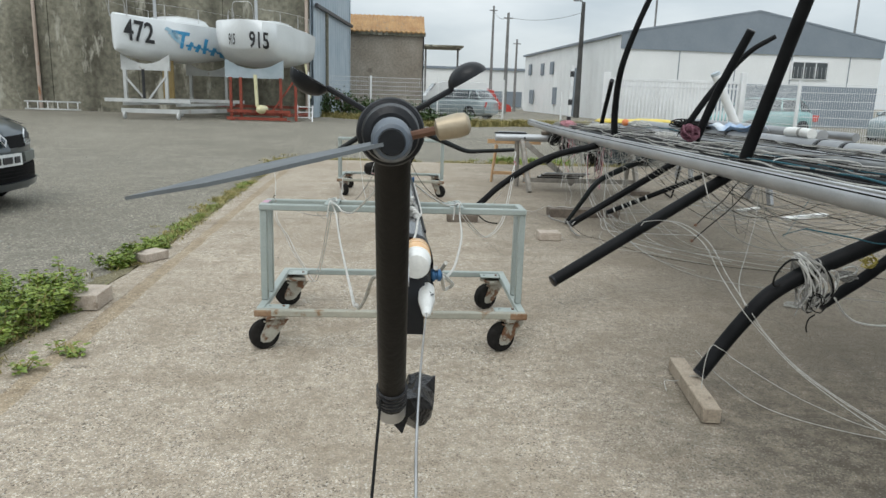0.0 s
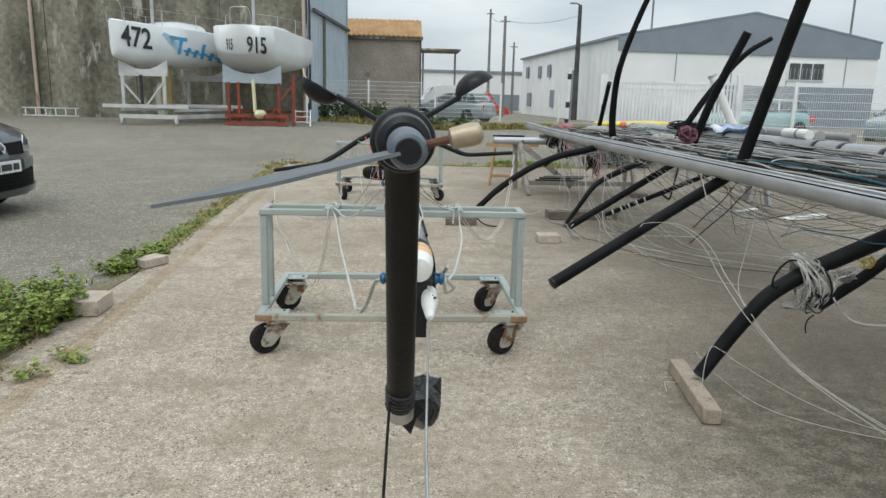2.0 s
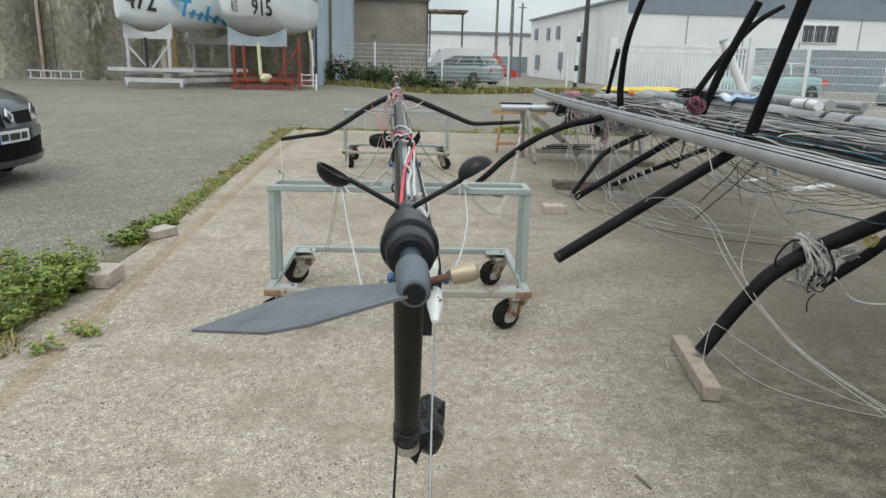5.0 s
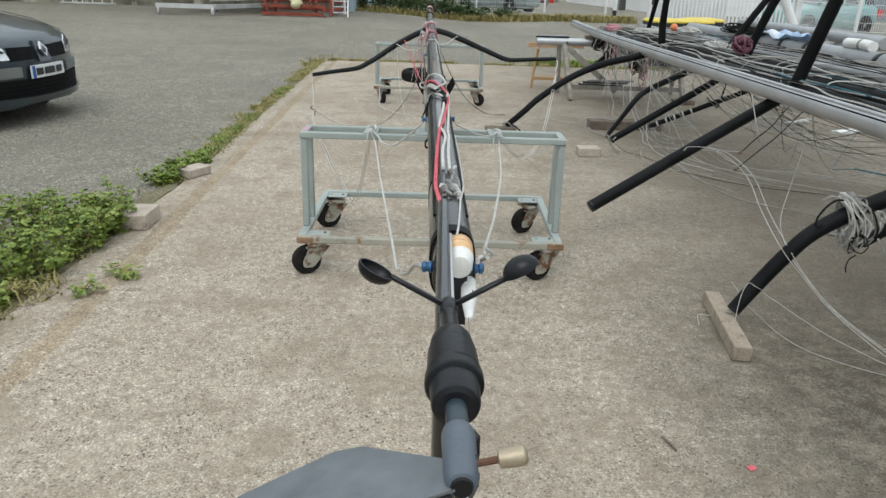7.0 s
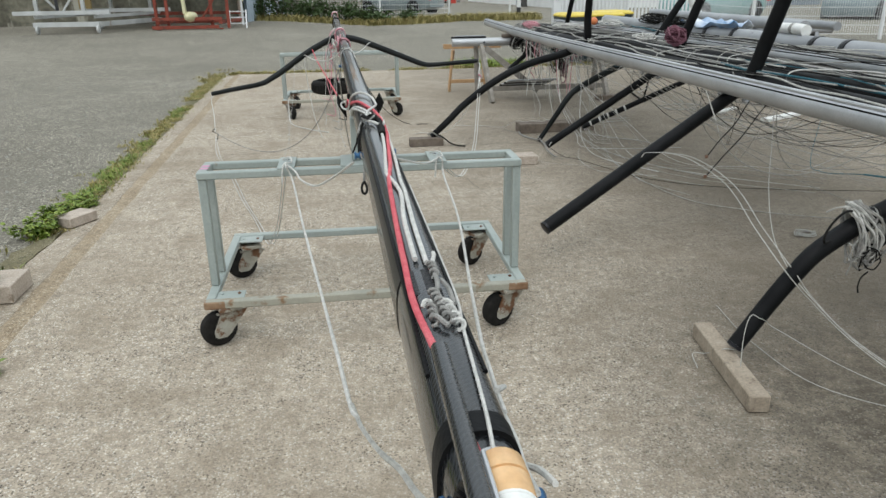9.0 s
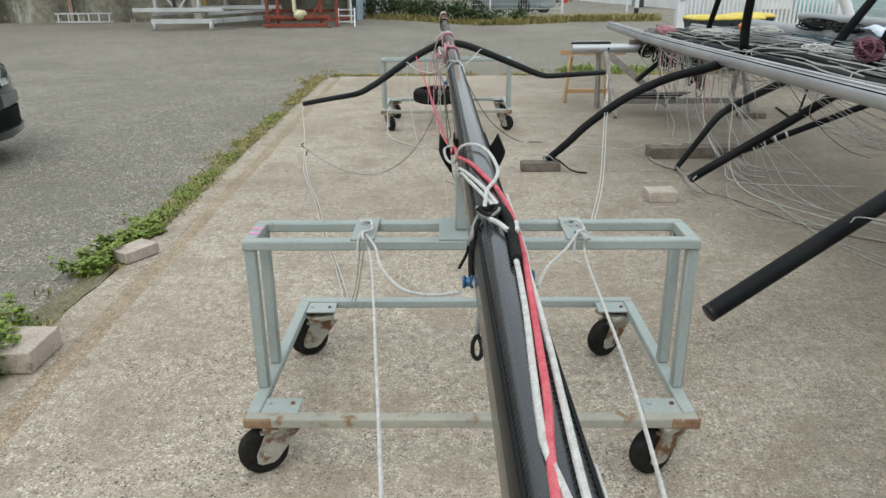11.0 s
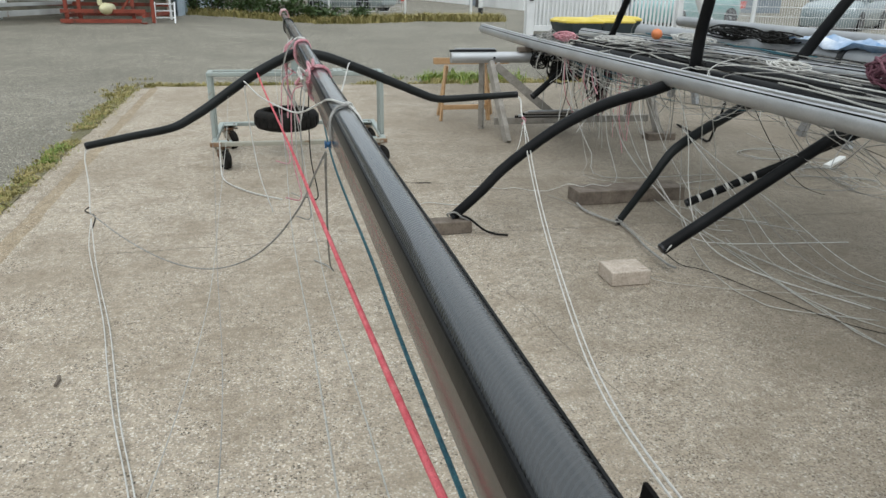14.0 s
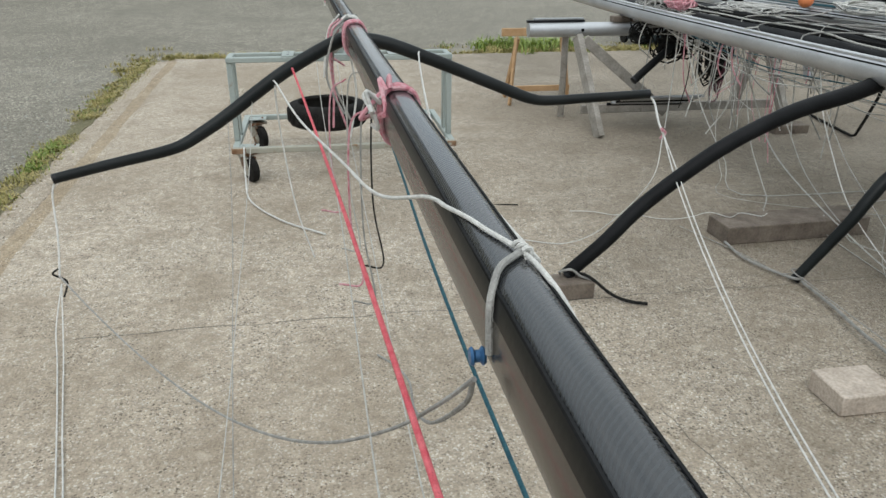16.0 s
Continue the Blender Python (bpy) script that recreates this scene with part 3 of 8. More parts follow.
# ---- trolleys ----
def castor(parent, x, y, turn, hub=RUST_HUB):
    """A swivel castor: plate, fork and rubber wheel trailing by the turn."""
    c = thing("castor", (0, 0, 0), "", "")
    c.parent = parent
    c.location = (x, y, 0)
    del_keys = [k for k in c.keys()]
    for k in del_keys:
        del c[k]
    o = base_of(c)
    d = Vector((math.sin(turn), -math.cos(turn), 0))
    sd = Vector((math.cos(turn), math.sin(turn), 0))
    w = o + d * 0.042 + Vector((0, 0, 0.07))
    rot = Matrix.Rotation(turn, 4, "Z")
    p = Mesh().box(o + Vector((0, 0, 0.1565)), (0.11, 0.09, 0.016), rot, 0.002)
    p.lathe(o + Vector((0, 0, 0.128)), (0, 0, 1), [(0, 0.026), (0.006, 0.034), (0.016, 0.034), (0.02, 0.028)], 14)
    part("plate", p, CASTOR_STEEL, c)
    f = Mesh()
    for sg in (-1, 1):
        off = sd * (0.027 * sg)
        m = Matrix((d, Vector((0, 0, 1)), sd)).transposed().to_4x4()
        m.translation = o + off + Vector((0, 0, 0.07))
        f.prism([(-0.066, 0.066), (0.036, 0.066), (0.066, 0.000), (0.066, -0.024), (0.054, -0.033), (0.022, -0.033), (0.006, -0.022)], 0.004, m)
    f.box(o + Vector((0, 0, 0.1345)), (0.058, 0.100, 0.006), rot, 0.001)
    f.lathe(w - sd * 0.036, sd, [(0, 0.008), (0.072, 0.008)], 8)
    part("fork", f, CASTOR_STEEL, c)
    t = Mesh().lathe(w - sd * 0.021, sd, [(0, 0.046), (0, 0.058), (0.004, 0.067), (0.012, 0.07), (0.030, 0.07), (0.038, 0.067), (0.042, 0.058), (0.042, 0.046)], 24)
    part("tyre", t, RUBBER, c)
    h = Mesh().lathe(w - sd * 0.019, sd, [(0, 0.012), (0.002, 0.045), (0.036, 0.045), (0.038, 0.012)], 16)
    part("hub", h, hub, c)


def trolley(at, label, turns, stubs=True):
    """A low welded mast trolley: base frame, four posts and a narrow top frame."""
    t = thing("mast_trolley", at, label, "trolley", "mast trolleys")
    o = Vector(at)
    hw, q = 0.617, 0.036
    for nm, y in (("base_rail", 0.018), ("base_rail", 0.787)):
        part(nm, Mesh().box(o + Vector((0, y, 0.1795)), (2 * hw, q, 0.030), None, 0.004), RUSTY_PAINT if y < 0.1 else GREY_PAINT, t)
    for sx in (-1, 1):
        part("rail_end", Mesh().box(o + Vector((sx * (hw - 0.038), 0.0182, 0.1785)), (0.080, q + 0.003, 0.0305), None, 0.004), RUST_EDGE, t, "rusted rail end")
    for sg in (-1, 1):
        part("side_rail", Mesh().box(o + Vector((sg * (hw - 0.018), 0.4025, 0.1795)), (q, 0.731, 0.029), None, 0.004), GREY_PAINT, t)
    for sx in (-1, 1):
        for y in (0.175, 0.318):
            part("post", Mesh().box(o + Vector((sx * 0.6005, y, 0.4095)), (0.031, 0.031, 0.430), None, 0.004), GREY_PAINT, t)
    for y in (0.169, 0.324):
        part("top_rail", Mesh().box(o + Vector((0, y, 0.6375)), (1.235, 0.034, 0.028), None, 0.004), GREY_PAINT, t)
    for sx in (-1, 1):
        part("top_end", Mesh().box(o + Vector((sx * 0.6005, 0.2465, 0.6375)), (0.034, 0.120, 0.027), None, 0.003), GREY_PAINT, t)
    for x, w in ((-0.29, 0.065), (-0.02, 0.13), (0.29, 0.065)):
        pl = part("plate", Mesh().box(o + Vector((x, 0.2465, 0.6545)), (w, 0.186, 0.006), None, 0.002), GREY_PAINT, t)
        if w < 0.1:
            for dy in (-0.045, 0.045):
                part("bolt_hole", Mesh().lathe(o + Vector((x, 0.2465 + dy, 0.6572)), (0, 0, 1), [(0, 0.0075), (0.0012, 0.0075)], 10), INK_BLACK, pl)
    for sx in (-1, 1):
        for y in (0.045, 0.755):
            part("corner_plate", Mesh().box(o + Vector((sx * (hw - 0.088), y + (0.032 if y < .1 else -0.027), 0.1855)), (0.104, 0.080, 0.006), None, 0.002), GREY_PAINT, t)
            for k in (-1, 1):
                part("bolt", Mesh().lathe(o + Vector((sx * (hw - 0.085) + k * 0.032, y + (0.042 if y < .1 else -0.030), 0.1885)), (0, 0, 1), [(0, 0.007), (0.004, 0.007), (0.006, 0.004)], 6), GREY_PAINT if k < 0 else RUST_HUB, t)
    for (sx, y), turn in zip(((-1, 0.06), (1, 0.06), (-1, 0.74), (1, 0.74)), turns):
        castor(t, sx * 0.545, y, turn)
    return t


trolley_a = trolley((0.0, 3.85, 0.0), "grey-green painted steel mast trolley on rusty castors", [-1.12, -1.1, -1.2, -1.0])
part("support_post", Mesh().box((-0.015, 4.10, 0.741), (0.05, 0.06, 0.166), None, 0.004), GREY_PAINT, trolley_a)
for y in (4.07, 4.11):
    part("paint_mark", Mesh().box((-0.598, y, 0.6522), (0.03, 0.018, 0.001), None, 0.0003), PINK_MARK, trolley_a, "pink paint mark")
trolley_b = trolley((-0.11, 8.93, 0.0), "grey steel mast trolley carrying an old tyre", [0.5, 0.8, 0.6, 0.5])
part("support_post", Mesh().box((-0.12, 9.18, 0.741), (0.05, 0.06, 0.166), None, 0.004), GREY_PAINT, trolley_b)

# old tyre lying on the second trolley
ty = Mesh()
TC = Vector((-0.20, 9.40, 0.0))
ty.lathe(TC + Vector((0, 0, 0.2005)), (0, 0, 1), [(0.012, 0.168), (0.0, 0.176), (0.0, 0.19), (0.012, 0.224), (0.035, 0.238), (0.105, 0.238), (0.128, 0.224), (0.14, 0.19), (0.14, 0.176), (0.128, 0.168), (0.110, 0.182), (0.030, 0.182), (0.012, 0.168)], 40)
ty.f = ty.f[:-2]
tyre = thing("tyre", (TC.x, TC.y, 0.2), "worn black car tyre lying flat on the trolley", "tyre")
part("carcass", ty, RUBBER, tyre)
tr = Mesh()
for k in range(36):
    a = k * math.tau / 36
    tr.box(TC + Vector((0.238 * math.cos(a), 0.238 * math.sin(a), 0.2705)), (0.008, 0.03, 0.070), Matrix.Rotation(a, 4, "Z"), 0.002)
part("tread", tr, RUBBER, tyre)


# ---- the mast ----
def mast_c(y):
    """Centre line of the carbon mast."""
    return Vector((0.0545 - 0.0222 * (y - 1.8), y, 0.886 - 0.0008 * (y - 1.8)))


def carbon():
    """Clear-coated carbon twill: a diagonal weave in tone and gloss."""
    m = shade("glossy_carbon_twill", (0.008, 0.009, 0.010), (0.016, 0.017, 0.0185), 4, 0.27, 0, 0.0, 100, (0.05, 0.05, 0.05), 9, 0.1, coat=0.55, fine=0.1)
    nt, ln = m.node_tree.nodes, m.node_tree.links
    geo, mp, wv = nt.new("ShaderNodeNewGeometry"), nt.new("ShaderNodeMapping"), nt.new("ShaderNodeTexWave")
    mp.inputs["Rotation"].default_value = (0.5, 0.3, radians(52))
    wv.inputs["Scale"].default_value, wv.inputs["Distortion"].default_value, wv.inputs["Detail"].default_value = 62, 2.2, 2
    bs = nt["Principled BSDF"]
    mr, mc, tone = nt.new("ShaderNodeMapRange"), nt.new("ShaderNodeMixRGB"), nt.new("ShaderNodeMapRange")
    mr.inputs["To Min"].default_value, mr.inputs["To Max"].default_value = 0.20, 0.31
    tone.inputs["From Min"].default_value, tone.inputs["From Max"].default_value = 0.35, 0.75
    tone.inputs["To Max"].default_value = 0.15
    mc.inputs[2].default_value = (0.062, 0.070, 0.078, 1)
    ln.new(geo.outputs["Position"], mp.inputs["Vector"])
    ln.new(mp.outputs[0], wv.inputs["Vector"])
    ln.new(wv.outputs["Fac"], mr.inputs["Value"])
    ln.new(wv.outputs["Fac"], tone.inputs["Value"])
    ln.new(tone.outputs[0], mc.inputs["Fac"])
    ln.new(bs.inputs["Base Color"].links[0].from_socket, mc.inputs[1])
    ln.new(mc.outputs[0], bs.inputs["Base Color"])
    ln.new(mr.outputs[0], bs.inputs["Roughness"])
    return m


CARBON = carbon()
MAST_W, MAST_H = 0.0365, 0.058
prof = []
for k in range(28):
    a = k * math.tau / 28
    c_, s_ = math.cos(a), math.sin(a)
    prof.append((MAST_W * math.copysign(abs(c_) ** 0.72, c_), MAST_H * math.copysign(abs(s_) ** 0.72, s_)))
mast = thing("mast", tuple(mast_c(1.8) - Vector((0, 0, MAST_H))), "long glossy black carbon mast laid on trolleys", "mast")
my = [1.80, 1.86, 2.2] + list(np.arange(2.5, 12.01, 0.5)) + [12.4, 12.8]
part("tube", Mesh().sweep([mast_c(y) for y in my], prof, [0.86 if y < 1.82 else (1.0 if y < 10.5 else 1 - (y - 10.5) * 0.18) for y in my]), CARBON, mast)
for sg, zz in ((-1, 0.80), (1, 0.80)):
    part("seam", Mesh().tube([mast_c(y) + Vector((sg * MAST_W * 0.78, 0, MAST_H * zz)) for y in np.arange(1.95, 10.4, 0.5)], 0.0028, 6), BLACK_SPAR, mast)
# mast sides, with reflections of ground and dark surroundings painted in
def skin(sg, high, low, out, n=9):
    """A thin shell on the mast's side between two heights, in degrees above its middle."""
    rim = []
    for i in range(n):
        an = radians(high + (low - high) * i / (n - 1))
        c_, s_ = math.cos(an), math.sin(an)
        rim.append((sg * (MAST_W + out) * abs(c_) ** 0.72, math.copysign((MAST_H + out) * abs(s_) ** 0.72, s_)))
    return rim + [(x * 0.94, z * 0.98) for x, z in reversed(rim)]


# black of a dark reflection, put into a strip above the flank
BAND_BLACK = shade("mast_band_reflection_black", (0.004, 0.004, 0.004), (0.009, 0.0088, 0.0085), 6, 0.33, 0, 0.03, 90, (0.05, 0.05, 0.048), 26, 0.15, gloss=0.3)
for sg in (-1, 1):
    part("flank", Mesh().sweep([mast_c(y) for y in np.arange(2.2, 10.5, 0.4)], skin(sg, 18, -66, 0.0012)), MAST_SIDE, mast, "carbon flank tinted brown as if reflecting concrete")
    part("side_band", Mesh().sweep([mast_c(y) for y in np.arange(2.2, 10.5, 0.4)], skin(sg, 46, 18, 0.0013, 5)), BAND_BLACK, mast, "black band drawn for a dark reflection")
# masthead plate with blue sheaves
MH = mast_c(1.82)
part("masthead_plate", Mesh().prism([(-0.028, -0.058), (0.02, -0.055), (0.04, 0.0), (0.036, 0.035), (-0.02, 0.042), (-0.036, 0.015)], 0.044, Matrix.Translation(MH + Vector((0, -0.015, -0.02))) @ Matrix.Rotation(radians(90), 4, "Y") @ Matrix.Rotation(radians(90), 4, "Z")), BLACK_PLASTIC, mast)
for sg in (-1, 1):
    sp = Mesh().lathe(MH + Vector((sg * 0.0315, -0.010, 0.006)), (sg, 0, 0), [(0, 0.007), (0.003, 0.0098), (0.0065, 0.0095), (0.0075, 0.0072), (0.010, 0.0072), (0.0112, 0.0095), (0.0155, 0.0088), (0.018, 0.005)], 16)
    part("sheave", sp, BLUE_SHEAVE, mast, "blue anodised sheave")
part("collar", Mesh().sweep([mast_c(y) for y in (1.835, 1.85, 1.865)], [(x * 1.03, y * 1.03) for x, y in prof]), BLACK_SPAR, mast)
# masthead lamp, amber with a white cap
LP = Vector((0.0630, 1.809, 0.931))
lamp = thing("masthead_lamp", tuple(LP), "cylindrical masthead lamp with amber lens and white cap", "lamp")
LD = Vector((-0.01, -1, -0.1)).normalized()
part("bracket", Mesh().box(LP + Vector((0, -0.01, -0.012)), (0.022, 0.05, 0.012), None, 0.002), BLACK_PLASTIC, lamp)
part("lens", Mesh().lathe(LP, LD, [(0, 0.018), (0.004, 0.0205), (0.022, 0.0215), (0.0225, 0.0195), (0.0245, 0.0195), (0.025, 0.0215), (0.044, 0.0215), (0.047, 0.020)], 24), AMBER, lamp)
part("cap", Mesh().lathe(LP + LD * 0.046, LD, [(0, 0.0185), (0.002, 0.0215), (0.004, 0.0215), (0.005, 0.0205), (0.026, 0.0195), (0.031, 0.0175), (0.033, 0.010)], 24), WHITE_PLASTIC, lamp)
# whip aerial in a white sleeve
ae = thing("whip_aerial", (0.08, 1.79, 0.87), "thin steel whip aerial in a white heat-shrink sleeve", "aerial")
part("sleeve", Mesh().lathe((0.08, 1.80, 0.874), (-0.03, -1, 0.02), [(0, 0.009), (0.01, 0.012), (0.07, 0.012), (0.10, 0.009), (0.135, 0.006), (0.142, 0.003)], 14), WHITE_PLASTIC, ae)
part("clamp", Mesh().box((0.078, 1.825, 0.874), (0.025, 0.05, 0.02), None, 0.003), BLACK_PLASTIC, ae)
part("whip", Mesh().tube(spline([(0.0755, 1.665, 0.877), (0.064, 1.40, 0.938), (0.056, 1.22, 0.968), (0.052, 1.12, 0.970), (0.050, 1.03, 0.965), (0.042, 0.92, 0.945), (0.03, 0.80, 0.90)], 6), 0.0009, 6), STEEL, ae)
br = Mesh()
for k, (dx, s_) in enumerate(((0.0, 1), (0.004, -1))):
    br.box((0.0815 + dx, 1.735 - 0.012 * k, 0.8862), (0.004, 0.008, 0.0008), Matrix.Rotation(0.3 * s_, 4, "Z"), 0.0002)
part("print_bars", br, INK_BLACK, ae)

# ---- wind sensor on its carbon wand ----
ws = thing("wind_sensor", (0.037, 1.195, 0.957), "black masthead wind sensor with cups and vane on a carbon wand", "wind sensor")
part("wand", Mesh().tube([(0.0365, 1.188, 0.966), (0.0372, 1.5, 0.956), (0.038, 1.98, 0.945)], 0.0095, 14), CARBON, ws)
part("wand_strip", Mesh().box((0.0485, 1.665, 0.9515), (0.004, 0.27, 0.011), Matrix.Rotation(radians(-1.5), 4, "X"), 0.001), ALU, ws, "bare aluminium strip")
TB, TT = Vector((0.0373, 1.195, 0.9566)), Vector((0.0368, 1.098, 1.137))
part("riser_tube", Mesh().tube([TB, TB.lerp(TT, 0.02), TB.lerp(TT, 0.5), TT], 0.0088, 20, [0.92, 1, 1, 1]), shade("brown_black_carbon_tube", (0.006, 0.0052, 0.0042), (0.016, 0.0135, 0.011), 30, 0.42, 0, 0.06, 250, (0.04, 0.035, 0.03), 60, 0.2, streak=0.05, gloss=0.22), ws)
ax = (TT - TB).normalized()
wd = Mesh()
for k in range(5):
    wd.lathe(TB + ax * (0.010 + 0.0032 * k), ax, [(0, 0.0088), (0.0008, 0.0100), (0.0022, 0.0100), (0.003, 0.0088)], 18)
part("winding", wd, TAPE_BLACK, ws)
part("end_ring", Mesh().lathe(TB - ax * 0.003, ax, [(0, 0.0075), (0.001, 0.0092), (0.010, 0.0094), (0.011, 0.0088)], 20), STEEL, ws, "bare metal end ring")
# crumpled tape hanging off the cable joint behind the riser
rr = random.Random(7)
rings = []
for i in range(11):
    u = i / 10
    c0 = Vector((0.0445 + 0.014 * math.sin(u * 1.9), 1.197 + 0.142 * u, 0.957 - 0.040 * u ** 0.8))
    fat = 0.45 + 0.75 * math.sin(math.pi * min(1.0, 0.22 + 0.70 * u))
    rings.append([c0 + Vector((math.cos(a) * (0.0115 + 0.006 * rr.uniform(-1, 1)) * fat, 0.004 * rr.uniform(-1, 1), math.sin(a) * (0.013 + 0.006 * rr.uniform(-1, 1)) * fat)) for a in (k * math.tau / 8 for k in range(8))])
part("tape_wad", Mesh().loft(rings), TAPE_BLACK, ws, "crumpled black tape", True, 10)
part("lanyard", Mesh().tube(spline([(0.0305, 1.186, 0.973), (0.0285, 1.10, 0.950), (0.027, 1.0, 0.930), (0.021, 0.88, 0.90), (0.013, 0.75, 0.84)], 6), 0.0009, 6), ROPE_BLACK, ws)
KR_, KA = 0.965, 1.08


def big(profile):
    return [(u * KA, r * KR_) for u, r in profile]


def axis_at(y):
    """A point on the sensor's spindle, which leans a little."""
    u = (y - 0.974) / 0.1524
    return Vector((0.0386 - 0.0038 * u, y, 1.1464 - 0.0012 * u))


AD = (axis_at(1.1) - axis_at(1.0)).normalized()
body_prof = [(0.000, 0.0080), (0.001, 0.0106), (0.0025, 0.0112), (0.0150, 0.0118), (0.0155, 0.0134), (0.0165, 0.0140), (0.0215, 0.0140), (0.0225, 0.0134), (0.0228, 0.0124), (0.0240, 0.0124), (0.0245, 0.0131), (0.043, 0.0124), (0.0440, 0.0116), (0.0450, 0.0118), (0.054, 0.0108), (0.0575, 0.0096), (0.0600, 0.0074), (0.0605, 0.0066), (0.066, 0.0050), (0.086, 0.0046)]
part("body", Mesh().lathe(axis_at(1.026), AD, big(body_prof), 36), BLACK_PLASTIC, ws, "", True, 22)
part("neck", Mesh().lathe(axis_at(1.003), AD, big([(0, 0.0045), (0.001, 0.0050), (0.024, 0.0050)]), 24), DARK_BLUE_PLASTIC, ws)
vh = part("vane_hub", Mesh().lathe(axis_at(0.975), AD, big([(0, 0.0035), (0.001, 0.0056), (0.004, 0.0066), (0.023, 0.0070), (0.029, 0.0070), (0.031, 0.0064)]), 28), GREY_PLASTIC, ws, "blue-grey vane hub")
part("hub_cap", Mesh().lathe(axis_at(0.9742), AD, big([(0, 0.0040), (0.0012, 0.0044)]), 24), BLACK_PLASTIC, vh)
VA = radians(194)
vd, vu = Vector((math.cos(VA), 0, math.sin(VA))), Vector((0, 1, 0))
vm = Matrix((vd, vu, vd.cross(vu))).transposed().to_4x4()
vm.translation = axis_at(0.988)
part("vane", Mesh().prism([(-0.003, -0.013), (0.006, -0.0145), (0.038, -0.021), (0.054, -0.019), (0.088, 0.004), (0.052, 0.022), (0.040, 0.022), (0.005, 0.004)], 0.0012, vm), shade("grey_vane_blade", (0.10, 0.112, 0.120), (0.14, 0.155, 0.165), 60, 0.5, 0, 0.1, 150), vh, "flat grey diamond vane blade")
V0 = axis_at(0.987)
wt = part("counterweight", Mesh().lathe(V0 - vd * 0.014, -vd, big([(0, 0.0015), (0.0008, 0.0036), (0.007, 0.0041), (0.0095, 0.0036), (0.0105, 0.0022)]), 18), BRASS, vh, "dull brass counterweight")
part("screw_hole", Mesh().lathe(axis_at(0.989) - vd * 0.0050, -vd, [(0, 0.0022), (0.0017, 0.0022), (0.0018, 0.0016)], 12), INK_BLACK, vh)
part("weight_stem", Mesh().tube([V0 - vd * 0.006, V0 - vd * 0.016], 0.0014, 8), RUST_HUB, wt)
rotor = part("cup_rotor", Mesh().lathe(axis_at(1.117), AD, big([(0, 0.0046), (0.002, 0.0054), (0.011, 0.0054), (0.014, 0.0045), (0.016, 0.003)]), 20), BLACK_PLASTIC, ws)
for k in range(3):
    a = radians(31 + 120 * k)
    d = Vector((math.cos(a), 0, math.sin(a)))
    tang = Vector((-math.sin(a), 0, math.cos(a)))
    hub0 = axis_at(1.1265)
    part("cup_arm", Mesh().bar(hub0 + d * 0.004, hub0 + d * 0.037, 0.0028, 0.0038, 0.001, up=(0, 1, 0)), BLACK_PLASTIC, rotor)
    c0 = hub0 + d * 0.0455
    cup = Mesh()
    # a hollow half-egg, open along the tangent
    outer, inner = [], []
    for i in range(7):
        th = (math.pi / 2) * i / 6
        rad_, dep = math.cos(th), math.sin(th)
        outer.append([c0 + d * (0.0108 * rad_ * math.cos(p)) + vu * (0.0083 * rad_ * math.sin(p)) + tang * (0.0083 * dep) for p in (j * math.tau / 16 for j in range(16))])
        inner.append([c0 + d * (0.0098 * rad_ * math.cos(p)) + vu * (0.0073 * rad_ * math.sin(p)) + tang * (0.0073 * dep) for p in (j * math.tau / 16 for j in range(16))])
    cup.loft(outer[::-1] + inner, caps=False)
    part("cup", cup, BLACK_PLASTIC, rotor)


# ---- spars and the pile of masts beside it ----
def spar(name, pts, r, material, label, scales=None, n=8, seg=14, group="spreaders"):
    path = spline(pts, n)
    if scales:
        m = len(path) - 1
        sc = [scales[0] + (scales[1] - scales[0]) * i / m for i in range(m + 1)]
    else:
        sc = None
    t = thing(name, tuple(Vector(pts[0])), label, "spreader", group)
    part("tube", Mesh().tube(path, r, seg, sc), material, t)
    e, d = path[0], (path[0] - path[1]).normalized()
    part("end_cap", Mesh().lathe(e - d * 0.004, d, [(0, r * 1.03 * (sc[0] if sc else 1)), (0.012, r * 1.03 * (sc[0] if sc else 1)), (0.015, r * 0.8 * (sc[0] if sc else 1))], seg), BLACK_PLASTIC, t)
    return t


RT = Vector((-0.09, 8.13, 0.868))
spar("spreader", [(-1.19, 7.70, 0.452), (-1.007, 7.772, 0.477), (-0.84, 7.836, 0.497), (-0.765, 7.866, 0.515), (-0.70, 7.892, 0.548), (-0.602, 7.93, 0.605), (-0.375, 8.018, 0.752), (-0.168, 8.10, 0.852), tuple(RT)], 0.030, DARK_SPAR, "dark bent spreader lashed to the carbon mast", (0.62, 1.0))
spar("spreader", [(1.14, 7.91, 0.648), (0.918, 7.95, 0.630), (0.73, 7.984, 0.616), (0.66, 7.996, 0.622), (0.60, 8.006, 0.641), (0.43, 8.037, 0.708), (0.226, 8.074, 0.787), (0.05, 8.106, 0.848), tuple(RT)], 0.030, DARK_SPAR, "dark bent spreader lashed to the carbon mast", (0.62, 1.0))


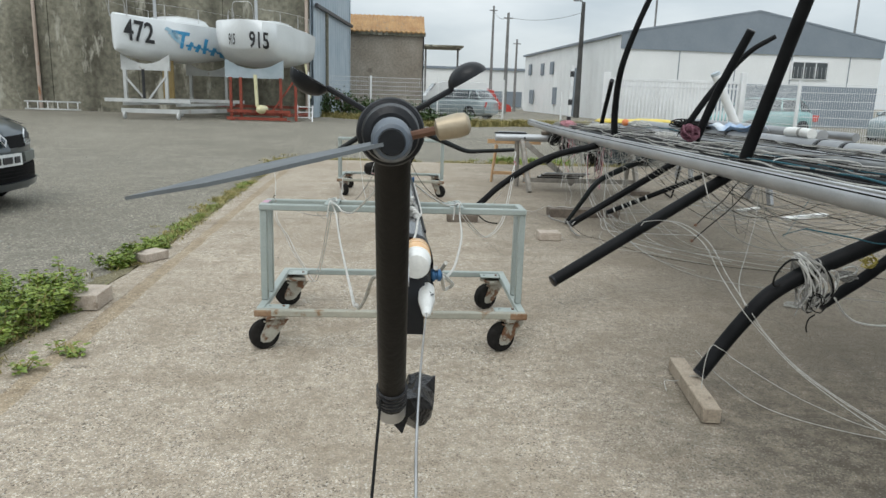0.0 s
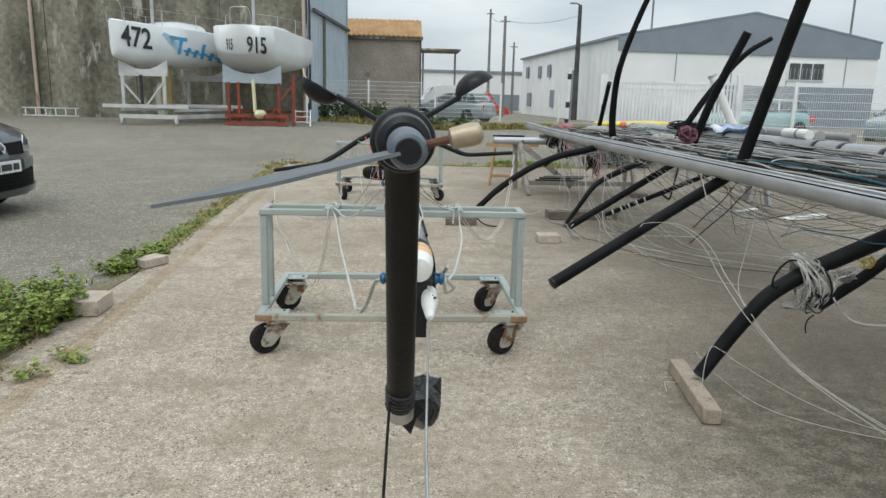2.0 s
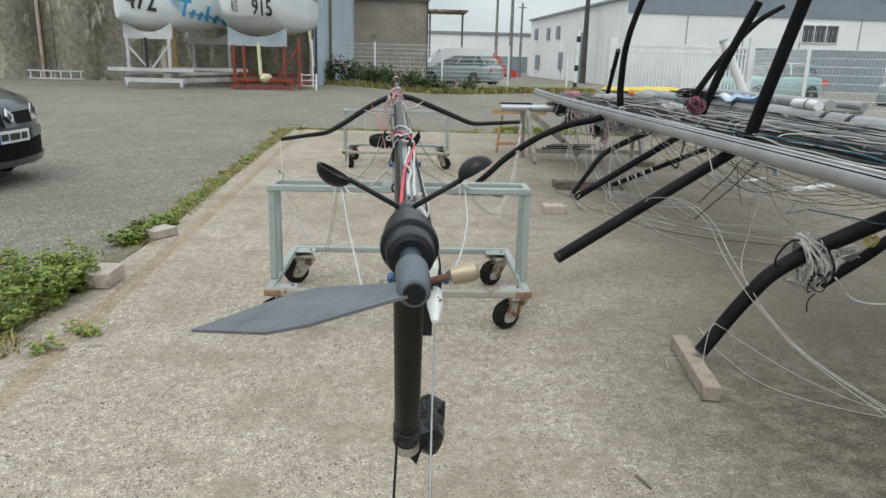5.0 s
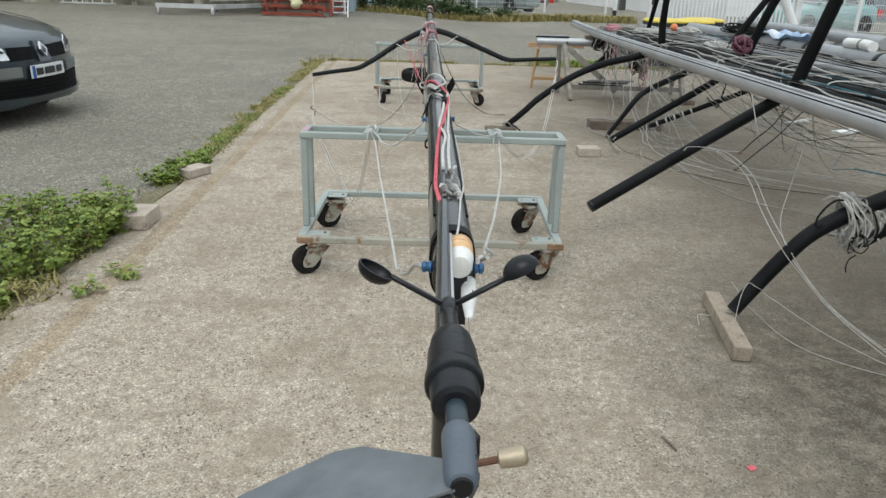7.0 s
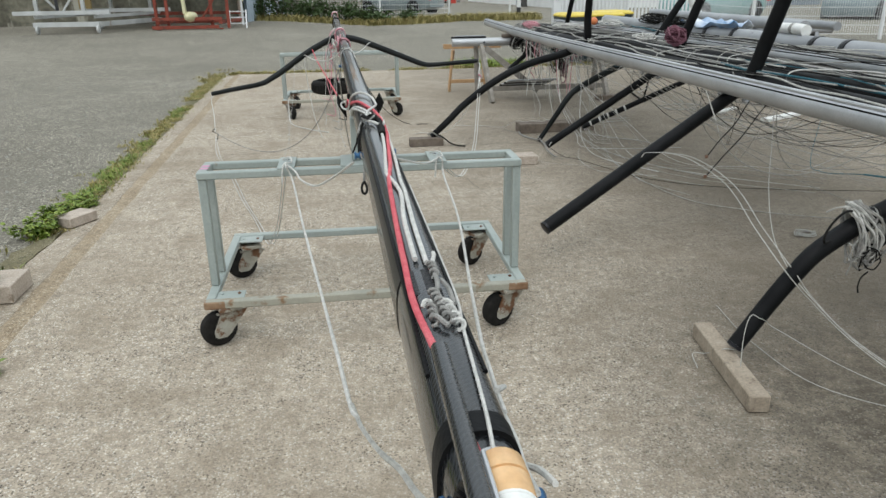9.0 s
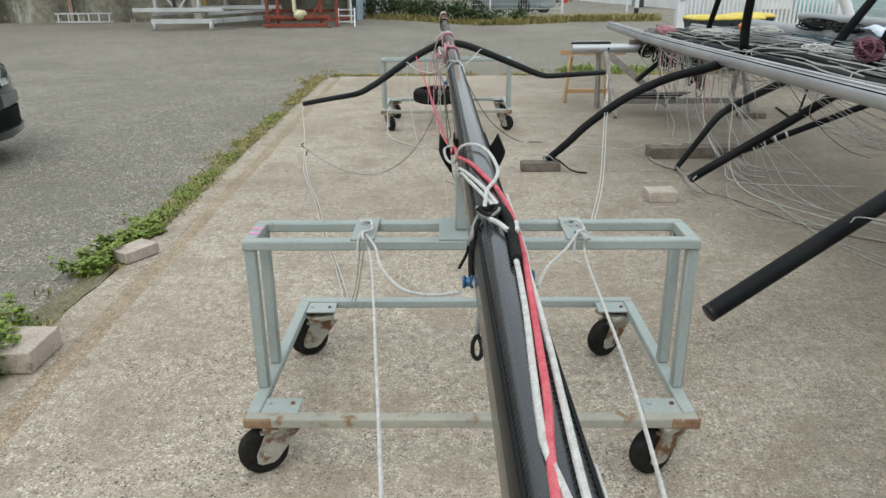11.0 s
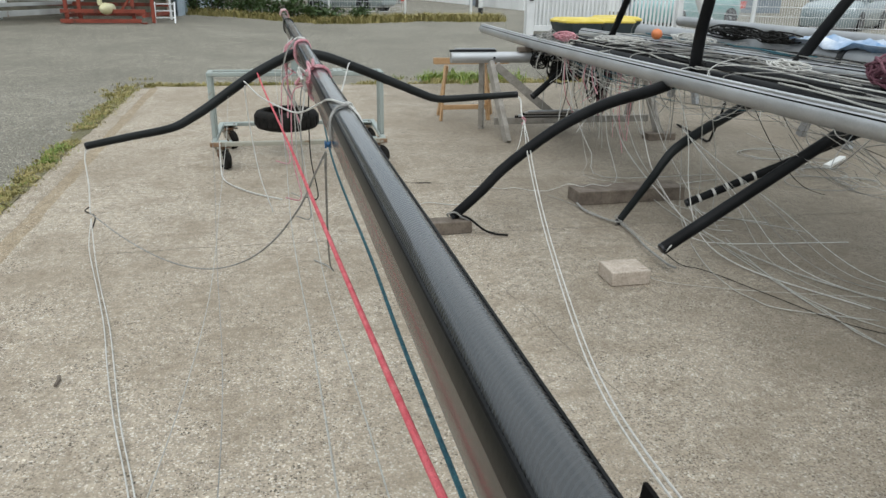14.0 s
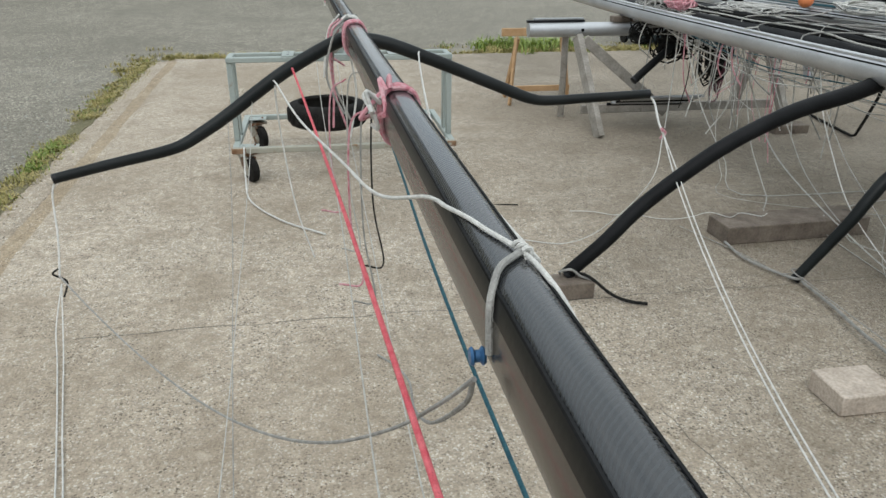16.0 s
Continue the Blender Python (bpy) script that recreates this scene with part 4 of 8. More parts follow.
def pile_mast(pts, r, material, label, flat=1.0, groove=False, ends=True):
    p = [Vector(q) for q in pts]
    t = thing("mast", tuple(p[0] - Vector((0, 0, r))), label, "mast", "stacked masts")
    k = 22
    pr = [(r * flat * math.cos(j * math.tau / k), r * math.sin(j * math.tau / k)) for j in range(k)]
    path = [p[0].lerp(p[-1], i / 14) for i in range(15)] if len(p) == 2 else spline(p, 6)
    part("tube", Mesh().sweep(path, pr), material, t)
    if groove:
        part("luff_track", Mesh().sweep([q + Vector((-r * flat * 0.42, 0, r * 0.90)) for q in path], [(-0.010, -0.004), (0.010, -0.004), (0.010, 0.004), (0.003, 0.004), (0.003, 0.0), (-0.003, 0.0), (-0.003, 0.004), (-0.010, 0.004)]), ALU, t)
        part("track_shadow_gap", Mesh().sweep([q + Vector((-r * flat * 0.80, 0, r * 0.60)) for q in path], [(-0.003, -0.003), (0.003, -0.003), (0.003, 0.003), (-0.003, 0.003)]), BLACK_SPAR, t)
    return t


pile_mast([(1.95, -1.2, 0.80), (1.90, 4.0, 0.80), (1.90, 9.0, 0.79), (1.98, 11.8, 0.80)], 0.050, ALU, "silver anodised aluminium mast lying on trestles", 1.0, True)
pile_mast([(2.18, -1.0, 0.793), (2.10, 4.0, 0.793), (2.07, 10.3, 0.79)], 0.046, BLACK_SPAR, "black carbon mast in the stacked pile")
pile_mast([(2.38, -1.0, 0.797), (2.34, 5.0, 0.797), (2.34, 10.4, 0.80)], 0.050, BLACK_SPAR, "black carbon mast in the stacked pile")
pile_mast([(2.80, -1.0, 0.85), (2.73, 5.0, 0.85), (2.66, 10.6, 0.83)], 0.046, ALU, "dull silver aluminium mast in the stacked pile", 1.1, True)
pile_mast([(2.57, 0.5, 0.80), (2.55, 5.0, 0.80), (2.50, 10.2, 0.79)], 0.040, BLACK_SPAR, "black carbon mast in the stacked pile")
pile_mast([(3.30, 0.5, 0.83), (3.34, 5.0, 0.83), (3.42, 10.9, 0.82)], 0.085, ALU_DULL, "thick dark grey mast tube with tape bands", 0.85)
pile_mast([(3.05, 1.5, 0.80), (3.05, 6.0, 0.80), (2.96, 10.5, 0.79)], 0.044, BLACK_SPAR, "black carbon mast in the stacked pile")
# tape bands on the thick grey mast
for y in (5.4, 5.9, 6.25, 7.4, 7.9):
    b = Mesh().lathe((3.345 + (y - 5) * 0.0135, y, 0.83), (0.0135, 1, 0), [(0, 0.087), (0.004, 0.089), (0.05, 0.089), (0.054, 0.087)], 22)
    solid("tape_band", b, TAPE_BLACK, "black tape band round the grey mast", "tape", "tape bands", at=(3.35, y, 0.83))

A0 = (2.06, 4.92, 0.79)
spar("spreader", [(0.892, 4.58, 0.163), (1.46, 4.75, 0.468), A0], 0.034, BLACK_SPAR, "black spreader tube sloping down from the pile", (1, 1.0))
spar("spreader", [(2.20, 4.43, 2.18), (2.13, 4.62, 1.60), A0], 0.036, BLACK_SPAR, "black spreader tube standing up from the pile")
B0 = (2.05, 7.53, 0.80)
spar("spreader", [(0.66, 7.41, 0.075), (0.80, 7.41, 0.20), (0.96, 7.43, 0.345), (1.24, 7.45, 0.535), (1.52, 7.475, 0.655), (1.80, 7.50, 0.722), B0], 0.031, BLACK_SPAR, "black curved spreader resting on a timber block", (0.85, 1.1))
spar("spreader", [(2.26, 6.98, 2.35), (2.11, 7.10, 1.98), (1.985, 7.25, 1.48), (2.0, 7.42, 1.08), B0], 0.030, BLACK_SPAR, "black curved spreader standing up from the pile", (0.7, 1.15))
spar("spreader", [(2.40, 9.0, 1.385), (2.476, 9.62, 0.80)], 0.026, BLACK_SPAR, "slim black spreader standing up from the pile")
spar("spreader", [(3.33, 7.2, 1.765), (3.14, 7.28, 1.62), (2.90, 7.40, 1.28), (2.66, 7.52, 0.82)], 0.030, BLACK_SPAR, "black curved spreader standing up from the pile", (0.7, 1.1))
spar("spreader", [(2.64, 6.22, 1.71), (2.52, 6.42, 1.25), (2.44, 6.60, 0.80)], 0.033, BLACK_SPAR, "black spreader tube standing up from the pile")
spar("spreader", [(1.595, 7.345, 0.016), (1.68, 7.325, 0.155), (1.752, 7.311, 0.272), (1.812, 7.315, 0.360), (1.885, 7.33, 0.430), (2.05, 7.375, 0.510), (2.328, 7.448, 0.622), (2.62, 7.52, 0.72)], 0.027, DARK_SPAR, "dark bent spreader standing on the concrete", (0.72, 1.15))
spar("spreader", [(1.463, 6.616, 0.131), (1.95, 6.606, 0.446), (2.435, 6.596, 0.76)], 0.028, BLACK_SPAR, "straight black spreader leaning on the pile")
spar("spreader", [(1.959, 7.268, 0.133), (3.17, 6.98, 0.72)], 0.022, BLACK_SPAR, "black spreader with white tape rings")
P0, P1 = Vector((1.959, 7.268, 0.133)), Vector((3.17, 6.98, 0.72))
for u in (0.045, 0.105, 0.160, 0.215, 0.270):
    p = P0.lerp(P1, u)
    solid("tape_ring", Mesh().lathe(p, P1 - P0, [(0, 0.0236), (0.014, 0.0236)], 14), ROPE_WHITE, "white tape ring round the black spreader", "tape", "tape rings", at=tuple(p))
spar("spreader", [(1.268, 3.43, 0.085), (1.36, 3.43, 0.225), (1.43, 3.43, 0.322), (1.505, 3.43, 0.412), (1.60, 3.43, 0.482), (1.69, 3.43, 0.532), (1.79, 3.43, 0.579), (1.96, 3.43, 0.658), (2.15, 3.43, 0.745)], 0.033, BLACK_SPAR, "thick black curved spreader resting on a timber batten", (0.88, 1.1))
spar("spreader", [(1.88, 3.66, 0.315), (2.04, 3.66, 0.428), (2.14, 3.66, 0.508), (2.35, 3.68, 0.66), (2.45, 3.70, 0.73)], 0.025, BLACK_SPAR, "black spreader end hanging from the pile")


spar("spreader", [(1.81, 9.53, 0.39), (2.08, 9.605, 0.59), (2.35, 9.68, 0.785)], 0.026, BLACK_SPAR, "short black spreader hanging by its root from the masts")


# ---- timber ----
def timber(name, c, s, turn, material, label, tilt=0.0, cat="timber block", group="timber blocks"):
    m = Matrix.Rotation(turn, 4, "Z") @ Matrix.Rotation(tilt, 4, "Y")
    return solid(name, Mesh().box(c, s, m, 0.004), material, label, cat, group, at=c)


timber("timber_block", (1.275, 6.60, 0.034), (0.185, 0.15, 0.067), 0.0, WOOD, "pale sawn timber block lying on the concrete")
timber("timber_block", (-1.655, 4.53, 0.042), (0.20, 0.22, 0.083), 0.02, WOOD, "pale timber block at the slab's weedy edge")
timber("timber_block", (-1.68, 5.60, 0.03), (0.13, 0.20, 0.058), -0.5, WOOD, "pale timber block half among verge weeds")
timber("timber_block", (0.60, 7.38, 0.034), (0.29, 0.10, 0.067), 0.02, WOOD_DARK, "brown timber block under a curved spreader")
timber("timber_plank", (1.87, 7.82, 0.042), (0.72, 0.17, 0.083), 0.03, WOOD_DARK, "thick dark plank lying under the pile", cat="plank")
timber("timber_batten", (1.230, 3.40, 0.032), (0.068, 0.53, 0.060), -0.125, WOOD_MID, "pale timber batten under the thick spreader", cat="batten")


# ---- trestles ----
def trestle(beam_a, beam_b, r, feet, label, material, beam_mat, square=False, leg=(0.045, 0.085)):
    t = thing("trestle", ((feet[0][0] + feet[-1][0]) / 2, feet[0][1], 0), label, "trestle", "trestles")
    a, b = Vector(beam_a), Vector(beam_b)
    if square:
        part("beam", Mesh().bar(a, b, 0.03, 0.06), beam_mat, t)
    else:
        part("beam", Mesh().tube([a, a.lerp(b, 0.5), b], r, 18), beam_mat, t)
        part("bolt", Mesh().lathe(a.lerp(b, 0.16) + Vector((0, -r, 0)), (0, -1, 0), [(0, 0.012), (0.003, 0.012)], 10), BLACK_PLASTIC, t)
    for fx, fy, tx, ty_ in feet:
        part("leg", Mesh().bar((fx, fy, 0.0), (tx, ty_, a.z - (0.045 if square else r * 0.8)), *leg, 0.004), material, t)
    return t


tr1 = trestle((1.22, 10.05, 0.655), (3.6, 10.05, 0.66), 0.048, [(1.62, 9.56, 1.56, 9.98), (1.56, 10.22, 1.52, 10.12), (3.0, 9.52, 3.0, 9.98), (3.1, 10.4, 3.05, 10.12)], "grey timber trestle with a round aluminium beam", WOOD_GREY, ALU)
part("brace", Mesh().bar((1.60, 9.95, 0.60), (2.25, 9.9, 0.08), 0.03, 0.07), WOOD_GREY, tr1)
part("brace", Mesh().bar((1.58, 9.86, 0.13), (3.05, 9.86, 0.13), 0.03, 0.06), WOOD_GREY, tr1)
part("foot_block", Mesh().box((3.0, 9.53, 0.03), (0.26, 0.12, 0.058), None, 0.004), WOOD_DARK, tr1)
tr2 = trestle((1.20, 10.72, 0.56), (1.95, 10.72, 0.56), 0.03, [(1.26, 10.62, 1.32, 10.72), (1.74, 10.62, 1.70, 10.72), (1.30, 10.95, 1.34, 10.74), (1.86, 10.95, 1.72, 10.74)], "varnished orange timber folding trestle", WOOD_ORANGE, WOOD_ORANGE, True, (0.022, 0.045))
part("brace", Mesh().bar((1.27, 10.64, 0.13), (1.76, 10.64, 0.13), 0.02, 0.045), WOOD_ORANGE, tr2)
tr3 = trestle((1.6, 2.2, 0.665), (3.8, 2.2, 0.665), 0.048, [(1.9, 1.9, 2.0, 2.15), (1.9, 2.5, 2.0, 2.25), (3.4, 1.9, 3.35, 2.15), (3.4, 2.5, 3.35, 2.25)], "grey timber trestle under the near ends of the masts", WOOD_GREY, ALU)
rail = thing("spare_rail", (1.25, 10.07, 0.703), "grey rail and black strip lying on the trestle beam", "rail")
part("strip", Mesh().box((1.42, 10.06, 0.712), (0.42, 0.035, 0.018), None, 0.003), BLACK_PLASTIC, rail)
part("sleeve", Mesh().box((1.44, 10.06, 0.727), (0.36, 0.03, 0.014), None, 0.004), ALU_DULL, rail)
for tt, yb in ((tr1, 10.05), (tr3, 2.2)):
    part("packing", Mesh().box((2.7, yb, 0.724), (1.75, 0.07, 0.041), None, 0.004), WOOD_DARK, tt)


# ---- vehicles ----
def lerp_at(table, x):
    for (a, u), (b, v) in zip(table, table[1:]):
        if x <= b:
            return u + (v - u) * (x - a) / (b - a)
    return table[-1][1]


def car(at, heading, paint, label, detailed=False):
    """A small hatchback; its nose is at the origin and points along -x before turning."""
    t = thing("car", (0, 0, 0), label, "car", "parked cars")
    top = [(0, 0.58), (0.04, 0.70), (0.12, 0.76), (0.4, 0.86), (0.9, 0.945), (1.12, 0.985), (2.5, 1.0), (3.7, 1.02), (4.1, 0.96), (4.22, 0.80)]
    wid = [(0, 0.14), (0.005, 0.20), (0.02, 0.335), (0.06, 0.50), (0.12, 0.65), (0.2, 0.79), (0.32, 0.84), (0.5, 0.87), (0.9, 0.885), (3.4, 0.885), (3.9, 0.83), (4.22, 0.66)]
    low = [(0, 0.28), (0.06, 0.18), (0.4, 0.16), (3.8, 0.16), (4.22, 0.32)]
    rings = []
    for x in (0.0, 0.005, 0.02, 0.06, 0.12, 0.2, 0.32, 0.5, 0.7, 0.9, 1.12, 1.5, 2.0, 2.5, 3.0, 3.4, 3.7, 3.95, 4.1, 4.18, 4.22):
        h, w, z = lerp_at(top, x), lerp_at(wid, x), lerp_at(low, x)
        half = [(0.0, z), (w * 0.9, z), (w * 0.985, z + 0.07), (w, (z + h) / 2 - 0.04), (w * 0.985, h - 0.16), (w * 0.93, h - 0.05), (w * 0.80, h - 0.005), (w * 0.45, h + 0.022), (0.0, h + 0.03)]
        rings.append([Vector((x, y, zz)) for y, zz in half] + [Vector((x, -y, zz)) for y, zz in half[-2:0:-1]])
    shell = Mesh().loft(rings)
    body = part("body", shell, paint, t, angle=50)
    tris = [(Vector(shell.v[f[0]]), Vector(shell.v[f[k]]), Vector(shell.v[f[k + 1]])) for f in shell.f for k in range(1, len(f) - 1)] if detailed else []
    # glasshouse and roof
    lv = [(0.985, 1.02, 3.98, 0.795), (1.15, 1.36, 3.90, 0.735), (1.32, 1.74, 3.76, 0.665), (1.42, 2.02, 3.6, 0.61)]
    gl = []
    for z, xa, xb, w in lv:
        gl.append([Vector(p) for p in ((xa, -w * 0.8, z), (xa + 0.12, -w, z), (xb - 0.1, -w, z), (xb, -w * 0.85, z), (xb, w * 0.85, z), (xb - 0.1, w, z), (xa + 0.12, w, z), (xa, w * 0.8, z))])
    part("glasshouse", Mesh().loft(gl), GLASS_DARK, t)
    rf = []
    for z, xa, xb, w in ((1.415, 1.98, 3.64, 0.63), (1.45, 2.08, 3.56, 0.59), (1.468, 2.3, 3.4, 0.48)):
        rf.append([Vector(p) for p in ((xa, -w * 0.85, z), (xa + 0.15, -w, z), (xb - 0.1, -w, z), (xb, -w * 0.85, z), (xb, w * 0.85, z), (xb - 0.1, w, z), (xa + 0.15, w, z), (xa, w * 0.85, z))])
    part("roof", Mesh().loft(rf), paint, t)
    for sg in (-1, 1):
        for a, b in (((1.0, 0.80, 0.97), (2.02, 0.615, 1.43)), ((2.35, 0.80, 0.97), (2.5, 0.625, 1.43)), ((3.3, 0.80, 0.97), (3.35, 0.63, 1.43)), ((3.98, 0.74, 0.97), (3.6, 0.58, 1.43))):
            part("pillar", Mesh().bar((a[0], sg * a[1], a[2]), (b[0], sg * b[1], b[2]), 0.06, 0.03, 0.006), paint, t)
    for x in (0.78, 3.42):
        for sg in (-1, 1):
            c = Vector((x, sg * 0.80, 0.31))
            w_ = part("wheel", Mesh().lathe(c + Vector((0, -0.10, 0)), (0, 1, 0), [(0, 0.20), (0, 0.27), (0.02, 0.305), (0.18, 0.305), (0.20, 0.27), (0.20, 0.20)], 26), RUBBER, t)
            part("rim", Mesh().lathe(c + Vector((0, -0.102, 0)), (0, 1, 0), [(0, 0.05), (0.01, 0.195), (0.194, 0.195), (0.204, 0.05)], 20), ALU_DULL, w_)
            part("wheel_arch", Mesh().lathe(c + Vector((0, sg * 0.075 - 0.006, 0.0)), (0, sg, 0), [(0, 0.345), (0.018, 0.345), (0.02, 0.33)], 26), BLACK_PLASTIC, t)
    def face(name, pts, x0, mat, lab="", deep=0.02, own=None):
        """A piece of the nose drawn in (y, z) that follows the nose's curve."""
        m = Mesh()
        k = len(pts)
        def bend(y, z, o):
            if tris and x0 < 1:
                hit = [h.x for h in (geometry.intersect_ray_tri(a, b, c, Vector((1, 0, 0)), Vector((-2, y, z)), True) for a, b, c in tris) if h]
                if hit:
                    return Vector((min(hit) + x0 + o, y, z))
            return Vector((x0 + 0.2 * (abs(y) / 0.8) ** 2.6 + max(0, z - 0.55) * 0.32 + o, y, z))
        h = k // 2
        front = [(j, j + 1, k - 2 - j, k - 1 - j) for j in range(h - 1)] if k > 9 else [tuple(range(k))]
        m.add([bend(y, z, 0) for y, z in pts] + [bend(y, z, deep) for y, z in pts], front + [tuple(k + q for q in reversed(f)) for f in front] + [(j, (j + 1) % k, k + (j + 1) % k, k + j) for j in range(k)])
        return part(name, m, mat, own or t, lab)
    def arc(y0, y1, za, zb, n=12):
        ysl = [y0 + (y1 - y0) * i / n for i in range(n + 1)]
        return [(y, za(y)) for y in ysl] + [(y, zb(y)) for y in reversed(ysl)]
    for sg in (-1, 1):
        face("headlamp", [(sg * y, z) for y, z in ((0.42, 0.60), (0.60, 0.60), (0.76, 0.63), (0.80, 0.74), (0.74, 0.79), (0.56, 0.745), (0.46, 0.70))], -0.012, LAMP_CLEAR, "clear headlamp", 0.05)
        if detailed:
            face("lamp_core", [(sg * y, z) for y, z in ((0.46, 0.665), (0.58, 0.655), (0.62, 0.70), (0.56, 0.728))], -0.018, BLACK_PLASTIC, "dark reflector", 0.02)
        face("tail_lamp", [(sg * y, z) for y, z in ((0.60, 0.62), (0.76, 0.62), (0.76, 0.86), (0.62, 0.86))], 4.03, CAR_RED, "red tail lamp", 0.1)
        part("mirror", Mesh().lathe((1.22, sg * 0.90, 1.0), (1, 0, 0), [(0, 0.03), (0.02, 0.075), (0.10, 0.085), (0.12, 0.06)], 12), paint, t)
    if detailed:
        for sg in (-1, 1):
            face("grille", arc(sg * 0.10, sg * 0.42, lambda y: 0.585, lambda y: 0.69 + 0.03 * abs(y)), -0.012, DEEP_BLACK, "black upper grille", 0.03)
            face("rub_strip", arc(sg * 0.34, sg * 0.79, lambda y: 0.445, lambda y: 0.535), -0.026, CAR_TRIM, "grey bumper strip", 0.04)
            face("rub_strip", arc(sg * 0.34, sg * 0.79, lambda y: 0.452, lambda y: 0.526), -0.030, CAR_TRIM, "", 0.01)
        face("nose_spine", [(-0.09, 0.56), (0.09, 0.56), (0.075, 0.74), (-0.075, 0.74)], -0.028, paint, "", 0.04)
        face("badge", [(0, 0.60), (0.05, 0.665), (0, 0.73), (-0.05, 0.665)], -0.042, STEEL, "chrome diamond-shaped badge", 0.02)
        face("badge_gap", [(0, 0.635), (0.022, 0.665), (0, 0.695), (-0.022, 0.665)], -0.046, CAR_PAINT, "", 0.008)
        face("lower_grille", arc(-0.72, 0.72, lambda y: 0.265 + 0.02 * abs(y), lambda y: 0.425), -0.022, DEEP_BLACK, "black lower grille", 0.03)
        for z in (0.31, 0.345, 0.375):
            face("grille_bar", arc(-0.64, 0.64, lambda y: z, lambda y: z + 0.010), -0.028, DEEP_BLACK, "", 0.02)
        face("lip", arc(-0.80, 0.80, lambda y: 0.205 + 0.02 * abs(y), lambda y: 0.265 + 0.02 * abs(y), 14), -0.05, paint, "", 0.09)
        pl = face("number_plate", [(-0.24, 0.425), (0.24, 0.425), (0.24, 0.535), (-0.24, 0.535)], -0.045, PLATE_WHITE, "white plate with a blue band", 0.02)
        face("plate_band", [(0.205, 0.426), (0.239, 0.426), (0.239, 0.534), (0.205, 0.534)], -0.048, PLATE_BLUE, "", 0.006, pl)
        for a, b in ((-0.20, -0.11), (-0.075, 0.065), (0.10, 0.185)):
            face("dark_bar", [(a, 0.45), (b, 0.45), (b, 0.51), (a, 0.51)], -0.048, INK_BLACK, "", 0.006, pl)
        part("bonnet_seam", Mesh().tube([(0.17, -0.62, 0.79), (0.5, -0.70, 0.885), (1.05, -0.72, 0.985)], 0.004, 6), INK_BLACK, t)
        part("bonnet_seam", Mesh().tube([(0.17, 0.62, 0.79), (0.5, 0.70, 0.885), (1.05, 0.72, 0.985)], 0.004, 6), INK_BLACK, t)
        part("scuttle", Mesh().tube([(1.06, -0.70, 0.992), (0.98, 0, 1.012), (1.06, 0.70, 0.992)], 0.018, 8), BLACK_PLASTIC, t)
    t.matrix_basis = pose(*at, 0, 0, heading)
    return t


car((-3.64, 7.50, -0.03), 176, CAR_PAINT, "dark blue-grey hatchback parked on the asphalt", True)
car((1.05, 39.4, 0.05), -38, CAR_SILVER, "silver-blue hatchback parked behind the wire fence")
car((11.6, 27.0, 0.0), 20, CAR_TEAL, "pale teal hatchback parked behind the wire fence")
car((16.6, 24.5, 0.0), 35, CAR_SILVER, "grey hatchback parked behind the wire fence")


def van(at, heading, paint, label, long=4.6, tall=1.95):
    t = thing("van", (0, 0, 0), label, "van")
    pr = [(0, 0.35), (0.0, 0.75), (0.15, 0.98), (0.95, 1.12), (1.55, tall - 0.12), (2.0, tall), (long - 0.15, tall), (long, tall - 0.2), (long, 0.35)]
    m = Mesh().loft([[Vector((x, y, z * (1 - 0.02 * abs(y)))) for x, z in pr] for y in (-0.86, -0.8, 0.0, 0.8, 0.86)])
    part("body", m, paint, t)
    part("windscreen", Mesh().bar((1.0, -0.72, 1.16), (1.0, 0.72, 1.16), 0.02, 0.02), GLASS_DARK, t)
    part("windscreen_glass", Mesh().add([(0.98, -0.75, 1.14), (0.98, 0.75, 1.14), (1.50, 0.68, tall - 0.13), (1.50, -0.68, tall - 0.13), (1.02, -0.75, 1.12), (1.02, 0.75, 1.12), (1.54, 0.68, tall - 0.15), (1.54, -0.68, tall - 0.15)], [(0, 1, 2, 3), (7, 6, 5, 4), (0, 4, 5, 1), (1, 5, 6, 2), (2, 6, 7, 3), (3, 7, 4, 0)]), GLASS_DARK, t)
    for x in (0.85, long - 0.8):
        for sg in (-1, 1):
            part("wheel", Mesh().lathe((x, sg * 0.78 - 0.1, 0.32), (0, 1, 0), [(0, 0.2), (0, 0.3), (0.2, 0.3), (0.2, 0.2)], 20), RUBBER, t)
    t.matrix_basis = pose(*at, 0, 0, heading)


van((0.2, 44.0, 0.05), 8, CAR_WHITE, "white panel van parked beyond the fence")
van((8.2, 58.0, -0.35), 190, CAR_RED, "red lorry cab far across the road", 2.6, 2.2)


# ---- buildings ----
def slab_wall(name, a, b, z0, z1, thick, mat, label, cat="wall"):
    a, b = Vector((*a, 0)), Vector((*b, 0))
    d = (b - a).normalized()
    m = Matrix.Rotation(math.atan2(d.y, d.x), 4, "Z")
    return solid(name, Mesh().box((a + b) / 2 + Vector((0, 0, (z0 + z1) / 2)), ((b - a).length, thick, z1 - z0), m, 0.02), mat, label, cat, kind="structure", smooth=False)


WY = 27.2
old = thing("concrete_building", (-12, WY, 0.2), "old stained concrete boat building", "building", kind="structure")
rb = random.Random(11)
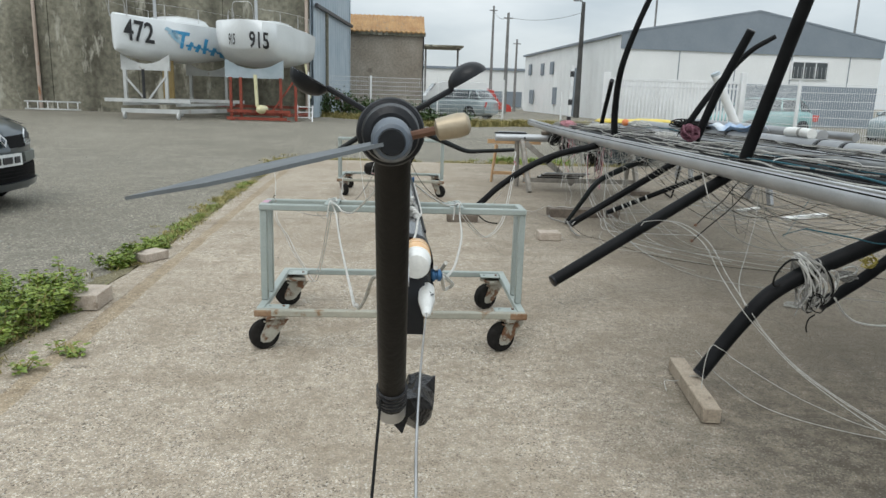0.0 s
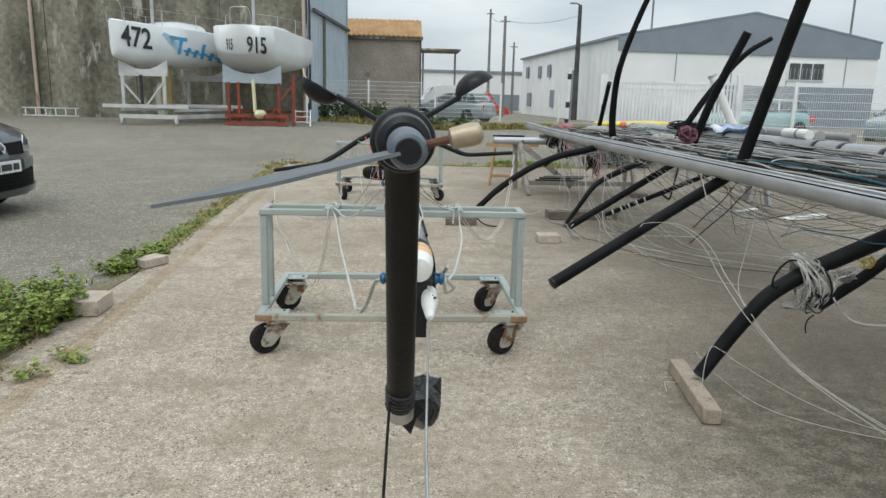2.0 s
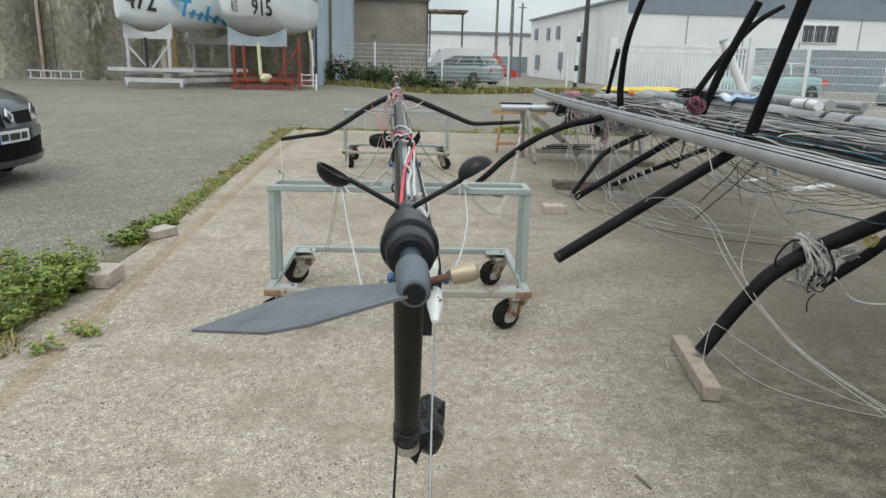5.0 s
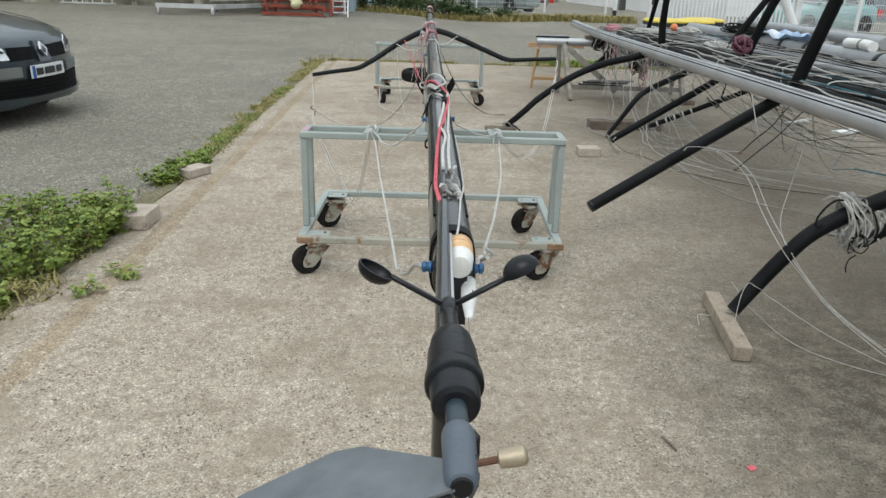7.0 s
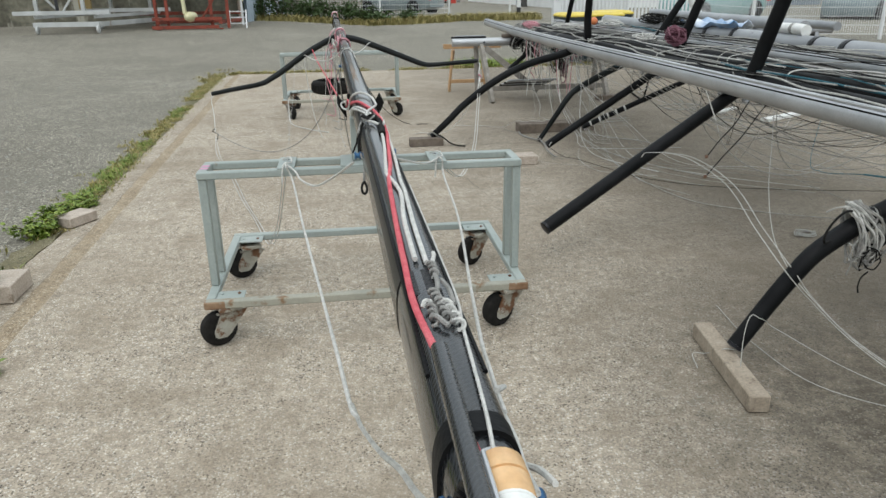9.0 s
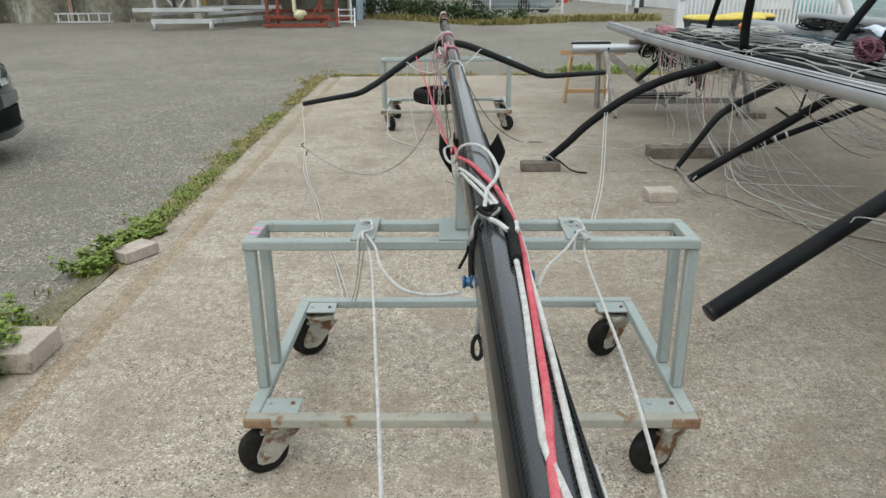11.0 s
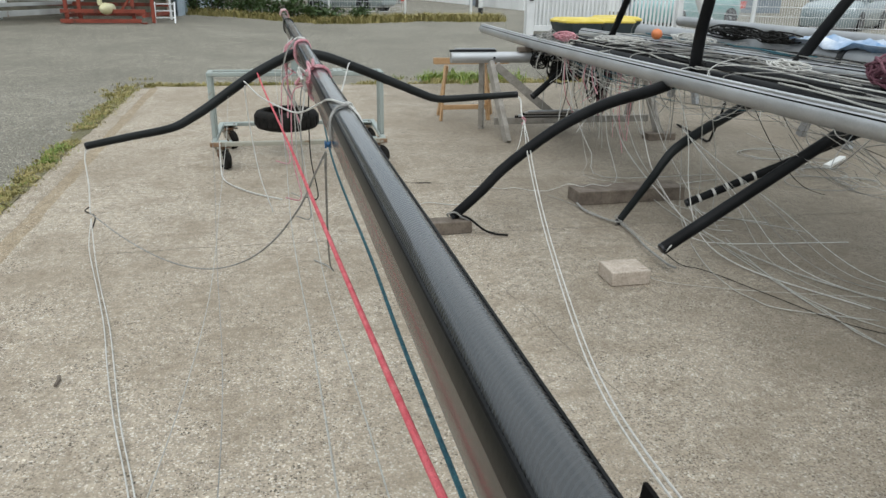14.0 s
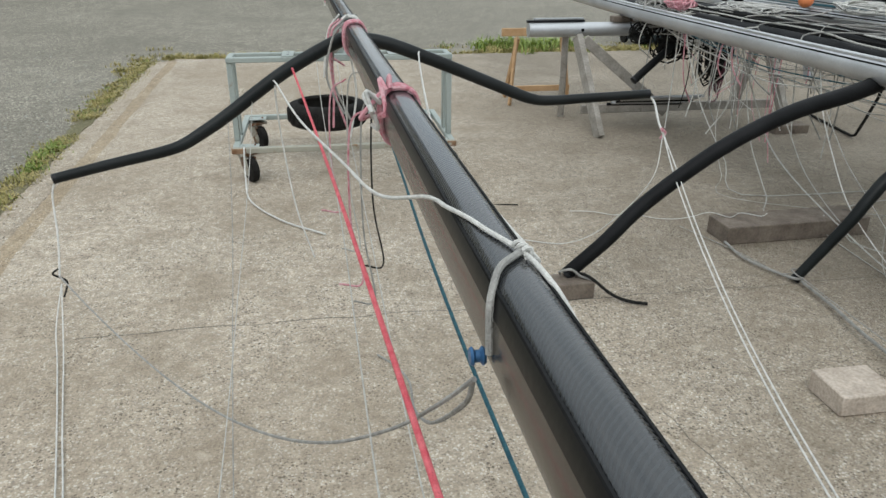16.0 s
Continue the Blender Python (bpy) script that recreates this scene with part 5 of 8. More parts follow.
# cast concrete bays with recessed joints
for i in range(9):
    for k in range(1):
        xa, xb = -3.42 - 3.0 * (i + 1), -3.42 - 3.0 * i
        part("wall_panel", Mesh().box(((xa + xb) / 2, WY + 0.15 + rb.uniform(-0.006, 0.006), 4.75), (2.985, 0.3, 9.4), None, 0.01), WALL_CONCRETE, old, smooth=False)
part("wall_core", Mesh().box((-17.3, WY + 0.26, 4.6), (27.6, 0.2, 9.4), None, 0.01), WALL_CONCRETE, old, smooth=False)
PALE_PIPE = shade("pale_rusty_pipe", (0.40, 0.31, 0.25), (0.52, 0.44, 0.38), 2, 0.7, 0, 0.1, 30, (0.30, 0.14, 0.07), 4, 0.4, streak=0.3)
for x in (-12.85, -3.50):
    part("downpipe", Mesh().tube([(x, WY - 0.07, 0.22), (x, WY - 0.07, 9.3)], 0.06, 10), PALE_PIPE, old)

hall = thing("cladded_hall", (-3.0, 29, 0), "blue-grey profiled sheet hall", "building", kind="structure")
pts = []
n_rib = 62
for i in range(n_rib + 1):
    u = i / n_rib
    x, y = -3.28 + 0.68 * u, 27.25 + 7.75 * u
    o = (0.0, 0.0, 0.035, 0.035)[i % 4]
    pts.append((x + o, y))
cl = Mesh()
for (x, y) in pts:
    cl.v += [(x, y, 0.1), (x, y, 9.5), (x - 0.08, y, 0.1), (x - 0.08, y, 9.5)]
for i in range(n_rib):
    a, b = 4 * i, 4 * i + 4
    cl.f += [(a, b, b + 1, a + 1), (a + 2, a + 3, b + 3, b + 2), (a + 1, b + 1, b + 3, a + 3)]
part("cladding", cl, CLAD_BLUE, hall, smooth=False)
part("gutter", Mesh().bar((-3.16, 27.25, 4.15), (-2.48, 35, 4.15), 0.10, 0.12), INK_BLACK, hall)
part("downpipe", Mesh().tube([(-3.0, 29.2, 0.1), (-3.0, 29.2, 4.1)], 0.06, 10), WALL_CONCRETE, hall)
part("end_wall", Mesh().box((-9.0, 35.0, 4.7), (12.9, 0.2, 9.4), None, 0.01), CLAD_BLUE, hall)

shed = thing("shed", (-1.0, 38, 0), "tan rendered shed with a lichened orange corrugated roof", "building", kind="structure")
part("wall", Mesh().box((-0.99, 41.1, 2.1), (3.75, 6.0, 4.3), None, 0.02), RENDER_TAN, shed, smooth=False)
part("fascia", Mesh().box((-0.97, 37.98, 4.14), (3.95, 0.10, 0.20), None, 0.01), WALL_CONCRETE, shed)
rf = Mesh()
nr = 64
for i in range(nr + 1):
    x = -3.0 + 3.95 * i / nr
    dz = 0.035 * math.sin(i * math.pi / 2)
    rf.v += [(x, 37.85, 4.24 + dz), (x, 40.4, 5.25 + dz), (x, 37.85, 4.18 + dz), (x, 40.4, 5.19 + dz)]
for i in range(nr):
    a, b = 4 * i, 4 * i + 4
    rf.f += [(a, b, b + 1, a + 1), (a + 2, a + 3, b + 3, b + 2), (a, a + 2, b + 2, b), (a + 1, b + 1, b + 3, a + 3)]
part("roof", rf, ROOF_TILE, shed)
part("roof_rear", Mesh().box((-1.02, 42.4, 4.72), (3.95, 4.1, 0.06), Matrix.Rotation(radians(-14), 4, "X"), 0.01), ROOF_TILE, shed)
part("corner_strip", Mesh().box((0.905, 38.05, 2.1), (0.06, 0.06, 4.1), None, 0.01), INK_BLACK, shed)

hangar = thing("hangar", (19, 40, 0), "white and slate-grey profiled hangar with a shallow gable", "building", kind="structure")
HX0, HX1, HXM = 11.65, 26.3, 19.07
EZ, AZ_ = 4.72, 6.10
front = Mesh().prism([(HX0, 0), (HX1, 0), (HX1, EZ), (HXM, AZ_), (HX0, EZ)], 0.2, Matrix(((1, 0, 0, 0), (0, 0, -1, 40.1), (0, 1, 0, 0), (0, 0, 0, 1))))
part("front_wall", front, CLAD_WHITE, hangar, smooth=False)
band = Mesh().prism([(HX0 - 0.03, 3.95), (HX1 + 0.03, 3.90), (HX1 + 0.03, EZ), (HXM, AZ_), (HX0 - 0.03, EZ)], 0.08, Matrix(((1, 0, 0, 0), (0, 0, -1, 39.96), (0, 1, 0, 0), (0, 0, 0, 1))))
part("gable_band", band, CLAD_GREY, hangar, smooth=False)
part("dado", Mesh().box((21.6, 39.95, 1.15), (9.3, 0.08, 2.3), None, 0.01), CLAD_GREY, hangar)
for x in (14.9, 18.05, 21.2, 24.5):
    part("joint", Mesh().box((x, 39.99, 3.1), (0.05, 0.03, 1.6), None, 0.004), CLAD_GREY, hangar)
wf = part("window", Mesh().box((22.25, 39.97, 3.12), (2.15, 0.09, 1.02), None, 0.02), WHITE_STEEL, hangar)
for k in range(3):
    part("pane", Mesh().box((21.58 + 0.67 * k, 39.92, 3.12), (0.60, 0.03, 0.86), None, 0.01), GLASS_DARK, wf)
for k in range(9):
    part("window_bar", Mesh().box((21.35 + 0.225 * k, 39.90, 3.0), (0.02, 0.02, 0.62), None, 0.004), ALU, wf)
side = Mesh()
ns = 96
for i in range(ns + 1):
    u = i / ns
    o = (0.0, 0.0, -0.05, -0.05)[i % 4]
    x, y = HX0 - 1.25 * u + o, 40 + 24 * u
    side.v += [(x, y, 0.0), (x, y, EZ), (x + 0.15, y, 0.0), (x + 0.15, y, EZ)]
for i in range(ns):
    a, b = 4 * i, 4 * i + 4
    side.f += [(a, b, b + 1, a + 1), (a + 2, a + 3, b + 3, b + 2), (a + 1, b + 1, b + 3, a + 3)]
part("side_wall", side, CLAD_WHITE, hangar, smooth=False)
part("side_gutter", Mesh().bar((HX0 - 0.12, 39.9, EZ), (HX0 - 1.4, 64, EZ), 0.16, 0.14), CLAD_GREY, hangar)
part("roof", Mesh().add([(HX0 - 0.1, 39.9, EZ), (HXM, 39.9, AZ_), (HX1 + 0.1, 39.9, EZ), (HX0 - 1.35, 64, EZ), (HXM - 1.2, 64, AZ_), (HX1 - 1.2, 64, EZ), (HX0 - 0.1, 39.9, EZ + 0.1), (HXM, 39.9, AZ_ + 0.1), (HX1 + 0.1, 39.9, EZ + 0.1), (HX0 - 1.35, 64, EZ + 0.1), (HXM - 1.2, 64, AZ_ + 0.1), (HX1 - 1.2, 64, EZ + 0.1)],
     [(0, 1, 4, 3), (1, 2, 5, 4), (6, 9, 10, 7), (7, 10, 11, 8), (0, 6, 7, 1), (1, 7, 8, 2), (0, 3, 9, 6), (2, 8, 11, 5)]), CLAD_GREY, hangar, smooth=False)
for u, z, w, h in ((0.60, 3.4, 0.9, 0.9), (0.72, 3.4, 0.9, 0.9), (0.9, 3.5, 0.9, 0.9), (0.86, 1.3, 1.3, 1.1), (0.55, 1.4, 1.0, 1.2), (0.34, 1.6, 1.6, 3.2)):
    y = 40 + 24 * u
    x = HX0 - 1.25 * u - 0.09
    part("side_window" if h < 3 else "side_door", Mesh().box((x, y, z), (0.08, w, h), Matrix.Rotation(radians(3), 4, "Z"), 0.01), CLAD_GREY, hangar)

far_shed = thing("warehouse", (9, 78, 0), "long low white warehouse in the distance", "building", kind="structure")
part("wall", Mesh().box((7.5, 76, 1.9), (22, 8, 4.0), None, 0.05), CLAD_WHITE, far_shed, smooth=False)
part("roof_edge", Mesh().box((7.5, 71.95, 3.85), (22.3, 0.2, 0.25), None, 0.02), CLAD_GREY, far_shed)
part("dark_opening", Mesh().box((9.8, 71.96, 1.0), (3.4, 0.1, 1.5), None, 0.02), CLAD_GREY, far_shed)
canopy = thing("canopy", (3.6, 60, 0), "thin flat canopy on posts", "canopy", kind="structure")
part("deck", Mesh().box((2.9, 60, 4.95), (3.2, 4, 0.14), None, 0.02), WALL_CONCRETE, canopy)
for x in (1.6, 4.2):
    part("post", Mesh().tube([(x, 60, 0), (x, 60, 4.9)], 0.08, 8), POLE_GREY, canopy)


def pole(x, y, h, r, label, lamp=False):
    t = thing("utility_pole", (x, y, 0), label, "pole", "utility poles")
    part("shaft", Mesh().tube([(x, y, -0.1), (x, y, h * 0.5), (x, y, h)], r, 10, [1.15, 0.9, 0.65]), POLE_DARK if lamp else POLE_GREY, t)
    if lamp:
        part("lamp_arm", Mesh().tube(spline([(x, y, h - 0.3), (x - 0.12, y - 0.1, h + 0.02), (x - 0.4, y - 0.2, h + 0.06)], 5), 0.035, 8), POLE_DARK, t)
        part("lamp_head", Mesh().box((x - 0.5, y - 0.22, h + 0.06), (0.36, 0.2, 0.1), Matrix.Rotation(0.2, 4, "Z"), 0.03), ALU_DULL, t)
    else:
        part("crossarm", Mesh().bar((x - 0.32, y, h - 0.35), (x + 0.32, y, h - 0.35), 0.07, 0.07), POLE_GREY, t)
    return t


pole(10.62, 45, 6.9, 0.17, "grey utility pole with a street lamp arm", True)
pole(6.8, 50, 6.7, 0.13, "grey timber utility pole")
pole(6.97, 60, 8.3, 0.12, "tall grey timber utility pole")
pole(8.97, 60, 5.8, 0.11, "grey timber utility pole")
wires = Mesh()
for a, b in (((6.8, 50, 6.4), (10.6, 45, 6.3)), ((6.97, 60, 7.9), (6.8, 50, 6.4))):
    wires.tube([Vector(a).lerp(Vector(b), u) + Vector((0, 0, -1.2 * u * (1 - u))) for u in np.linspace(0, 1, 9)], 0.012, 5)
solid("overhead_cable", wires, INK_BLACK, "black overhead cable between utility poles", "cable")
for x, y, h, lab in ((19.5, 58, 11.0, "far thin mast above the hangar roof"), (32.0, 52, 10.0, "far lighting mast with a cross head")):
    t = thing("far_mast", (x, y, 0), lab, "mast", "far masts")
    part("shaft", Mesh().tube([(x, y, 0), (x, y, h)], 0.08, 8), POLE_GREY, t)
    if x > 30:
        part("crosshead", Mesh().bar((x - 0.9, y, h - 0.3), (x + 0.9, y, h - 0.3), 0.12, 0.12), POLE_GREY, t)


# ---- fences and gate ----
def wire_fence(posts, z0, z1, label, h_step=0.16, v_step=0.09, v_r=0.0035, h_r=0.006):
    t = thing("wire_fence", (posts[0][0], posts[0][1], 0), label, "fence", "wire fences")
    for x, y in posts:
        p = part("post", Mesh().box((x, y, (z1 + rise(x, y)) / 2 + 0.02), (0.07, 0.07, z1 + 0.05 - rise(x, y)), None, 0.008), WHITE_STEEL, t)
    for (xa, ya), (xb, yb) in zip(posts, posts[1:]):
        a, b = Vector((xa, ya, 0)), Vector((xb, yb, 0))
        m = Mesh()
        z = z0 + 0.06
        while z < z1:
            m.tube([a + Vector((0, -0.04, z)), b + Vector((0, -0.04, z))], h_r, 5)
            z += h_step
        k = int((b - a).length / v_step)
        for i in range(1, k):
            q = a.lerp(b, i / k)
            m.tube([q + Vector((0, -0.034, z0 + 0.05)), q + Vector((0, -0.034, z1))], v_r, 4)
        part("mesh_panel", m, WHITE_STEEL, t, smooth=False)
    return t


wire_fence([(-3.0, 29.5), (-1.33, 29.5), (1.31, 29.5), (3.93, 29.5)], 0.12, 1.8, "white welded wire fence along the yard")
wire_fence([(10.15, 22.0), (9.85, 18.4), (12.4, 17.2), (15.0, 16.0), (17.5, 14.8)], 0.05, 1.75, "white welded wire fence beside the gate", 0.2, 0.05, 0.004, 0.006)

bar_post = thing("barrier_post", (6.45, 29.6, 0.1), "white post beside a black and white striped barrier pole", "post")
part("post", Mesh().box((6.30, 29.6, 0.75), (0.08, 0.08, 1.4), None, 0.01), WHITE_STEEL, bar_post)
part("striped_pole", Mesh().tube([(6.62, 29.5, 0.05), (6.66, 29.5, 2.5)], 0.08, 12), WHITE_STEEL, bar_post)
for z in (0.28, 0.95, 2.05):
    part("black_stripe", Mesh().tube([(6.62 + 0.016 * z, 29.5, z), (6.62 + 0.016 * (z + 0.25), 29.5, z + 0.22)], 0.083, 12), INK_BLACK, bar_post)

gate = thing("sliding_gate", (8.1, 22.0, 0.1), "white barred steel sliding gate", "gate")
GA, GB = Vector((6.10, 22.3, 0)), Vector((9.95, 22.0, 0))
for z, h in ((1.80, 0.08), (0.22, 0.14), (1.62, 0.04)):
    part("rail", Mesh().bar(GA + Vector((0, 0, z)), GB + Vector((0, 0, z)), 0.06, h), WHITE_STEEL, gate)
for i in range(37):
    q = GA.lerp(GB, i / 36)
    part("bar", Mesh().box(q + Vector((0, 0, 1.0)), (0.055, 0.03, 1.56), None, 0.004), WHITE_STEEL, gate)
part("gate_post", Mesh().box((6.05, 22.35, 1.0), (0.22, 0.2, 2.0), None, 0.01), WHITE_STEEL, gate)
part("gate_post", Mesh().box((10.1, 22.0, 1.05), (0.16, 0.16, 2.1), None, 0.01), WHITE_STEEL, gate)
part("lock_box", Mesh().box((6.05, 22.23, 1.0), (0.10, 0.05, 0.22), None, 0.01), INK_BLACK, gate)
solid("panel_fence", Mesh().box((7.3, 22.9, 0.95), (2.2, 0.05, 1.7), Matrix.Rotation(-0.08, 4, "Z"), 0.01), CLAD_WHITE, "plain white panel behind the barred gate", "panel", kind="structure")


def bin_(x, y, turn, label):
    t = thing("wheelie_bin", (0, 0, 0), label, "bin", "wheelie bins")
    rg = []
    for z, w, d in ((0.06, 0.21, 0.24), (0.10, 0.22, 0.25), (0.72, 0.27, 0.32), (0.76, 0.29, 0.335), (0.79, 0.29, 0.335)):
        rg.append([Vector((sx * w, sy * d, z)) for sx, sy in ((-1, -0.8), (-0.8, -1), (0.8, -1), (1, -0.8), (1, 0.8), (0.8, 1), (-0.8, 1), (-1, 0.8))])
    part("tub", Mesh().loft(rg), BIN_DARK, t)
    rg = []
    for z, w, d in ((0.792, 0.30, 0.35), (0.815, 0.30, 0.35), (0.85, 0.25, 0.29), (0.857, 0.18, 0.2)):
        rg.append([Vector((sx * w, sy * d, z)) for sx, sy in ((-1, -0.8), (-0.8, -1), (0.8, -1), (1, -0.8), (1, 0.8), (0.8, 1), (-0.8, 1), (-1, 0.8))])
    part("lid", Mesh().loft(rg), BIN_YELLOW, t, "yellow plastic lid")
    part("handle", Mesh().tube([(-0.2, 0.37, 0.78), (0.2, 0.37, 0.78)], 0.014, 8), BIN_DARK, t)
    for sg in (-1, 1):
        part("wheel", Mesh().lathe((sg * 0.21 - 0.02, 0.24, 0.09), (1, 0, 0), [(0, 0.03), (0, 0.09), (0.04, 0.09), (0.04, 0.03)], 16), RUBBER, t)
    t.matrix_basis = pose(x, y, rise(x, y), 0, 0, turn)


bin_(3.95, 13.95, 4, "dark wheelie bin with a yellow lid by the masts")
bin_(4.52, 14.1, -3, "dark wheelie bin with a yellow lid by the masts")
bin_(4.92, 14.75, 8, "dark wheelie bin with a yellow lid by the masts")


# ---- boats on their cradles by the old building ----
def hull_thing(bow, stern, beam, z_keel, z_deck, label, scow=False):
    """A small racing yacht hull; returns the thing and a function that finds its near side."""
    bow, stern = Vector((*bow, 0)), Vector((*stern, 0))
    ax, L = (stern - bow).normalized(), (stern - bow).length
    sd = Vector((-ax.y, ax.x, 0))
    t = thing("sailing_yacht", (bow.x, bow.y, z_keel), label, "sailing boat", "yachts on cradles")
    rings = []
    for s in (0.0, 0.015, 0.05, 0.10, 0.18, 0.3, 0.45, 0.6, 0.75, 0.88, 0.96, 1.0):
        if scow:
            b = beam / 2 * (0.62 + 0.38 * min(1, (s / 0.3)) ** 0.6) * (1 - 0.12 * max(0, s - 0.7) / 0.3)
            kz = z_keel + (z_deck - z_keel) * (0.42 * (1 - min(1, s / 0.32)) ** 1.6 + 0.16 * max(0, s - 0.6) / 0.4)
        else:
            b = beam / 2 * (0.05 + 0.95 * min(1, (s / 0.55)) ** 0.62) * (1 - 0.10 * max(0, s - 0.75) / 0.25)
            kz = z_keel + (z_deck - z_keel) * (0.22 * (1 - min(1, s / 0.3)) ** 2 + 0.2 * max(0, s - 0.6) / 0.4)
        dz = z_deck + 0.10 * (1 - s) ** 2
        c = bow + ax * (L * s)
        if s == 0:
            b *= 0.86
            c = c + ax * 0.0
        half = [(0.0, kz), (b * 0.45, kz + 0.03 * (dz - kz)), (b * 0.78, kz + 0.11 * (dz - kz)), (b * 0.93, kz + 0.25 * (dz - kz)), (b * 0.98, kz + 0.52 * (dz - kz)), (b, dz), (b * 0.94, dz + 0.03), (b * 0.5, dz + 0.06), (0.0, dz + 0.07)]
        rings.append([c + sd * y + Vector((0, 0, z)) for y, z in half] + [c - sd * y + Vector((0, 0, z)) for y, z in half[-2:0:-1]])
    m = Mesh().loft(rings)
    part("hull", m, GELCOAT, t, angle=60)
    tris = []
    for f in m.f:
        for k in range(1, len(f) - 1):
            tris.append((Vector(m.v[f[0]]), Vector(m.v[f[k]]), Vector(m.v[f[k + 1]])))
    co = bow.lerp(stern, 0.52)
    cb = []
    for z, l0, l1, w in ((z_deck + 0.03, -1.1, 0.9, beam * 0.3), (z_deck + 0.22, -0.7, 0.8, beam * 0.25), (z_deck + 0.30, -0.3, 0.7, beam * 0.18)):
        cb.append([co + ax * l + sd * (w * sg_) + Vector((0, 0, z)) for l, sg_ in ((l0, -0.6), (l0 + 0.25, -1), (l1, -1), (l1, 1), (l0 + 0.25, 1), (l0, 0.6))])
    part("coachroof", Mesh().loft(cb), GELCOAT, t)
    for sg in (-1, 1):
        p0 = [bow + ax * (L * s) + sd * (sg * beam / 2 * w) + Vector((0, 0, z_deck + 0.08)) for s, w in ((0.04, 0.3), (0.25, 0.7), (0.5, 0.9), (0.8, 0.9))]
        for q in p0:
            part("stanchion", Mesh().tube([q, q + Vector((0, 0, 0.42))], 0.009, 6), STEEL, t)
        part("lifeline", Mesh().tube([q + Vector((0, 0, 0.41)) for q in p0], 0.004, 5), STEEL, t)
    pr = spline([bow + ax * 0.2 + sd * 0.3 + Vector((0, 0, z_deck + 0.1)), bow + ax * 0.05 + sd * 0.28 + Vector((0, 0, z_deck + 0.6)), bow + Vector((0, 0, z_deck + 0.65)), bow + ax * 0.05 - sd * 0.28 + Vector((0, 0, z_deck + 0.6)), bow + ax * 0.2 - sd * 0.3 + Vector((0, 0, z_deck + 0.1))], 5)
    part("pulpit", Mesh().tube(pr, 0.011, 6), STEEL, t)
    part("mast", Mesh().tube([co + ax * -0.9 + Vector((0, 0, z_deck)), co + ax * -0.9 + Vector((0, 0, 9.0))], 0.05, 8), ALU, t)

    def near_y(x, z):
        best = None
        o, d = Vector((x, 0.0, z)), Vector((0, 1, 0))
        for a, b, c in tris:
            e1, e2 = b - a, c - a
            h = d.cross(e2)
            det = e1.dot(h)
            if abs(det) < 1e-9:
                continue
            s_ = o - a
            u = s_.dot(h) / det
            q = s_.cross(e1)
            v = d.dot(q) / det
            if u < 0 or v < 0 or u + v > 1:
                continue
            k = e2.dot(q) / det
            if k > 0 and (best is None or k < best):
                best = k
        return best

    return t, near_y


def lettering(text, x, z, size, near_y, parent, material, slant=0.0, name="number", narrow=0.66):
    """Digits wrapped on to the hull's near side."""
    cu = bpy.data.curves.new("digits", "FONT")
    cu.body, cu.size, cu.align_x, cu.align_y, cu.offset, cu.resolution_u = text, size, "CENTER", "CENTER", 0.018 * size, 3
    tmp = bpy.data.objects.new("digits", cu)
    me = bpy.data.meshes.new_from_object(tmp)
    bm = bmesh.new()
    bm.from_mesh(me)
    bmesh.ops.subdivide_edges(bm, edges=[e for e in bm.edges if e.calc_length() > size * 0.12], cuts=3)
    o = base_of(parent)
    for v in bm.verts:
        px, pz = x + v.co.x * narrow, z + v.co.y + slant * v.co.x
        y = near_y(px, pz)
        v.co = Vector((px, (y if y else o.y) - 0.045, pz)) - o
    bm.to_mesh(me)
    bm.free()
    me.materials.append(material)
    bpy.data.objects.remove(tmp)
    ob = new(name, me)
    ob.parent = parent
    return ob


yt1, ny1 = hull_thing((-8.18, 22.0), (-6.30, 26.6), 2.1, 1.90, 3.0, "white racing yacht hull with black digits and blue script")
lettering("472", -7.60, 2.66, 0.80, ny1, yt1, INK_BLACK, -0.06, narrow=0.53)
# the blue script becomes plain slanted strokes that follow the hull
SKY_INK = shade("pale_sky_blue_streak", (0.30, 0.52, 0.66), (0.42, 0.60, 0.70), 5, 0.5, 0, 0.0, 50)


def stroke(ax_, az, bx, bz, hw, mat):
    vs, n = [], 6
    d = Vector((bx - ax_, 0, bz - az)).normalized()
    px_, pz_ = -d.z * hw, d.x * hw
    for i in range(n + 1):
        cx, cz = ax_ + (bx - ax_) * i / n, az + (bz - az) * i / n
        for sg in (1, -1):
            x_, z_ = cx + sg * px_, cz + sg * pz_
            vs.append((x_, (ny1(x_, z_) or ny1(cx, cz) or 24.6) - 0.03, z_))
    k = len(vs)
    mm = Mesh().add(vs + [(x_, y_ + 0.012, z_) for x_, y_, z_ in vs], [(2 * i, 2 * i + 1, 2 * i + 3, 2 * i + 2) for i in range(n)] + [(k + 2 * i + 2, k + 2 * i + 3, k + 2 * i + 1, k + 2 * i) for i in range(n)])
    part("blue_stroke", mm, mat, yt1)


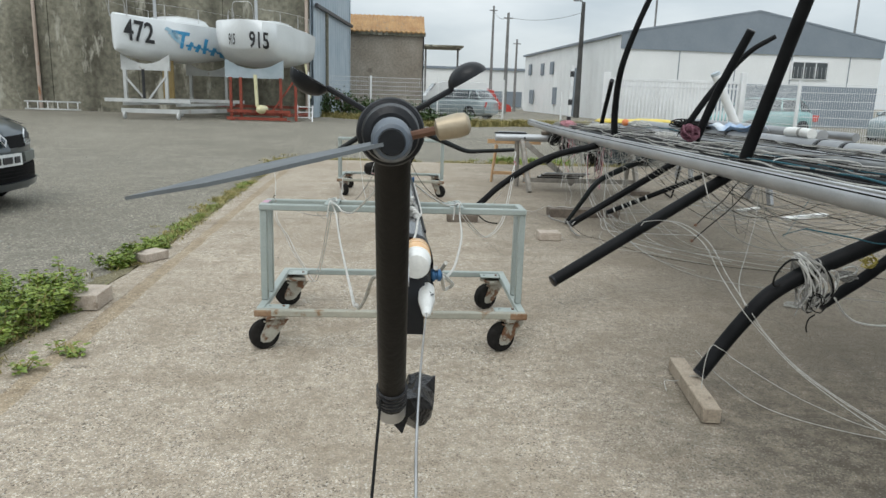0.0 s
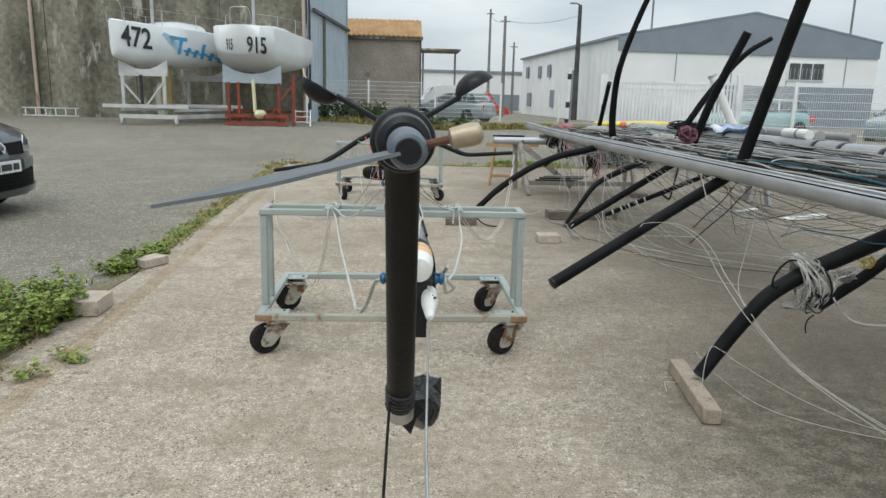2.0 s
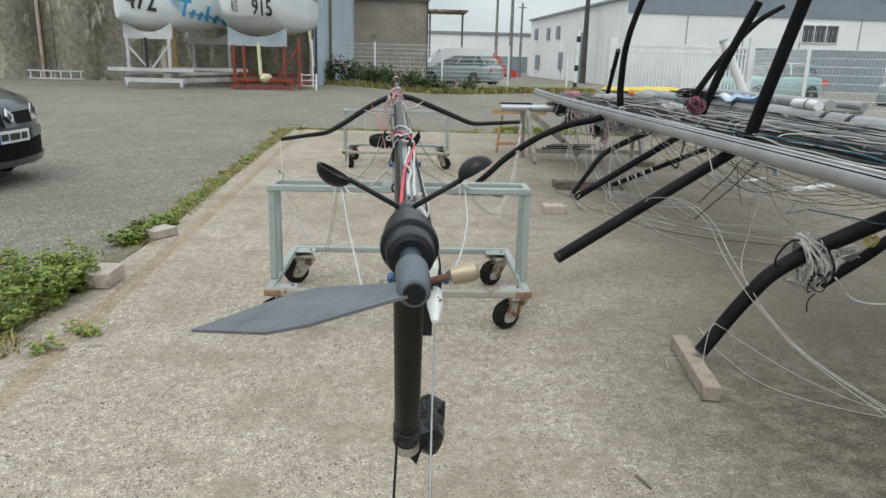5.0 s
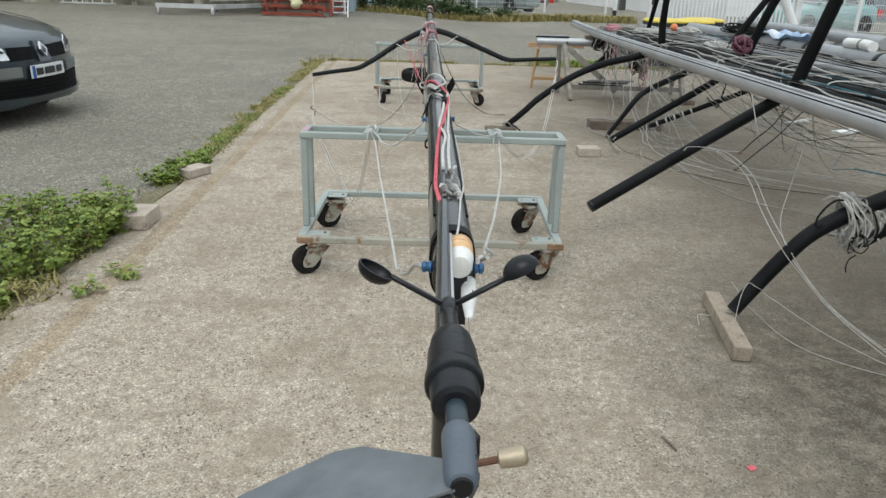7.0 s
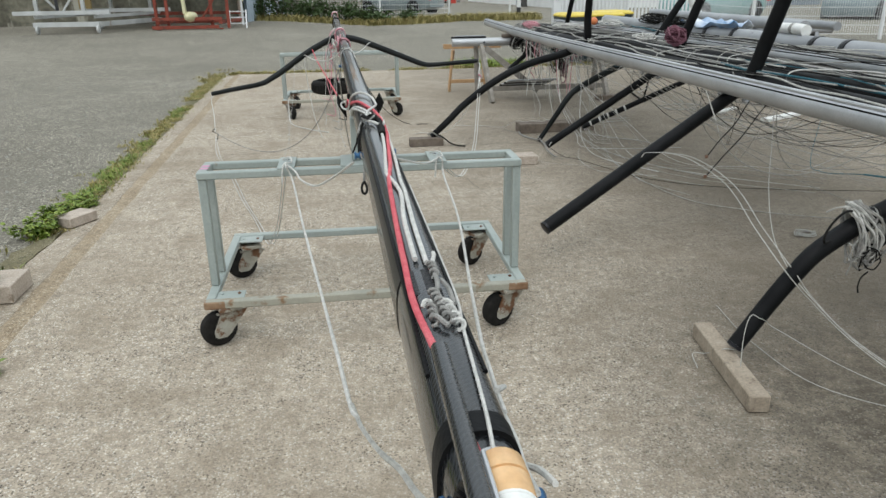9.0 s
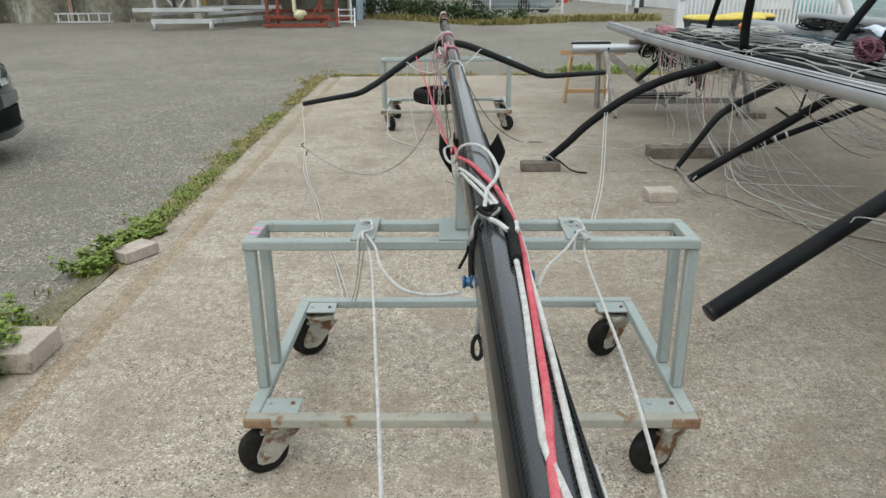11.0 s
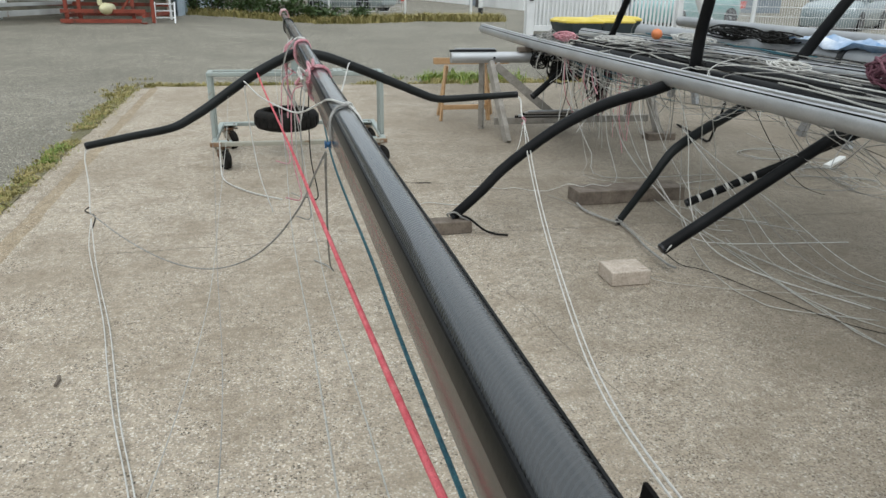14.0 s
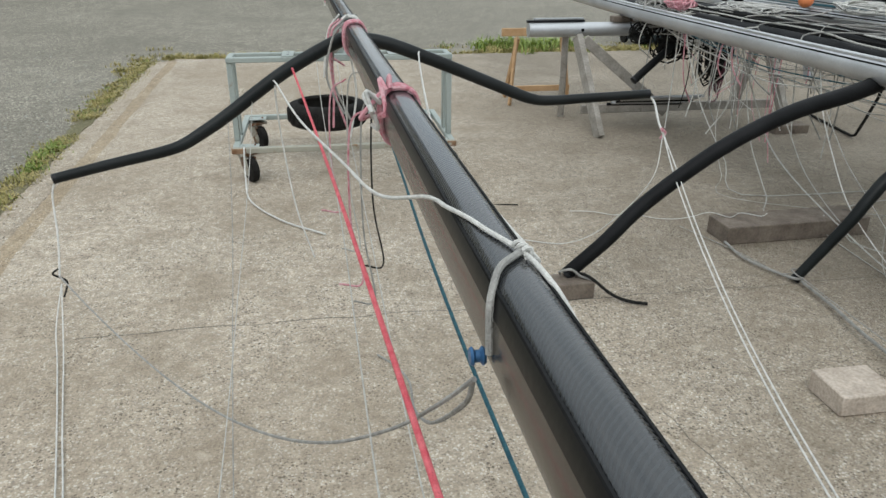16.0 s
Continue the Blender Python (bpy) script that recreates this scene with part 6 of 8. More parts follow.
for k in range(6):
    x0, zc, hh_ = -6.72 + 0.155 * k, 2.50 - 0.035 * k, (0.30, 0.15, 0.14, 0.28, 0.15, 0.14)[k]
    stroke(x0 - 0.03, zc - 0.19, x0 + 0.06, zc - 0.19 + hh_ * 1.6, 0.034, INK_BLUE)
    if k:
        stroke(x0 - 0.08, zc - 0.06, x0 + 0.09, zc - 0.04, 0.03, INK_BLUE)
stroke(-6.92, 2.78, -6.55, 2.74, 0.05, INK_BLUE)
for k in range(3):
    stroke(-7.05 + 0.07 * k, 2.86 - 0.10 * k, -6.80 + 0.03 * k, 2.70 - 0.12 * k, 0.05, SKY_INK)
yt2, ny2 = hull_thing((-4.78, 22.7), (-4.12, 26.6), 2.35, 1.85, 3.0, "white blunt-bowed racing yacht hull with black digits", True)
lettering("915", -4.27, 2.56, 0.64, ny2, yt2, INK_BLACK, -0.04, narrow=0.62)
lettering("915", -5.08, 2.58, 0.44, ny2, yt2, INK_BLACK, 0.0, narrow=0.30)


def cradle_boards(x0, x1, y, z0, z1, mat, parent, name="cradle_board"):
    pts = [(x0, z0), (x1, z0), (x1, z1)] + [(x1 + (x0 - x1) * u, z1 - 0.28 * (1 - (2 * u - 1) ** 2)) for u in (0.2, 0.35, 0.5, 0.65, 0.8)] + [(x0, z1)]
    return part(name, Mesh().prism(pts, 0.09, Matrix(((1, 0, 0, 0), (0, 0, -1, y), (0, 1, 0, 0), (0, 0, 0, 1)))), mat, parent)


GZ = 0.21
c1 = thing("boat_cradle", (-7.2, 22.6, GZ), "white steel boat cradle on castors", "cradle", "boat cradles")
cradle_boards(-8.22, -6.84, 22.5, 1.62, 2.08, CRADLE_WHITE, c1)
cradle_boards(-7.2, -5.75, 25.3, 1.55, 2.0, CRADLE_WHITE, c1)
for y, x0, x1 in ((22.0, -8.55, -6.15), (24.2, -7.5, -5.1)):
    part("cross_rail", Mesh().bar((x0, y, 0.76), (x1, y, 0.76), 0.10, 0.10), CRADLE_WHITE, c1)
for x0, x1 in ((-8.05, -7.4), (-6.55, -5.6)):
    part("long_rail", Mesh().bar((x0, 22.05, 0.655), (x1, 25.0, 0.655), 0.08, 0.08), CRADLE_WHITE, c1)
part("base_rail", Mesh().bar((-8.1, 22.0, 0.47), (-6.45, 22.0, 0.47), 0.09, 0.12), CRADLE_WHITE, c1)
part("base_rail", Mesh().bar((-6.45, 22.0, 0.47), (-5.5, 24.6, 0.47), 0.09, 0.12), CRADLE_WHITE, c1)
for x in (-8.12, -6.94):
    part("upright", Mesh().bar((x, 22.45, 0.76), (x, 22.45, 1.62), 0.09, 0.09), CRADLE_WHITE, c1)
    part("brace", Mesh().bar((x, 22.40, 1.45), (x + (0.55 if x < -7.5 else -0.5), 22.40, 0.8), 0.05, 0.05), CRADLE_WHITE, c1)
for x in (-7.05, -5.9):
    part("upright", Mesh().bar((x, 25.25, 0.70), (x, 25.25, 1.56), 0.09, 0.09), CRADLE_WHITE, c1)
for x, y in ((-8.02, 22.0), (-6.5, 22.0), (-5.55, 24.5), (-7.2, 24.6)):
    wz = rise(x, y) + 0.11
    part("castor", Mesh().lathe((x - 0.03, y, wz), (1, 0, 0), [(0, 0.04), (0, 0.10), (0.012, 0.11), (0.05, 0.11), (0.06, 0.10), (0.06, 0.04)], 18), CRADLE_WHITE, c1)
    part("castor_fork", Mesh().bar((x, y, wz), (x, y, 0.44), 0.10, 0.05), CRADLE_WHITE, c1)
kb = thing("keel_fin", (-7.25, 23.5, 0.8), "ochre keel fin hanging under the hull", "keel")
part("fin", Mesh().sweep([(-7.25, 23.6, 0.82), (-7.25, 23.6, 1.98)], [(-0.16, -0.05), (0, -0.08), (0.16, -0.05), (0.16, 0.05), (0, 0.08), (-0.16, 0.05)]), OCHRE, kb)
solid("dark_strut", Mesh().tube([(-7.55, 22.3, 0.81), (-7.55, 22.3, 1.64)], 0.045, 8), INK_BLACK, "thin dark strut standing on the cradle", "strut")

c2 = thing("boat_cradle", (-4.3, 23.4, GZ), "rusty red steel boat cradle", "cradle", "boat cradles")
cradle_boards(-5.42, -3.68, 23.2, 1.50, 2.05, GELCOAT_GREY, c2)
for z, y, x0, x1 in ((0.52, 23.0, -5.35, -3.45), (0.30, 22.9, -5.35, -3.55), (0.62, 25.0, -6.2, -3.2), (0.38, 24.9, -5.2, -3.2)):
    part("cross_rail", Mesh().bar((x0, y, z), (x1, y, z), 0.09, 0.09), RED_STEEL, c2)
for x in (-5.25, -4.95, -3.75, -3.3):
    part("upright", Mesh().bar((x, 23.1, 0.25), (x, 23.1, 1.52 if x != -3.3 else 1.75), 0.08, 0.08), RED_STEEL, c2)
for x in (-5.2, -3.5):
    part("long_rail", Mesh().bar((x, 22.95, 0.42), (x + 0.3, 25.0, 0.42), 0.08, 0.08), RED_STEEL, c2)
    part("foot", Mesh().box((x, 22.95, (rise(x, 22.95) + 0.26) / 2 + 0.005), (0.12, 0.12, 0.26 - rise(x, 22.95)), None, 0.01), RED_STEEL, c2)
part("diagonal", Mesh().bar((-4.0, 23.1, 0.55), (-3.35, 23.1, 1.45), 0.05, 0.05), RED_STEEL, c2)
part("keel_stay", Mesh().bar((-4.42, 22.85, 0.66), (-4.46, 22.85, 1.60), 0.15, 0.08), CREAM, c2, "cream painted keel stay")
part("keel_bulb", Mesh().lathe((-4.36, 22.7, 0.58), (0.2, 1, 0), [(0, 0.02), (0.06, 0.10), (0.2, 0.14), (0.5, 0.12), (0.7, 0.03)], 14), CREAM, c2, "cream keel bulb")
part("rudder", Mesh().bar((-2.98, 24.0, 0.95), (-3.12, 24.0, 2.0), 0.12, 0.05), CREAM, c2, "cream rudder blade")
ld = thing("ladder", (-3.2, 23.6, 0.2), "small white steel step stand", "ladder")
for x in (-3.32, -2.85):
    part("rail", Mesh().bar((x, 23.4, rise(x, 23.4)), (x - 0.02, 23.7, 0.72), 0.04, 0.04), WHITE_STEEL, ld)
for z in (0.36, 0.52, 0.68):
    part("rung", Mesh().bar((-3.30, 23.4 + 0.5 * (z - 0.2), z), (-2.86, 23.4 + 0.5 * (z - 0.2), z), 0.04, 0.03), WHITE_STEEL, ld)
part("post", Mesh().tube([(-2.98, 23.75, 0.3), (-3.0, 23.75, 1.75)], 0.03, 8), WHITE_STEEL, ld)
lad2 = thing("ladder", (-12.0, 26.7, 0.2), "pale ladder lying against the wall's foot", "ladder")
for z in (0.36, 0.62):
    part("rail", Mesh().bar((-13.2, 26.7, z - 0.08), (-11.3, 26.7, z - 0.08), 0.05, 0.05), CRADLE_WHITE, lad2)
for k in range(6):
    part("rung", Mesh().bar((-13.1 + 0.34 * k, 26.7, 0.26), (-13.1 + 0.34 * k, 26.7, 0.54), 0.03, 0.03), WHITE_STEEL, lad2)


# ---- ropes and cords ----
def rope(pts, r, material, label, n=8, group="loose ropes", name="rope", seg=6, cat="rope"):
    p = spline(pts, n)
    return solid(name, Mesh().tube(p, r, seg), material, label, cat, group, at=tuple(Vector(pts[0])))


def sag(a, b, s, n=9, side=0.0):
    a, b = Vector(a), Vector(b)
    return [a.lerp(b, u) + Vector((side * 4 * u * (1 - u) + 0.006 * math.sin(11 * u + a.x * 9) * min(1, 4 * u * (1 - u)), 0, -4 * s * u * (1 - u) + 0.004 * math.sin(17 * u + a.x * 5) * min(1, 4 * u * (1 - u)))) for u in np.linspace(0, 1, n)]


def on_mast(y, a, lift=0.004):
    """A point on the mast's skin; a: degrees from its top, positive to +x."""
    t = radians(a)
    s_, c_ = math.sin(t), math.cos(t)
    return mast_c(y) + Vector((math.copysign(abs(s_) ** 0.72, s_) * (MAST_W + lift), 0, math.copysign(abs(c_) ** 0.72, c_) * (MAST_H + lift)))


def wrap(y, turns, r, material, label, a0=0, spread=0.012, name="rope_lashing"):
    m = Mesh()
    k = int(turns * 18)
    rs = random.Random(int(y * 100))
    pts = [on_mast(y + spread * (i / k - 0.5) * turns + rs.uniform(-0.003, 0.003), a0 + 360 * turns * i / k, r * (1 + 0.4 * rs.random())) for i in range(k + 1)]
    return solid(name, m.tube(pts, r, 6), material, label, "lashing", "lashings", at=tuple(mast_c(y)))


def along(pairs, lift=0.005):
    """Points on the mast's skin from (distance along, degrees from its top) pairs."""
    return [on_mast(y, a, lift) for y, a in pairs]


# red halyard: along the mast, then free to the spreader root
rope(along(((1.795, -6), (1.80, -8), (1.856, -11), (1.97, -17), (2.10, -29), (2.236, -25), (2.402, -18), (2.64, -6), (2.755, 2), (2.853, 8), (3.0, 20), (3.11, 32), (3.19, 38), (3.32, 42), (3.38, 32), (3.456, 16), (3.549, -1), (3.658, -22), (3.808, -62), (3.896, -79))) + [Vector((-0.037, 4.0, 0.888)), Vector((-0.0425, 4.08, 0.890)), Vector((-0.063, 4.4, 0.825)), Vector((-0.186, 6.4, 0.72)), Vector((-0.29, 7.7, 0.70)), Vector((-0.34, 8.02, 0.775))], 0.0042, ROPE_RED, "faded red halyard running along the mast", seg=8)
rope(along(((1.80, 2), (1.86, 8), (1.955, 16), (2.03, 24), (2.105, 40), (2.2, 50), (2.4, 56), (2.7, 60)), 0.003), 0.0019, ROPE_WHITE, "thin white line along the mast's edge")
solid("line_exit", Mesh().lathe(on_mast(1.80, 2, 0.0005), (0, 0, 1), [(0, 0.0125), (0.0015, 0.0125), (0.002, 0.009), (0.0005, 0.008)], 18), ALU, "oval metal line exit in the mast's top", "line exit", at=tuple(on_mast(1.80, 2)))
rope(along(((2.225, -6), (2.40, -3), (2.56, 3), (2.68, -5), (2.72, -5), (2.806, -1), (2.933, 4), (3.04, 9), (3.095, 11))), 0.0038, ROPE_WHITE, "white braided halyard along the mast", seg=8)
rope(along(((2.21, 3), (2.37, 5), (2.56, 12), (2.64, 12), (2.76, 18), (2.87, 25), (2.99, 30), (3.08, 33), (3.15, 46), (3.22, 50), (3.36, 55), (3.5, 62))), 0.0036, ROPE_WHITE, "white braided halyard along the mast", seg=8)
rope(along(((3.325, 10), (3.375, 3), (3.468, -8), (3.595, -38), (3.77, -77), (3.844, -91), (3.91, -99), (4.0, -109), (4.07, -107))), 0.0037, ROPE_WHITE, "white braided halyard crossing the mast", seg=8)
rope(along(((3.325, 4), (3.362, -1), (3.418, -11), (3.545, -39), (3.70, -70), (3.83, -94), (3.93, -106), (4.03, -112))), 0.0035, ROPE_WHITE, "white braided halyard crossing the mast", seg=8)
rope([Vector((-0.040, 4.16, 0.872)), Vector((-0.056, 4.185, 0.868)), Vector((-0.069, 4.14, 0.869)), Vector((-0.066, 4.06, 0.868)), Vector((-0.055, 3.99, 0.870)), Vector((-0.041, 3.93, 0.884))] + along(((3.867, -54), (3.828, -18), (3.80, 2), (3.739, 22), (3.623, 35), (3.51, 15), (3.429, -2), (3.364, -8), (3.302, -15), (3.272, -10), (3.238, 1), (3.21, 9)), 0.009), 0.0038, ROPE_WHITE, "white braided halyard looping over the mast", seg=8)
solid("rope_sleeve", Mesh().tube(spline(along(((3.095, 11), (3.18, 16), (3.26, 19), (3.30, 15), (3.335, 8)), 0.007), 5), 0.0078, 10), ROPE_BLACK, "black rope sleeve on the halyards", "sleeve", at=tuple(on_mast(3.2, 14)))
rope(along(((3.25, 27), (3.225, 25), (3.20, 21)), 0.014), 0.0034, ROPE_WHITE, "white halyard end taped to the sleeve", n=5, seg=8)
# soft shackle round the loop, with its strap down to the sheave
SHK = on_mast(3.285, -9, 0.010)
kr = random.Random(21)
for r_, mt, q in ((0.0165, ROPE_BLACK, 0.0038), (0.0135, ROPE_BLACK, 0.0034), (0.0175, ROPE_GREY, 0.0026)):
    ph = kr.uniform(0, 3)
    solid("shackle", Mesh().tube([SHK + Vector((r_ * math.cos(k * math.tau / 20), r_ * 1.15 * math.sin(k * math.tau / 20), 0.006 + 0.004 * math.sin(2 * k * math.tau / 20 + ph))) for k in range(21)], q, 8), mt, "soft rope shackle tying halyards to the mast", "shackle", "shackles", at=tuple(SHK))
rope(along(((3.288, -32), (3.262, -52), (3.236, -84), (3.215, -100)), 0.005), 0.0042, ROPE_BLACK, "black strap from shackle to sheave", n=6, seg=8)
rope(along(((3.30, -30), (3.275, -46), (3.252, -60), (3.262, -74)), 0.008), 0.0036, ROPE_GREY, "frayed grey rope end by the shackle", n=6, seg=8)
rope([on_mast(3.262, -74, 0.008), on_mast(3.27, -88, 0.010), on_mast(3.278, -99, 0.022)], 0.0028, ROPE_BLACK, "black whipped rope tip by the shackle", n=5)


def coil(a, b, r, wire, turns, material, label):
    """A tight whipping wound round the line from a to b."""
    a, b = Vector(a), Vector(b)
    d = (b - a).normalized()
    s_ = d.orthogonal().normalized()
    u_ = s_.cross(d)
    k = turns * 12
    pts = [a.lerp(b, i / k) + (s_ * math.cos(i * math.tau / 12) + u_ * math.sin(i * math.tau / 12)) * r * (1 + 0.12 * math.sin(i * 0.9)) for i in range(k + 1)]
    return solid("rope_knot", Mesh().tube(pts, wire, 6), material, label, "knot", "rope knots on the mast", at=tuple(a))


coil(on_mast(2.115, 0, 0.006), on_mast(2.035, 5, 0.006), 0.0048, 0.0024, 6, ROPE_GREY, "grey whipped knot on the mast")
coil(on_mast(2.085, 8, 0.006), on_mast(2.020, 17, 0.006), 0.0046, 0.0026, 4, ROPE_WHITE, "white whipped knot on the mast")
coil(on_mast(2.205, 8, 0.006), on_mast(2.165, 7, 0.006), 0.0042, 0.0024, 3, ROPE_GREY, "small grey knot on the mast")
coil(on_mast(2.075, -5, 0.006), on_mast(2.03, -7, 0.006), 0.0040, 0.0024, 3, ROPE_GREY, "grey whipped knot on the mast")
for y0, a0, y1, a1, mt in ((2.165, 7, 2.115, 4, ROPE_GREY), (2.20, 8, 2.25, 20, ROPE_WHITE), (2.085, -4, 2.075, -17, ROPE_WHITE), (2.15, 14, 2.08, 20, ROPE_GREY), (2.05, -8, 2.02, 2, ROPE_GREY)):
    rope([on_mast(y0, a0, 0.006), on_mast((y0 + y1) / 2, (a0 + a1) / 2, 0.010), on_mast(y1, a1, 0.006)], 0.0030, mt, "short rope tail at the knots", n=5, group="knotted tails")
solid("tape_patch", Mesh().loft([[on_mast(y, a, o) for a, o in ((-24, 0.0012), (4, 0.0012), (4, 0.0002), (-24, 0.0002))] for y in (2.125, 2.16, 2.20)]), TAPE_BLACK, "black tape patch beside the knots", "tape", at=tuple(on_mast(2.16, -10)))
for sx, y in ((-1, 3.20), (1, 3.22), (-1, 5.70)):
    c0 = mast_c(y) + Vector((sx * (MAST_W + 0.002), 0, -0.012 if y < 5 else -0.03))
    solid("exit_sheave", Mesh().lathe(c0, (sx, 0, 0), [(0, 0.009), (0.003, 0.011), (0.006, 0.007), (0.011, 0.007), (0.014, 0.011), (0.017, 0.009)], 14), BLUE_SHEAVE, "small blue sheave on the mast's side", "sheave", "exit sheaves", at=tuple(c0))
rope([on_mast(3.20, -92, 0.004), (-0.008, 3.165, 0.862), (-0.010, 3.145, 0.835), (-0.011, 3.13, 0.815)], 0.0036, ROPE_GREY, "grey tail hanging down the mast's flank")
rope([(-0.011, 3.13, 0.820), (-0.006, 3.12, 0.810), (-0.006, 3.11, 0.800), (-0.012, 3.105, 0.795), (-0.018, 3.11, 0.800), (-0.018, 3.12, 0.811), (-0.013, 3.13, 0.818)], 0.0034, ROPE_BLACK, "black snap hook hanging beside the mast", n=5)

# black rubber cradle strap that curls up on both sides of the mast
cs = Mesh()
C = mast_c(4.10)
cs.loft([[mast_c(y) + Vector((math.sin(an) * (MAST_W + 0.006 + o), 0, -math.cos(an) * (MAST_H + 0.006 + o))) for y, o in ((4.04, 0), (4.04, 0.004), (4.22, 0.004), (4.22, 0))] for an in (radians(-105 + 17.5 * i) for i in range(13))])
STRAP_BLACK = shade("dull_black_strap", (0.005, 0.0045, 0.004), (0.011, 0.010, 0.009), 30, 0.85, 0, 0.2, 90, (0.03, 0.02, 0.015), 30, 0.2, gloss=0.08)
strap = thing("cradle_strap", tuple(C), "black rubber strap cradling the mast on the trolley", "strap")
part("band", cs, STRAP_BLACK, strap)
for sg in (-1, 1):
    rows = []
    for i in range(15):
        v = i / 14
        y = 4.005 + 0.235 * v
        tall = min(1.0, math.sin(math.pi / 2 * min(1.0, v / 0.22)) ** 0.6) * (1.0 - 0.10 * v)
        row = []
        for j in range(6):
            q = j / 5
            row.append(Vector((MAST_W + 0.018 + tall * (0.016 * q + 0.014 * math.sin(q * 1.6)), 0.02 * q * v, -0.046 + 0.012 * v + tall * 0.043 * q)))
        rows.append([mast_c(y) + Vector((sg * (p.x + o), p.y, p.z)) for o in (0, 0.004) for p in (row if o == 0 else row[::-1])])
    part("flap", Mesh().loft(rows), STRAP_BLACK, strap)
coil(Vector((-0.040, 4.10, 0.903)), Vector((-0.030, 4.08, 0.898)), 0.005, 0.0022, 3, ROPE_BLACK, "black cord knot on the strap")

# pale red lashings and the spreader root
wrap(6.68, 4, 0.006, ROPE_PINK, "pale red rope lashed round the mast", 20, 0.012)
wrap(8.02, 3, 0.006, ROPE_PINK, "pale red rope lashed round the spreader root", 60, 0.03)
wrap(8.22, 3, 0.005, ROPE_WHITE, "white rope lashed round the spreader root", 0, 0.03)
wrap(10.6, 2, 0.005, ROPE_BLACK, "black strap round the mast", 0, 0.03)
pk = random.Random(5)
for k in range(5):
    c0 = on_mast(6.66, -20 - 12 * k, 0.01)
    rope([c0, c0 + Vector((pk.uniform(-.05, .03), pk.uniform(-.04, .04), pk.uniform(0.0, .03))), c0 + Vector((pk.uniform(-.07, .0), pk.uniform(-.05, .05), -0.02 - 0.03 * pk.random())), c0 + Vector((-0.02, pk.uniform(-.05, .05), -0.05))], 0.0055, ROPE_PINK if k < 3 else ROPE_WHITE, "knotted lashing tail on the mast", n=6, group="knotted tails")
for k in range(9):
    c0 = on_mast(8.05 + 0.4 * pk.random(), pk.uniform(-90, 60), 0.012)
    dn = pk.uniform(0.12, 0.5)
    rope([c0, c0 + Vector((-0.05, -0.03, -0.06)), c0 + Vector((-0.05 + pk.uniform(-.03, .03), -0.06, -dn * 0.6)), c0 + Vector((-0.04 + pk.uniform(-.06, .06), -0.10, -dn))], 0.0045, (ROPE_PINK, ROPE_WHITE, ROPE_GREY)[k % 3], "rope tail hanging at the spreader root", group="hanging tails")
for k in range(6):
    c0 = mast_c(12.2 + 0.1 * k) + Vector((0, 0, 0.02))
    rope([c0 + Vector((-0.04, 0, 0)), c0 + Vector((-0.02, -0.03, 0.05)), c0 + Vector((0.03, 0, 0.055)), c0 + Vector((0.05, 0.02, -0.02)), c0 + Vector((0.04, -0.02, -0.1 - 0.04 * k))], 0.005, (ROPE_PINK, ROPE_WHITE)[k % 2], "rope knotted at the mast's far end", group="knotted tails")
# lines from the spreaders
TIPL, TIPR = Vector((-1.19, 7.70, 0.452)), Vector((1.14, 7.91, 0.646))
KL, KR = Vector((-1.17, 7.49, 0.16)), Vector((1.127, 7.70, 0.53))
rope([TIPL, TIPL + Vector((-0.012, -0.03, -0.06)), TIPL.lerp(KL, 0.6), KL], 0.0035, ROPE_WHITE, "white rope hanging from the spreader tip")
rope([KL + Vector((0, 0, 0.03)), KL + Vector((-0.02, 0, 0.01)), KL + Vector((0.02, 0.0, -0.02)), KL + Vector((0.0, 0, -0.08))], 0.0035, ROPE_BLACK, "dark splice in the spreader rope")
for o in (-0.014, 0.0):
    drape = [KL + Vector((0, 0, -0.03))]
    for y, x, z in ((7.32, -1.128, 0.05), (7.154, -1.081, 0.010), (6.818, -0.99, 0.008), (6.482, -0.898, 0.008), (6.146, -0.805, 0.008), (5.81, -0.714, 0.008), (5.474, -0.624, 0.008), (5.138, -0.536, 0.012), (4.90, -0.476, 0.05), (4.70, -0.428, 0.13), (4.466, -0.373, 0.30), (4.25, -0.325, 0.52)):
        drape.append(Vector((x + o * (1.0 if z > 0.2 else 1.3) + 0.007 * math.sin(5.1 * y + 40 * o), y, z)))
    rope(drape + [Vector((-0.29 + o, 4.12, 0.664))], 0.0023, ROPE_WHITE, "long white rope from the spreader tip to the trolley")
rope([TIPR, TIPR + Vector((0.02, -0.03, -0.03)), TIPR.lerp(KR, 0.7), KR], 0.0048, ROPE_WHITE, "white rope hanging from the spreader tip")
rope([KR + Vector((-0.01, 0, 0.02)), KR + Vector((0.012, 0.01, 0.0)), KR + Vector((-0.01, 0, -0.02))], 0.007, ROPE_PINK, "red whipping on the spreader rope")
for o in (-0.007, 0.010):
    rope([KR] + [p + Vector((o, 0, 0)) for p in sag(KR, (0.29, 4.12, 0.664), 0.40, 17, 0.025)[1:-1]] + [Vector((0.29 + o, 4.10, 0.664))], 0.0027, ROPE_WHITE, "long white rope from the spreader tip to the trolley")
rope([(0.95, 8.22, 0.010), (1.06, 8.20, 0.008), (1.15, 8.14, 0.008), (1.24, 8.15, 0.008), (1.33, 8.07, 0.008), (1.42, 8.04, 0.010), (1.46, 7.96, 0.05), (1.52, 7.91, 0.087), (1.58, 7.84, 0.087), (1.66, 7.88, 0.088), (1.73, 7.83, 0.087), (1.78, 7.86, 0.087)], 0.0019, ROPE_WHITE, "white rope end thrown over the plank")
